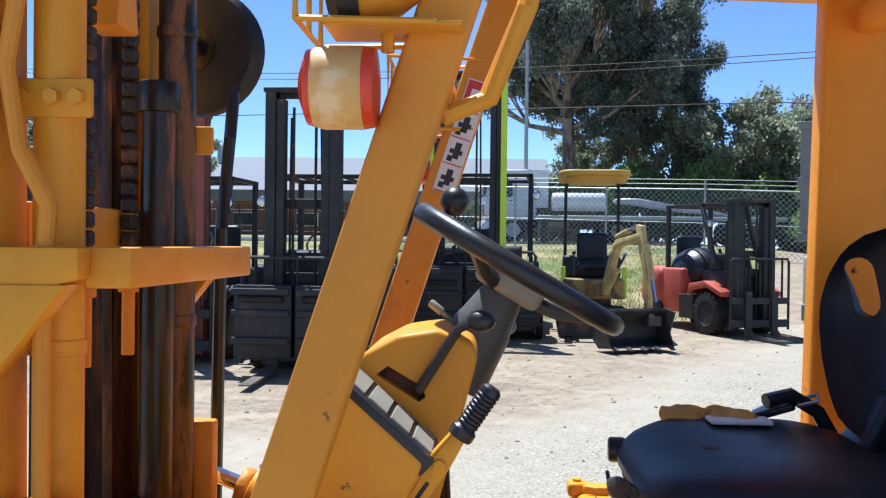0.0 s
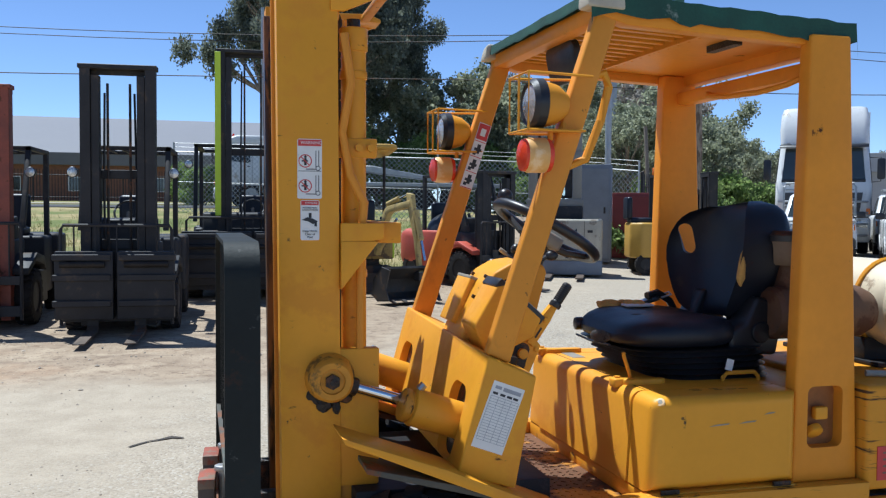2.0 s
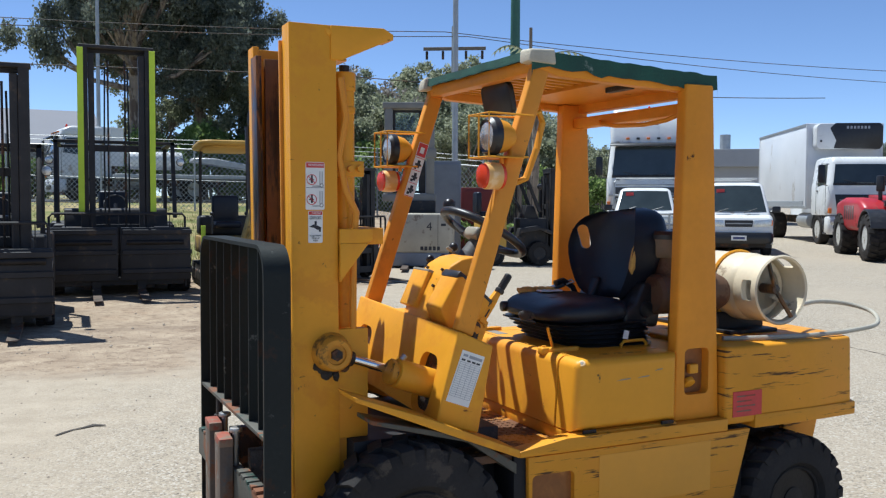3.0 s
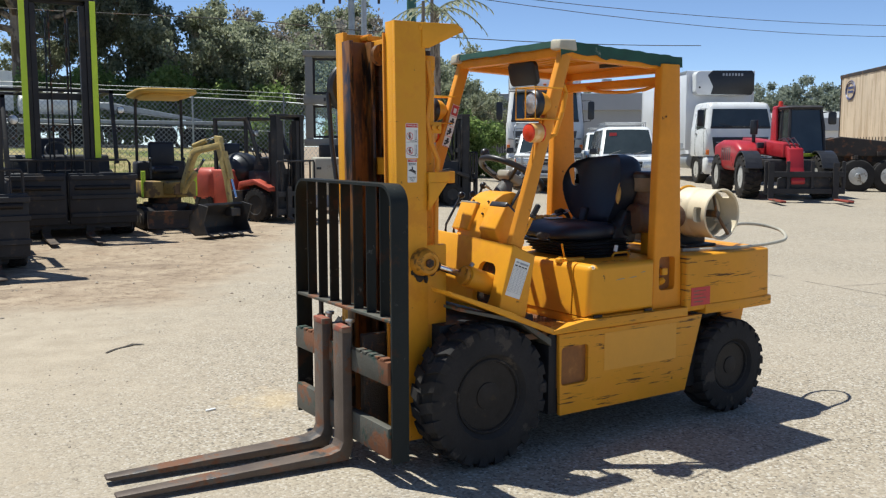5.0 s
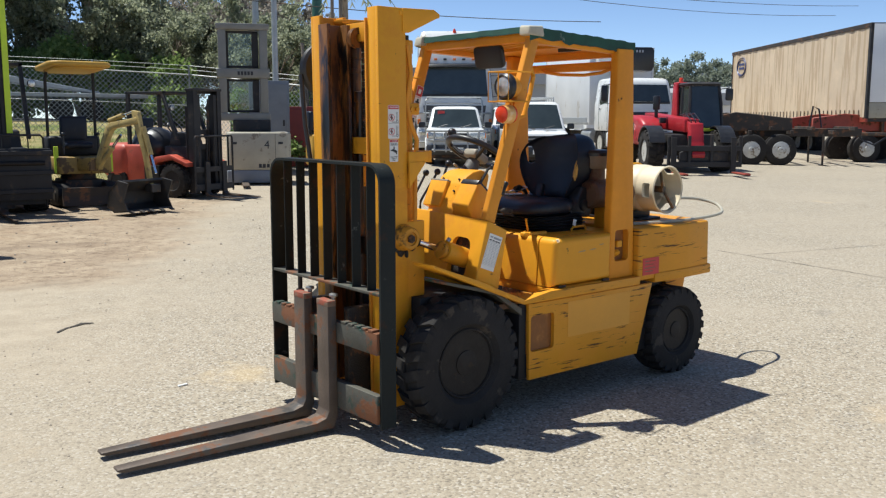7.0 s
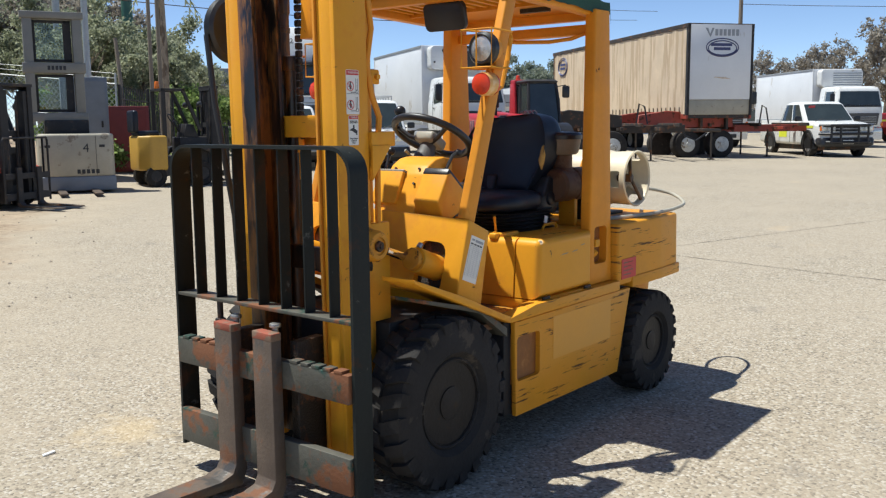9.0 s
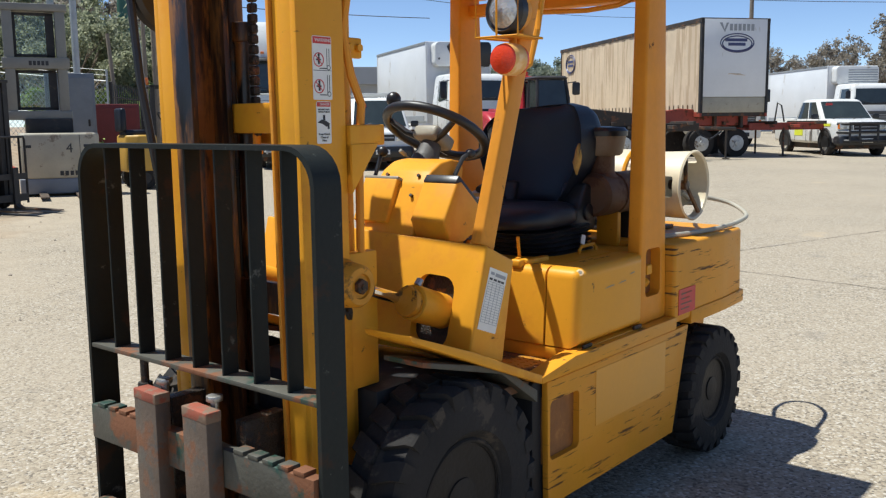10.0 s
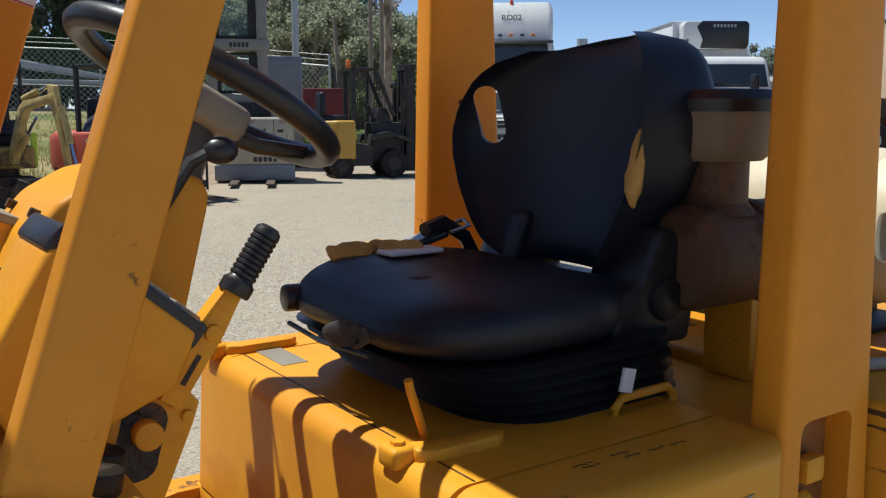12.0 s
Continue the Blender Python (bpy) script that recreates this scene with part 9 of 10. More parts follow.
# ---- telehandler ----
def telehandler(at):
    t = thing("telehandler", at, "red telescopic handler with a black cab and pallet forks", "telehandler")
    for sd in (-1, 1):
        for y in (0.0, 2.75):
            road_wheel(t, sd * 0.98, y, 0.58, 0.44, "wheelrim", 18)
        s = Shape()
        arch = [(math.cos(a) * 0.70, 0.58 + math.sin(a) * 0.70) for a in [radians(20 + 14 * i) for i in range(11)]]
        s.prism(arch + [(y * 0.94, 0.58 + (z - 0.58) * 0.94) for y, z in arch[::-1]], sd * 0.76, sd * 1.20, "x", 0.008, 1)
        lp("mudguard", s, "plastic", t)
    s = Shape()
    s.box(-0.6, 0.6, -0.6, 3.3, 0.55, 1.05, 0.05, 2)
    s.box(-0.75, 0.75, -0.16, 0.16, 0.45, 0.75, 0.05, 2)
    s.box(-0.75, 0.75, 2.6, 2.9, 0.45, 0.75, 0.05, 2)
    lp("frame", s, "darksteel", t)
    # engine cover beside the boom, drooping to a rounded nose
    s = Shape()
    loft(s, [[(-0.80 + u, y, (lo + hi) / 2 + v) for u, v in rounded(wd, hi - lo, 0.14, 4)] for y, wd, lo, hi in ((0.50, 0.46, 0.86, 1.22), (0.58, 0.62, 0.78, 1.34), (0.95, 0.68, 0.72, 1.52), (2.5, 0.68, 0.72, 1.58), (3.2, 0.66, 0.74, 1.48), (3.42, 0.52, 0.84, 1.30))])
    eng = lp("engine_cover", s, "redpaint", t, "rounded red engine cover")
    for x0, x1, z0, z1, m_ in ((-1.10, -0.62, 0.84, 0.93, "hivis"), (-0.86, -0.74, 1.02, 1.20, "hivis")):
        s = Shape()
        s.box(x0, x1, 0.50, 0.575, z0, z1, 0.008, 1)
        lp("reflector", s, m_, eng)
    s = Shape()
    s.box(-0.62, -0.44, 0.44, 0.60, 1.34, 1.50, 0.03, 2)
    lp("work_light", s, "plastic", eng)
    for i in range(5):
        s = Shape()
        s.box(-1.148, -1.135, 1.3 + i * 0.22, 1.42 + i * 0.22, 1.0, 1.36, 0.006, 1)
        lp("vent_slot", s, "plastic", eng)
    s = Shape()
    s.cyl((-0.60, 0.95, 1.50), (-0.60, 0.95, 1.86), 0.05, 14, bev=0.01)
    s.cyl((-0.60, 0.95, 1.72), (-0.60, 0.95, 2.12), 0.10, 14, bev=0.03)
    lp("mirror_stalk", s, "plastic", t)
    # boom
    s = Shape()
    s.prism([(-0.75, 1.10), (-0.75, 1.46), (3.3, 1.66), (3.3, 1.22)], -0.30, 0.10, "x", 0.03, 2)
    bm_ = lp("boom", s, "redpaint", t)
    s = Shape()
    s.prism([(-1.15, 1.04), (-1.15, 1.36), (-0.7, 1.40), (-0.7, 1.12)], -0.24, 0.04, "x", 0.02, 2)
    lp("inner_boom", s, "redpaint", bm_)
    s = Shape()
    s.prism([(-1.2, 1.34), (-0.98, 1.38), (-0.96, 1.0), (-1.18, 0.55), (-1.38, 0.36), (-1.46, 0.52), (-1.30, 0.86)], -0.28, 0.08, "x", 0.03, 2)
    lp("boom_head", s, "redpaint", t)
    s = Shape()
    s.cyl((-0.10, -0.75, 0.98), (-0.10, -1.25, 0.66), 0.05, 12)
    lp("tilt_ram", s, "chrome", t)
    for q in range(3):
        s = Shape()
        s.tube([(-0.26 + q * 0.12, -0.2, 1.56), (-0.26 + q * 0.12, -0.7, 1.62), (-0.24 + q * 0.12, -1.12, 1.42), (-0.22 + q * 0.12, -1.2, 1.05)], 0.016, 6)
        lp("hydraulic_hose", s, "plastic", t)
    # cab: black posts, dark sides, glazed front, black roof edge with a red rear part
    s = Shape()
    s.prism([(0.32, 0.70), (0.32, 1.22), (1.85, 1.22), (1.85, 0.70)], 0.16, 1.16, "x", 0.04, 2)
    cab = lp("cab_base", s, "darksteel", t)
    for x in (0.20, 1.12):
        for y0, y1 in ((0.34, 0.58), (1.15, 1.18), (1.80, 1.66)):
            s = Shape()
            s.tube([(x, y0, 1.15), (0.66 + (x - 0.66) * 0.98, (y0 + y1) / 2 - 0.02, 1.9), (0.66 + (x - 0.66) * 0.88, y1, 2.44)], 0.042, 6)
            lp("cab_post", s, "darksteel", cab)
        q = [(x, 0.38, 1.25), (x, 1.78, 1.25), (0.66 + (x - 0.66) * 0.90, 1.68, 2.38), (0.66 + (x - 0.66) * 0.90, 0.58, 2.38)]
        lp("side_glass", pane_on(Shape(), q if x > 0.6 else (q[1], q[0], q[3], q[2]), 0.012), "screen", cab)
    lp("windscreen", pane_on(Shape(), ((0.22, 0.35, 1.25), (1.10, 0.35, 1.25), (1.05, 0.57, 2.38), (0.27, 0.57, 2.38)), 0.03), "screen", cab)
    s = Shape()
    loft(s, [ring_at(2.40, 0.46, 0.50, 1.74, 0.12), ring_at(2.45, 0.48, 0.48, 1.76, 0.12), ring_at(2.50, 0.42, 0.56, 1.70, 0.12)])
    bmesh.ops.translate(s.bm, verts=s.bm.verts[:], vec=(0.66, 0, 0))
    lp("cab_roof", s, "darksteel", cab)
    s = Shape()
    s.prism([(1.30, 1.25), (1.45, 2.46), (1.80, 2.42), (1.92, 1.25)], 0.12, 0.19, "x", 0.02, 2)
    s.box(0.14, 0.55, 1.45, 1.85, 2.40, 2.53, 0.04, 3)
    lp("rear_pillar", s, "redpaint", cab)
    s = Shape()
    s.cyl((0.30, 1.6, 2.52), (0.30, 1.6, 2.66), 0.07, 14, 0.055, 0.01)
    lp("beacon", s, "redlens", cab, "red beacon")
    s = Shape()
    s.prism([(u + 1.34, v + 2.15) for u, v in rounded(0.20, 0.34, 0.05)], 0.42, 0.50, "y", 0.02, 2)
    s.tube([(1.10, 0.5, 2.3), (1.34, 0.46, 2.34)], 0.014, 6)
    lp("mirror", s, "plastic", cab)
    for x0, x1, z0, z1 in ((0.34, 0.90, 1.12, 1.20), (0.17, 0.21, 0.80, 1.42), (0.95, 1.10, 0.86, 0.92), (0.40, 0.80, 0.80, 0.98)):
        s = Shape()
        s.box(x0, x1, 0.285, 0.32, z0, z1, 0.003, 1)
        lp("warning_sticker", s, "hivis", cab, "yellow warning sticker")
    # carriage and forks
    s = Shape()
    s.box(-0.95, 1.05, -1.50, -1.42, 0.20, 0.34, 0.01, 1)
    s.box(-0.95, 1.05, -1.50, -1.42, 0.62, 0.76, 0.01, 1)
    lp("fork_carriage", s, "darksteel", t)
    for x in (-0.95, -0.4, 0.2, 0.97):
        s = Shape()
        s.box(x, x + 0.08, -1.49, -1.42, 0.20, 1.02, 0.01, 1)
        lp("carriage_upright", s, "darksteel", t)
    s = Shape()
    s.prism([(-0.60, 0.30), (0.70, 0.30), (0.70, 0.58), (0.45, 0.70), (-0.35, 0.70), (-0.60, 0.58)], -1.42, -1.34, "y", 0.02, 2)
    lp("carriage_plate", s, "darksteel", t)
    for x in (-0.80, 0.80):
        s = Shape()
        s.prism([(-1.56, 0.98), (-1.50, 0.98), (-1.50, 0.04), (-2.60, 0.03), (-2.60, 0.05), (-1.56, 0.09)], x - 0.07, x + 0.07, "x", 0.004, 1)
        fk = lp("fork", s, "darksteel", t)
        s = Shape()
        s.box(x - 0.072, x + 0.072, -2.60, -1.62, 0.05, 0.085, 0.004, 1)
        lp("fork_blade", s, "oldred", fk)
    return t


telehandler(stand(17.25, 14.02, -33))

# a red tractor-loader at the yard's far side
ld = thing("wheel_loader", stand(50.5, 15.2, ROW), "red wheel loader with big black tyres", "loader")
for sx in (-1, 1):
    for sy in (0.0, 2.6):
        road_wheel(ld, sx * 0.95, sy, 0.75, 0.5, "redpaint", 16)
s = Shape()
s.box(-0.8, 0.8, -0.6, 3.4, 0.8, 1.6, 0.1, 3)
lp("body", s, "redpaint", ld)
s = Shape()
s.box(-0.65, 0.65, 0.9, 2.2, 1.6, 3.0, 0.1, 3)
lp("cab", s, "screen", ld)
s = Shape()
s.box(-0.82, 0.82, -0.62, 3.42, 1.15, 1.25, 0.01, 1)
lp("stripe", s, "hivis", ld)


# ---- fences ----
def chain_fence(x0, y0, x1, y1, post=2.6, h=1.95, cell=0.16):
    """A chain-link fence of diagonal wires between posts, one thing."""
    f = thing("chain_link_fence", (x0, y0, ground_z(x0, y0)), "galvanised chain-link fence on steel posts", "fence")
    L = math.hypot(x1 - x0, y1 - y0)
    ux, uy = (x1 - x0) / L, (y1 - y0) / L

    def at(d, z):
        x, y = x0 + ux * d, y0 + uy * d
        return Vector((x, y, ground_z(x, y) + z))

    n = int(L / post)
    for i in range(n + 1):
        s = Shape()
        d = L * i / n
        s.cyl(at(d, 0), at(d, h + 0.3), 0.03, 8)
        part("post", s, "galv", f)
    for z in (h, h * 0.5, h + 0.15, h + 0.28):
        s = Shape()
        s.tube([at(L * i / n, z) for i in range(n + 1)], 0.008 if z != h else 0.018, 4)
        part("rail_wire", s, "galv", f)
    verts, faces = [], []
    wv = Vector((ux, uy, 0))

    def strand(a, b, w=0.006):
        i = len(verts)
        d = (b - a).normalized()
        nrm = d.cross(Vector((uy, -ux, 0))).normalized() * w
        verts.extend([a - nrm, a + nrm, b + nrm, b - nrm])
        faces.append((i, i + 1, i + 2, i + 3))

    d = -h
    while d < L:
        for sg in (1, -1):
            a0, b0 = (d, 0.0), (d + h, h)
            if sg < 0:
                a0, b0 = (d + h, 0.0), (d, h)
            da, za = a0
            db, zb = b0
            lo, hi = max(0.0, min(da, db)), min(L, max(da, db))
            if hi - lo > 0.02:
                fz = lambda q: za + (q - da) / (db - da) * (zb - za)
                strand(at(lo, fz(lo)), at(hi, fz(hi)))
        d += cell
    me = bpy.data.meshes.new("mesh_wire")
    me.from_pydata(verts, [], faces)
    me.materials.append(M["galv"])
    part("mesh_wire", me, None, f, "woven diamond wire mesh")["kind"] = "stuff"


def palisade(x0, y0, x1, y1, h=1.9, step=0.15, panel=2.4, mat_="darksteel"):
    f = thing("palisade_fence", (x0, y0, ground_z(x0, y0)), "dark steel palisade fence with pointed bars", "fence")
    L = math.hypot(x1 - x0, y1 - y0)
    ux, uy = (x1 - x0) / L, (y1 - y0) / L
    n = int(L / panel)
    me = None
    turn = Matrix.Rotation(math.atan2(uy, ux), 4, "Z")
    s = Shape()
    s.prism([(-0.022, 0.06), (0.022, 0.06), (0.022, h - 0.08), (0.0, h), (-0.022, h - 0.08)], -0.008, 0.008, "y", 0)
    bar_mesh = s.mesh("bar", mat_)
    s = Shape()
    s.box(-0.035, 0.035, -0.035, 0.035, 0.0, h + 0.05, 0.005, 1)
    post_mesh = s.mesh("post", mat_)
    pts = []
    for i in range(int(L / step) + 1):
        d = i * step
        x, y = x0 + ux * d, y0 + uy * d
        ob = part("bar", bar_mesh, None, f, inv=True)
        ob.matrix_parent_inverse = Matrix.Translation((-x0, -y0, -ground_z(x0, y0)))
        ob.matrix_basis = Matrix.Translation((x, y, ground_z(x, y))) @ turn
    for i in range(n + 1):
        d = L * i / n
        x, y = x0 + ux * d, y0 + uy * d
        pts.append((x, y, ground_z(x, y)))
        ob = part("post", post_mesh, None, f, inv=True)
        ob.matrix_parent_inverse = Matrix.Translation((-x0, -y0, -ground_z(x0, y0)))
        ob.matrix_basis = Matrix.Translation((x, y, ground_z(x, y))) @ turn
    for z in (0.3, h - 0.35):
        s = Shape()
        s.tube([(p[0], p[1], p[2] + z) for p in pts], 0.022, 4)
        part("rail", s, mat_, f)


chain_fence(-3.5, 29.5, 7.5, 26.0)
chain_fence(7.5, 26.0, 9.5, 22.2)
palisade(-34, 52, -4, 60, 2.0, 0.17)
palisade(9.6, 22.2, 13.2, 25.5, 1.9)
palisade(13.5, 30, 22, 34, 2.0)


# ---- street, warehouse, sheds ----
def slab(name, x0, x1, y0, y1, dz, mat_, label, category):
    nx, ny = max(2, int((x1 - x0) / 2)), max(2, int((y1 - y0) / 2))
    verts = [(x0 + (x1 - x0) * i / nx, y0 + (y1 - y0) * j / ny, 0) for j in range(ny + 1) for i in range(nx + 1)]
    verts = [(x, y, ground_z(x, y) + dz) for x, y, _ in verts]
    faces = [(j * (nx + 1) + i, j * (nx + 1) + i + 1, (j + 1) * (nx + 1) + i + 1, (j + 1) * (nx + 1) + i) for j in range(ny) for i in range(nx)]
    me = bpy.data.meshes.new(name)
    me.from_pydata(verts, [], faces)
    me.materials.append(M[mat_])
    tagged(new(name, me), label, category, kind="structure")


M["footpath"] = surface("pale_concrete_path", (0.42, 0.39, 0.34), 0.9, 0, 0.1, 1.0, 20.0, 0.1)
slab("road", -60, 14, 34.0, 41.5, 0.03, "asphalt", "grey asphalt street beyond the fence", "road")
slab("pavement", -60, 14, 46.5, 49.0, 0.04, "footpath", "pale concrete footpath along the street", "pavement")


def warehouse(at, w, d, h, rise, label, wall="brick", cover="roofing"):
    b = thing("warehouse", at, label, "building")
    s = Shape()
    s.box(-w / 2, w / 2, 0, d, 0, h, 0.02, 1)
    wl = lp("wall", s, wall, b)
    s = Shape()
    s.prism([(-0.5, h - 0.6), (-0.5, h + 0.5), (d * 0.5, h + rise), (d + 0.5, h + 0.5), (d + 0.5, h - 0.6)], -w / 2 - 0.3, w / 2 + 0.3, "x", 0.02, 1)
    rf = lp("roof", s, cover, b, "grey sheet roof")
    for i in range(int(w / 6)):
        s = Shape()
        x = -w / 2 + 3 + i * 6
        s.box(x - 1.1, x + 1.1, -0.05, 0.06, 1.0, 2.3, 0.02, 1)
        win = lp("window", s, "white", b)
        s = Shape()
        s.box(x - 1.0, x + 1.0, -0.07, 0.0, 1.1, 2.2, 0, 1)
        lp("pane", s, "screen", win)
    for x in (-w * 0.2, w * 0.25):
        s = Shape()
        s.cyl((x, d * 0.4, h + rise * 0.8), (x, d * 0.4, h + rise + 0.9), 0.35, 12)
        lp("roof_vent", s, "galv", rf)
    return b


warehouse(stand(-24, 84, 3), 50, 30, 3.9, 5.0, "long brick warehouse with a grey roof darkened for weak sun", "brick", "old_roofing")
warehouse(stand(-62, 70, 20), 30, 20, 4.0, 1.6, "low pale building behind street trees", "panelwhite")
warehouse(stand(62, 52, ROW), 16, 14, 3.2, 1.6, "white gabled shed behind the trucks", "panelwhite")
warehouse(stand(78, 38, ROW), 24, 16, 3.6, 1.6, "pale shed at the yard's far end", "panelwhite")
warehouse(stand(34, 46, ROW), 12, 10, 4.2, 0.8, "light grey building behind the refrigerated truck", "roofing")
truck(stand(-2.4, 37.5, -80), "white prime mover parked on the street", 2.45, 0.9, 2.7, 2.1, 0.25, 7.0)
s5 = thing("flatbed_trailer", stand(0.85, 36.4, 4), "pale street trailer with a ramp and white tank", "trailer")
s = Shape()
s.box(-1.0, 8.5, -1.1, 1.1, 0.92, 1.08, 0.02, 1)
lp("deck", s, "galv", s5)
s = Shape()
s.prism([(2.0, 1.62), (2.1, 1.80), (3.0, 1.80), (6.8, 1.18), (6.8, 1.08), (3.6, 1.42)], -0.25, 0.25, "y", 0.04, 1)
lp("ramp", s, "galv", s5)
s = Shape()
s.cyl((-0.4, 0, 1.65), (1.7, 0, 1.65), 0.36, 20, bev=0.08)
lp("tank", s, "white", s5)
for xx in (5.0, 6.2):
    s = Shape()
    s.cyl((xx, -1.1, 0.45), (xx, -0.75, 0.45), 0.45, 20, bev=0.05)
    lp("tyre", s, "rubber", s5)
s = Shape()
s.box(-0.8, -0.6, -0.8, 0.8, 0.0, 0.85, 0.02, 1)
lp("stand_leg", s, "chassis", s5)


# ---- poles and wires ----
def pole(name, x, y, h, r, mat_, label, arms=False, dy=0.0):
    p = thing(name, stand(x, y), label, "pole")
    s = Shape()
    s.cyl((0, 0, -0.2), (dy * 0.0, dy, h), r, 14, r * 0.75)
    sh = lp("shaft", s, mat_, p)
    if arms:
        q = radians(-28)
        for z in (h - 0.95,):
            s = Shape()
            s.box(-1.35, 1.35, -0.05, 0.05, z - 0.07, z + 0.07, 0.01, 1, Matrix.Rotation(q, 4, "Z"))
            arm = lp("cross_arm", s, "pole", p)
            for i in (-1.2, -0.5, 0.5, 1.2):
                s = Shape()
                cx, cy = i * math.cos(q), i * math.sin(q)
                s.cyl((cx, cy, z - 0.10), (cx, cy, z - 0.45), 0.06, 8)
                lp("insulator", s, "chassis", arm)
    return p


pole("power_pole", 13.75, 34.6, 8.6, 0.17, "galv", "grey power pole with a timber cross arm", True)
pole("light_pole", 8.00, 20.75, 8.4, 0.089, "galv", "thin grey steel light pole")
pole("flag_pole", 15.58, 32.43, 14.5, 0.235, "greenpole", "tall green painted pole")
pole("timber_pole", 11.4, 23.6, 5.6, 0.07, "pole", "weathered timber post by the fence")
pole("timber_pole", 12.1, 24.3, 6.6, 0.07, "pole", "weathered timber post by the fence")
pole("timber_pole", 10.2, 22.9, 3.3, 0.07, "pole", "short leaning post by the fence", dy=0.5)
pole("power_pole", 52.0, 24.0, 8.6, 0.16, "pole", "dark timber power pole", False)
pole("power_pole", -30.0, 43.0, 9.0, 0.15, "pole", "timber power pole by the street", True)
pole("light_pole", -0.6, 37.0, 8.2, 0.09, "galv", "thin street light pole")


def wire(pts, sag, label):
    s = Shape()
    out = []
    for a, b in zip(pts, pts[1:]):
        a, b = Vector(a), Vector(b)
        for i in range(12):
            t = i / 12
            p = a.lerp(b, t)
            p.z -= 4 * sag * t * (1 - t)
            out.append(p)
    s.tube(out + [Vector(pts[-1])], 0.018, 4)
    ob = new("power_line", s.mesh("power_line", "chassis"))
    tagged(ob, label, "cable")


wire([(-30.0, 43.0, 10.2), (13.3, 34.6, 8.9), (70, 40, 11.0)], 0.7, "thin dark overhead power line")
wire([(-29.0, 43.0, 10.0), (14.2, 34.2, 8.7), (70, 42, 10.4)], 0.8, "thin dark overhead power line")
wire([(-60, 33.5, 6.0), (7.5, 30.5, 6.2), (30, 30, 6.4)], 0.25, "pale low overhead cable")
wire([(52.0, 24.0, 8.6), (95, -12, 11.5)], 1.0, "drooping dark power line")


# ---- trees ----
def leaf_cloud(seed, blobs, count, size, mat_, droop=0.4, tall=0.8):
    """A crown of separate leaf clumps, thicker towards the outside of each bough's blob, as one mesh."""
    rng = np.random.default_rng(seed)
    vol = np.array([b[3] ** 2 for b in blobs])
    which = rng.choice(len(blobs), count, p=vol / vol.sum())
    cen = np.array([b[:3] for b in blobs])[which]
    rad = np.array([b[3] for b in blobs])[which]
    d = rng.normal(size=(count, 3))
    d /= np.linalg.norm(d, axis=1)[:, None]
    lump = 0.75 + 0.25 * np.sin(d[:, 0] * 5 + which) * np.cos(d[:, 2] * 6 + which * 2)
    r = rad * lump * rng.uniform(0.05, 1.0, count) ** 0.55
    p = cen + d * r[:, None] * np.array([1, 1, tall])
    k = 3
    n = count * k
    base = np.repeat(p, k, 0) + rng.normal(size=(n, 3)) * size * 0.7
    u = rng.normal(size=(n, 3))
    u[:, 2] -= droop * 2
    u /= np.linalg.norm(u, axis=1)[:, None]
    v = np.cross(u, rng.normal(size=(n, 3)))
    v /= np.linalg.norm(v, axis=1)[:, None]
    ln = size * rng.uniform(0.6, 1.4, n)[:, None]
    wd = ln * rng.uniform(0.22, 0.42, n)[:, None]
    quad = np.stack([base - u * ln * 0.5, base + v * wd, base + u * ln * 0.5, base - v * wd], 1).reshape(-1, 3)
    me = bpy.data.meshes.new("crown")
    me.vertices.add(n * 4), me.loops.add(n * 4), me.polygons.add(n)
    me.vertices.foreach_set("co", quad.ravel())
    me.loops.foreach_set("vertex_index", np.arange(n * 4))
    me.polygons.foreach_set("loop_start", np.arange(0, n * 4, 4))
    me.update()
    me.validate()
    me.materials.append(M[mat_])
    return me


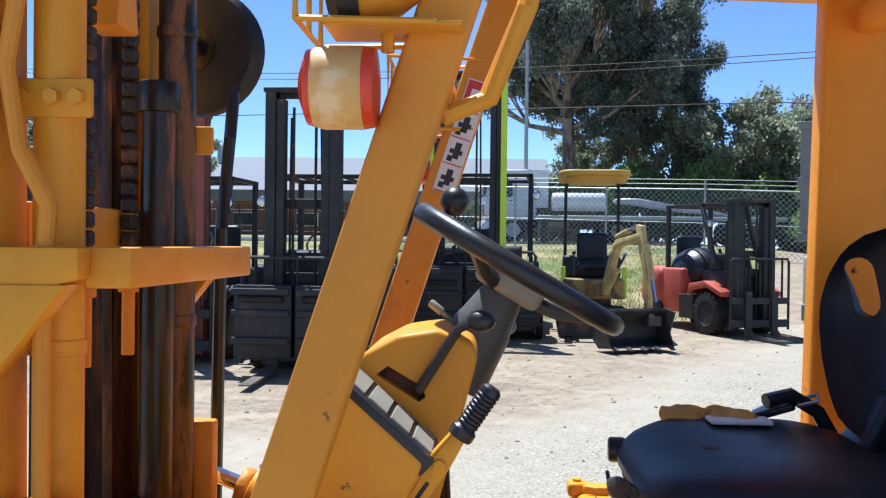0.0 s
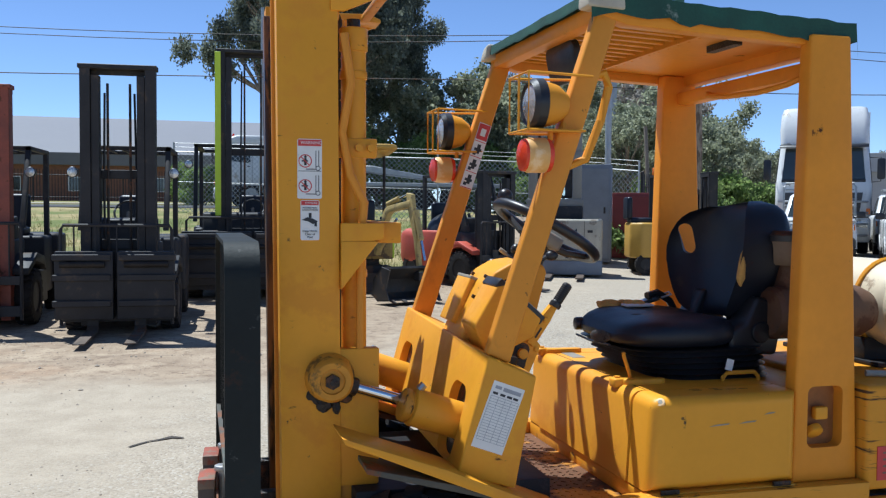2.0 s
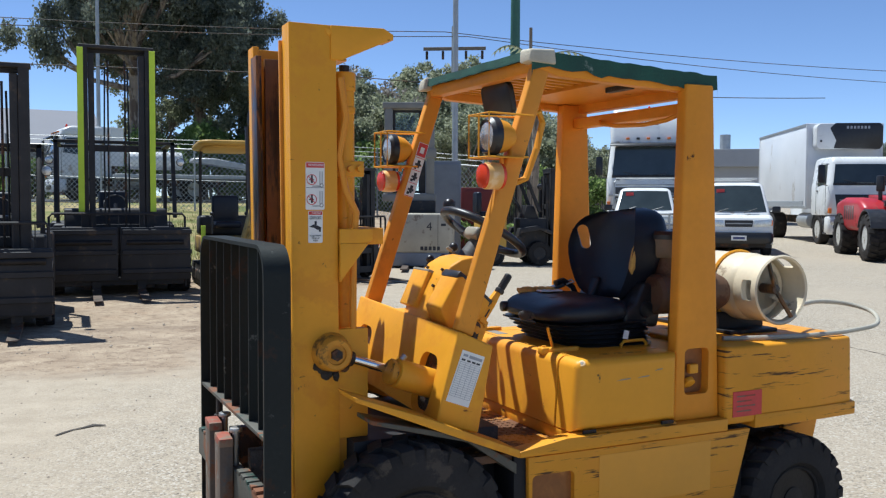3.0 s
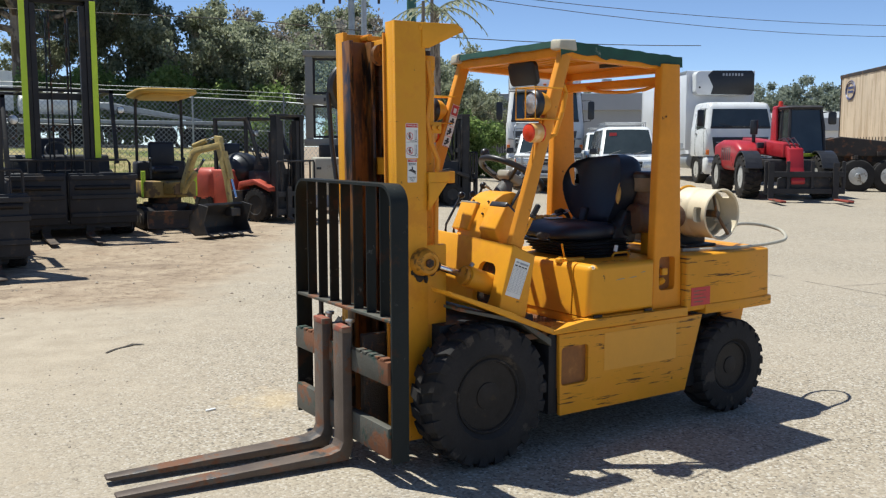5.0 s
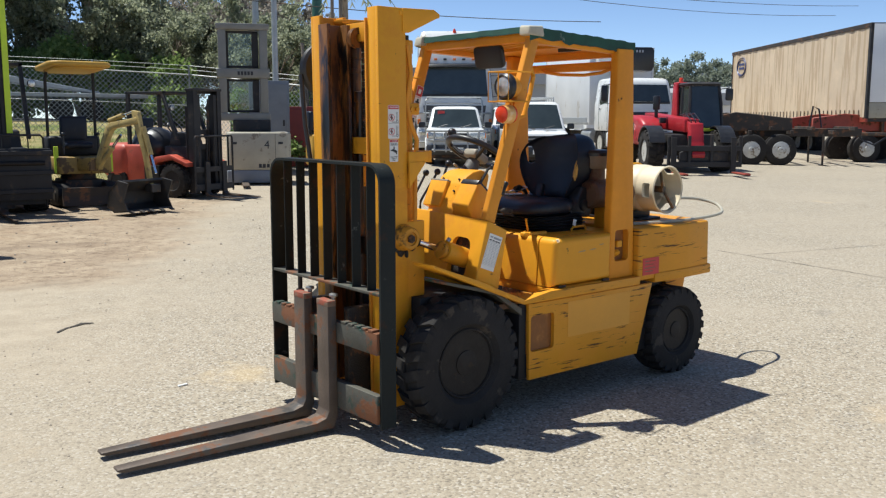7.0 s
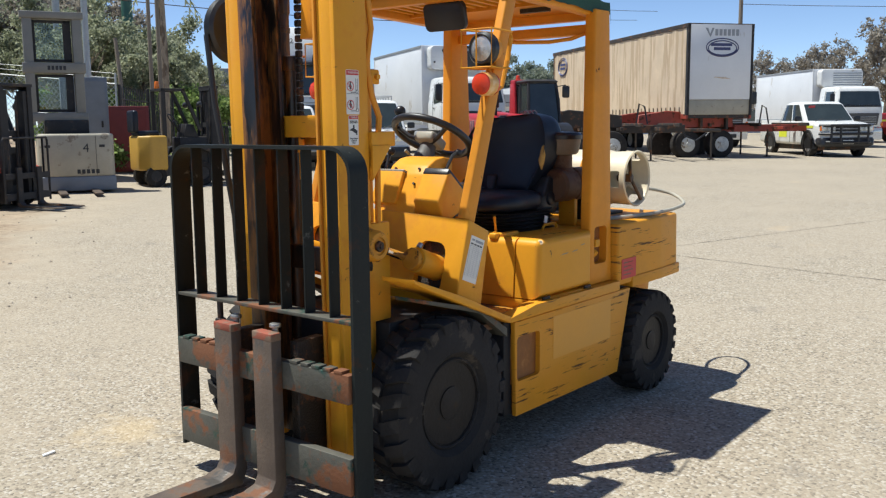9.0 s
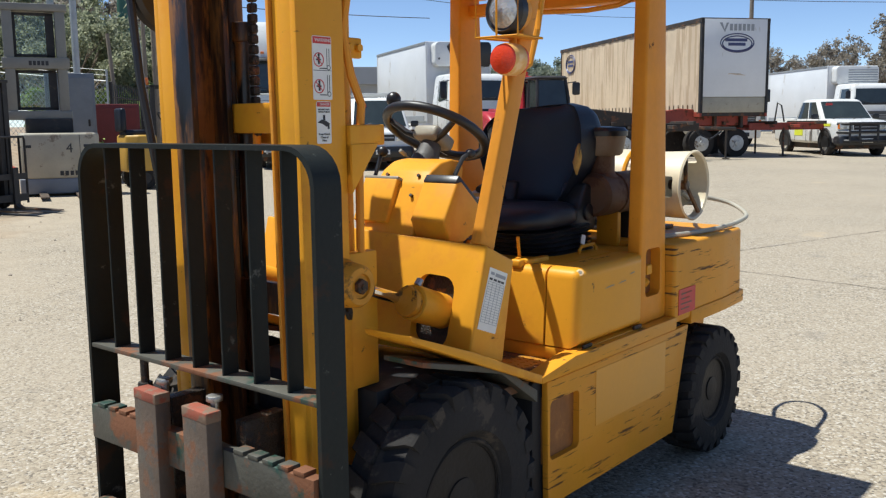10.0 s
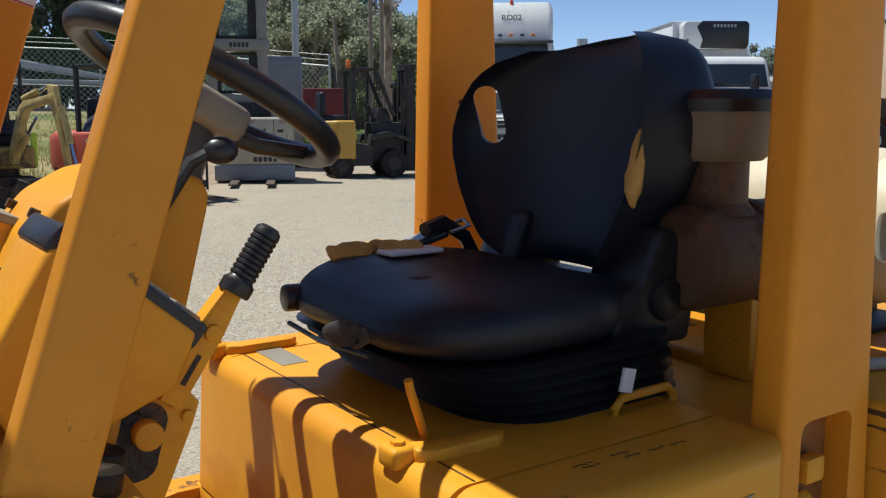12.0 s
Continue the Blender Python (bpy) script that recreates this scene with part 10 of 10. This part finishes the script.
def tree(seed, h, spread, trunk_r, count, size, mat_, label, bare=0.35, name="tree", fine=4, droop=0.4, tall=0.85):
    """A tree at the origin: tapered trunk, limbs to each bough, and a crown with gaps."""
    rng = random.Random(seed)
    t = thing(name, Matrix.Identity(4), label, "tree")
    s = Shape()
    lean = Vector((rng.uniform(-0.05, 0.05) * h, rng.uniform(-0.05, 0.05) * h, 0))
    fork = Vector((lean.x * 0.4, lean.y * 0.4, h * bare))
    top = Vector((lean.x, lean.y, h * 0.85))
    s.tube([(0, 0, -0.3), (lean.x * 0.15, lean.y * 0.15, h * bare * 0.5), fork, (fork + top) / 2, top], [trunk_r * 1.25, trunk_r, trunk_r * 0.8, trunk_r * 0.5, trunk_r * 0.12], 9)
    blobs = []
    nb = 17
    for i in range(nb):
        a = i * 2.4 + rng.uniform(-0.4, 0.4)
        zf = bare + (1 - bare) * (0.18 + 0.72 * (i + 0.5) / nb)
        reach = spread * (0.95 - 0.55 * abs(zf - 0.55) * 1.6) * rng.uniform(0.45, 0.95)
        c = Vector((lean.x + math.cos(a) * reach, lean.y + math.sin(a) * reach, h * zf))
        st = fork.lerp(top, max(0.0, (zf - bare) * 0.75))
        mid = st.lerp(c, 0.5) + Vector((0, 0, -0.03 * h))
        s.tube([st, mid, c], [trunk_r * 0.42, trunk_r * 0.25, trunk_r * 0.06], 6)
        for q in range(fine):
            e = c + Vector((rng.uniform(-1, 1), rng.uniform(-1, 1), rng.uniform(-0.2, 1))) * spread * 0.3
            s.tube([mid, mid.lerp(e, 0.6), e], [trunk_r * 0.15, trunk_r * 0.09, trunk_r * 0.03], 5)
            blobs.append((e.x, e.y, e.z, spread * rng.uniform(0.10, 0.20) * (3 / fine) ** 0.3))
        blobs.append((c.x, c.y, c.z, spread * rng.uniform(0.17, 0.27)))
    lp("trunk", s, "bark", t)
    part("crown", leaf_cloud(seed, blobs, count, size, mat_, droop, tall), None, t, inv=True)
    return t


def shrub(seed, w, h, count, size, mat_, label, name="shrub"):
    rng = random.Random(seed)
    t = thing(name, Matrix.Identity(4), label, "shrub")
    s = Shape()
    blobs = []
    for i in range(9):
        c = Vector((rng.uniform(-w, w) * 0.7, rng.uniform(-w, w) * 0.4, h * rng.uniform(0.25, 0.8)))
        s.tube([(c.x * 0.3, c.y * 0.3, -0.1), c * 0.6, c], [0.07, 0.05, 0.02], 5)
        blobs.append((c.x, c.y, c.z, h * rng.uniform(0.22, 0.36)))
    lp("branch_cluster", s, "bark", t)
    part("crown", leaf_cloud(seed, blobs, count, size, mat_), None, t, inv=True)
    return t


def plant(proto, places, first=True):
    for i, (x, y, turn, k) in enumerate(places):
        m = stand(x, y, turn, -0.05)
        if i == 0:
            proto.matrix_basis = m
            proto.scale = (k, k, k)
        else:
            ob = copy_thing(proto, m)
            ob.scale = (k, k, k)


gum = tree(3, 16.5, 5.6, 0.42, 40000, 0.155, "leaf_dark", "tall dark gum tree with drooping leaves", 0.24, "tree", 6, 0.9, 1.25)
plant(gum, [(1.5, 45.5, 40, 1.0), (4.6, 47.5, 260, 0.92)])
gum2 = tree(8, 13.0, 4.8, 0.32, 11000, 0.22, "leaf_mid", "olive-green gum tree behind the street", 0.30)
plant(gum2, [(-28, 68, 10, 0.7), (-34, 66, 80, 0.7), (-42, 70, 200, 0.8), (-48, 60, 40, 0.8), (22.5, 56, 60, 0.85), (13, 48, 15, 0.62), (17.5, 46, 95, 0.6), (26, 50, 170, 0.5), (-60, 55, 300, 0.8)])
low = tree(21, 6.5, 3.4, 0.16, 6800, 0.17, "leaf_mid", "dense olive scrub tree by the fence", 0.16)
plant(low, [(9.6, 44.5, 0, 1.15), (12.8, 43, 70, 1.0), (16.2, 38.5, 140, 1.0), (6.4, 47, 220, 1.0), (19.8, 38, 290, 0.9), (12.6, 30.0, 33, 0.7), (15.6, 31.5, 99, 0.75), (23.5, 42, 10, 0.8), (28, 46, 123, 0.7), (3.0, 49.5, 77, 0.9), (-30, 60, 200, 0.7), (-36, 58, 100, 0.8), (-25, 62, 300, 0.6)])
bush = shrub(5, 2.2, 2.6, 7000, 0.14, "leaf_bright", "bright green leafy shrub along the fence")
plant(bush, [(8.8, 42.6, 0, 1.5), (11.9, 41.4, 60, 1.4), (0.4, 44.0, 140, 1.3), (14.8, 36.0, 200, 1.1), (5.0, 44.0, 20, 1.4), (-3.6, 44.0, 300, 0.8), (13.6, 28.4, 120, 0.9), (16.8, 29.6, 10, 1.0)])
weed = shrub(9, 0.7, 0.9, 1500, 0.11, "leaf_bright", "green weeds growing by the cabinet")
plant(weed, [(7.55, 18.6, 0, 1.0), (8.6, 18.9, 90, 0.7), (6.2, 18.3, 200, 0.7), (-3.5, 17.8, 30, 0.8)])
dry = tree(31, 9.0, 3.4, 0.16, 2600, 0.24, "leaf_dry", "sparse grey half-bare tree", 0.22)
plant(dry, [(17.5, 46.0, 0, 0.9), (21.0, 47.0, 90, 0.95), (14.0, 50.0, 180, 0.95), (70, 30, 140, 0.72), (76, 12, 80, 0.85), (84, 4, 300, 0.95), (78, 20, 220, 0.75), (62, 18.5, 30, 0.85), (66, 17, 160, 0.95), (61, 21.5, 250, 0.70), (64, 24.5, 310, 0.62)])
far = tree(44, 9.5, 5.0, 0.25, 5500, 0.32, "leaf_far", "rounded hazy olive tree on the skyline", 0.15)
plant(far, [(-30.5, 66.5, 200, 0.92), (-34.5, 67, 20, 1.0), (-38.5, 68, 110, 0.92), (-43, 66, 290, 0.72), (-27, 62.5, 50, 0.42), (-32, 62, 130, 0.45), (-38, 62, 260, 0.5), (-44, 61, 10, 0.5), (-50, 59, 100, 0.55), (48, 66, 0, 0.62), (55, 70, 60, 0.66), (62, 72, 120, 0.62), (70, 68, 180, 0.62), (80, 66, 240, 0.68), (42, 64, 300, 0.55), (92, 60, 30, 0.7), (104, 52, 90, 0.75), (112, 42, 150, 0.72), (118, 30, 210, 0.7), (60, 60, 20, 0.5), (38, 70, 200, 0.6), (62, 57.5, 15, 0.70), (66, 56.5, 75, 0.68), (70, 55.4, 135, 0.74), (74, 54, 195, 0.70), (78, 51, 255, 0.76), (58.5, 60, 315, 0.62)])


# ---- palm behind the fence ----
def palm(at, h):
    p = thing("palm_tree", at, "thin palm with a ragged green head", "tree")
    s = Shape()
    s.tube([(0, 0, -0.2), (0.1, 0, h * 0.5), (0.05, 0, h)], [0.16, 0.13, 0.11], 9)
    lp("trunk", s, "bark", p)
    rng = random.Random(2)
    for i in range(13):
        a = i * 2 * math.pi / 13 + rng.uniform(-0.2, 0.2)
        up = rng.uniform(0.1, 0.9)
        s = Shape()
        prev = None
        pts = [Vector((0.05 + math.cos(a) * r, math.sin(a) * r, h + up * r - 0.42 * r * r)) for r in [0.05 + 0.2 * j for j in range(10)]]
        s.tube(pts, [0.02] * 9 + [0.005], 4)
        for j in range(1, 10):
            side = Vector((-math.sin(a), math.cos(a), 0))
            for sg in (-1, 1):
                tip = pts[j] + side * sg * 0.42 * (1 - j / 12) + Vector((math.cos(a) * 0.14, math.sin(a) * 0.14, -0.22))
                w = (pts[j] - pts[j - 1]) * 0.3
                q = [s.bm.verts.new(v) for v in (pts[j] - w, pts[j] + w, tip)]
                s.bm.faces.new(q)
        lp("frond", s, "leaf_mid", p)


palm(stand(12.6, 25.0), 5.6)


# ---- grass tufts and loose stones ----
def scatter_grass():
    rng = np.random.default_rng(4)
    verts, faces = [], []
    for i in range(5200):
        x, y = rng.uniform(-22, 7), rng.uniform(15.6, 30)
        y = 15.6 + (y - 15.6) * rng.uniform(0.2, 1.0)
        if x > 3 and y < 15.6 + 3 * (x - 3):
            continue
        z = ground_z(x, y)
        for j in range(5):
            a = rng.uniform(0, 6.28)
            hgt = rng.uniform(0.06, 0.22)
            bx, by = x + rng.normal() * 0.06, y + rng.normal() * 0.06
            k = len(verts)
            verts += [(bx - math.cos(a) * 0.008, by - math.sin(a) * 0.008, z), (bx + math.cos(a) * 0.008, by + math.sin(a) * 0.008, z), (bx + rng.normal() * 0.06, by + rng.normal() * 0.06, z + hgt)]
            faces.append((k, k + 1, k + 2))
    me = bpy.data.meshes.new("grass")
    me.from_pydata(verts, [], faces)
    me.materials.append(M["straw"])
    tagged(new("grass", me), "dry straw-coloured grass with green tufts", "grass", kind="stuff")


def scatter_stones():
    rng = np.random.default_rng(7)
    verts, faces = [], []
    base = [(1, 0, 0), (-1, 0, 0), (0, 1, 0), (0, -1, 0), (0, 0, 0.7), (0, 0, -0.5)]
    tri = [(0, 2, 4), (2, 1, 4), (1, 3, 4), (3, 0, 4), (2, 0, 5), (1, 2, 5), (3, 1, 5), (0, 3, 5)]
    for i in range(2600):
        if i < 1700:
            x, y = rng.uniform(-6, 4), rng.uniform(-2.5, 9)
            r = rng.uniform(0.003, 0.010)
        else:
            x, y = rng.uniform(-9, 4), rng.uniform(6, 15.5)
            r = 0.006 + 0.018 * rng.uniform() ** 3
        if y < 1.88 * x + 5:
            r *= 0.6
        z = ground_z(x, y)
        k = len(verts)
        verts += [(x + a * r * rng.uniform(0.6, 1.3), y + b * r * rng.uniform(0.6, 1.3), z + c * r * rng.uniform(0.6, 1.2) + r * 0.25) for a, b, c in base]
        faces += [(k + a, k + b, k + c) for a, b, c in tri]
    me = bpy.data.meshes.new("loose_stones")
    me.from_pydata(verts, [], faces)
    me.materials.append(surface("loose_gravel", (0.42, 0.35, 0.27), 0.9, 0, 0.4, 9.0, 60.0, 0.0))
    tagged(new("loose_stones", me), "loose gravel and pebbles on the yard", "gravel", kind="stuff")


scatter_grass()
scatter_stones()


# ---- a splinter of wood on the slab ----
chip = thing("wood_splinter", stand(-1.39, 2.53, 20), "small pale splinter of wood on the concrete", "debris")
s = Shape()
s.prism([(-0.035, -0.008), (0.03, -0.014), (0.038, 0.006), (-0.028, 0.013)], 0.0, 0.009, "z", 0.002, 1)
lp("splinter", s, "white_label", chip)
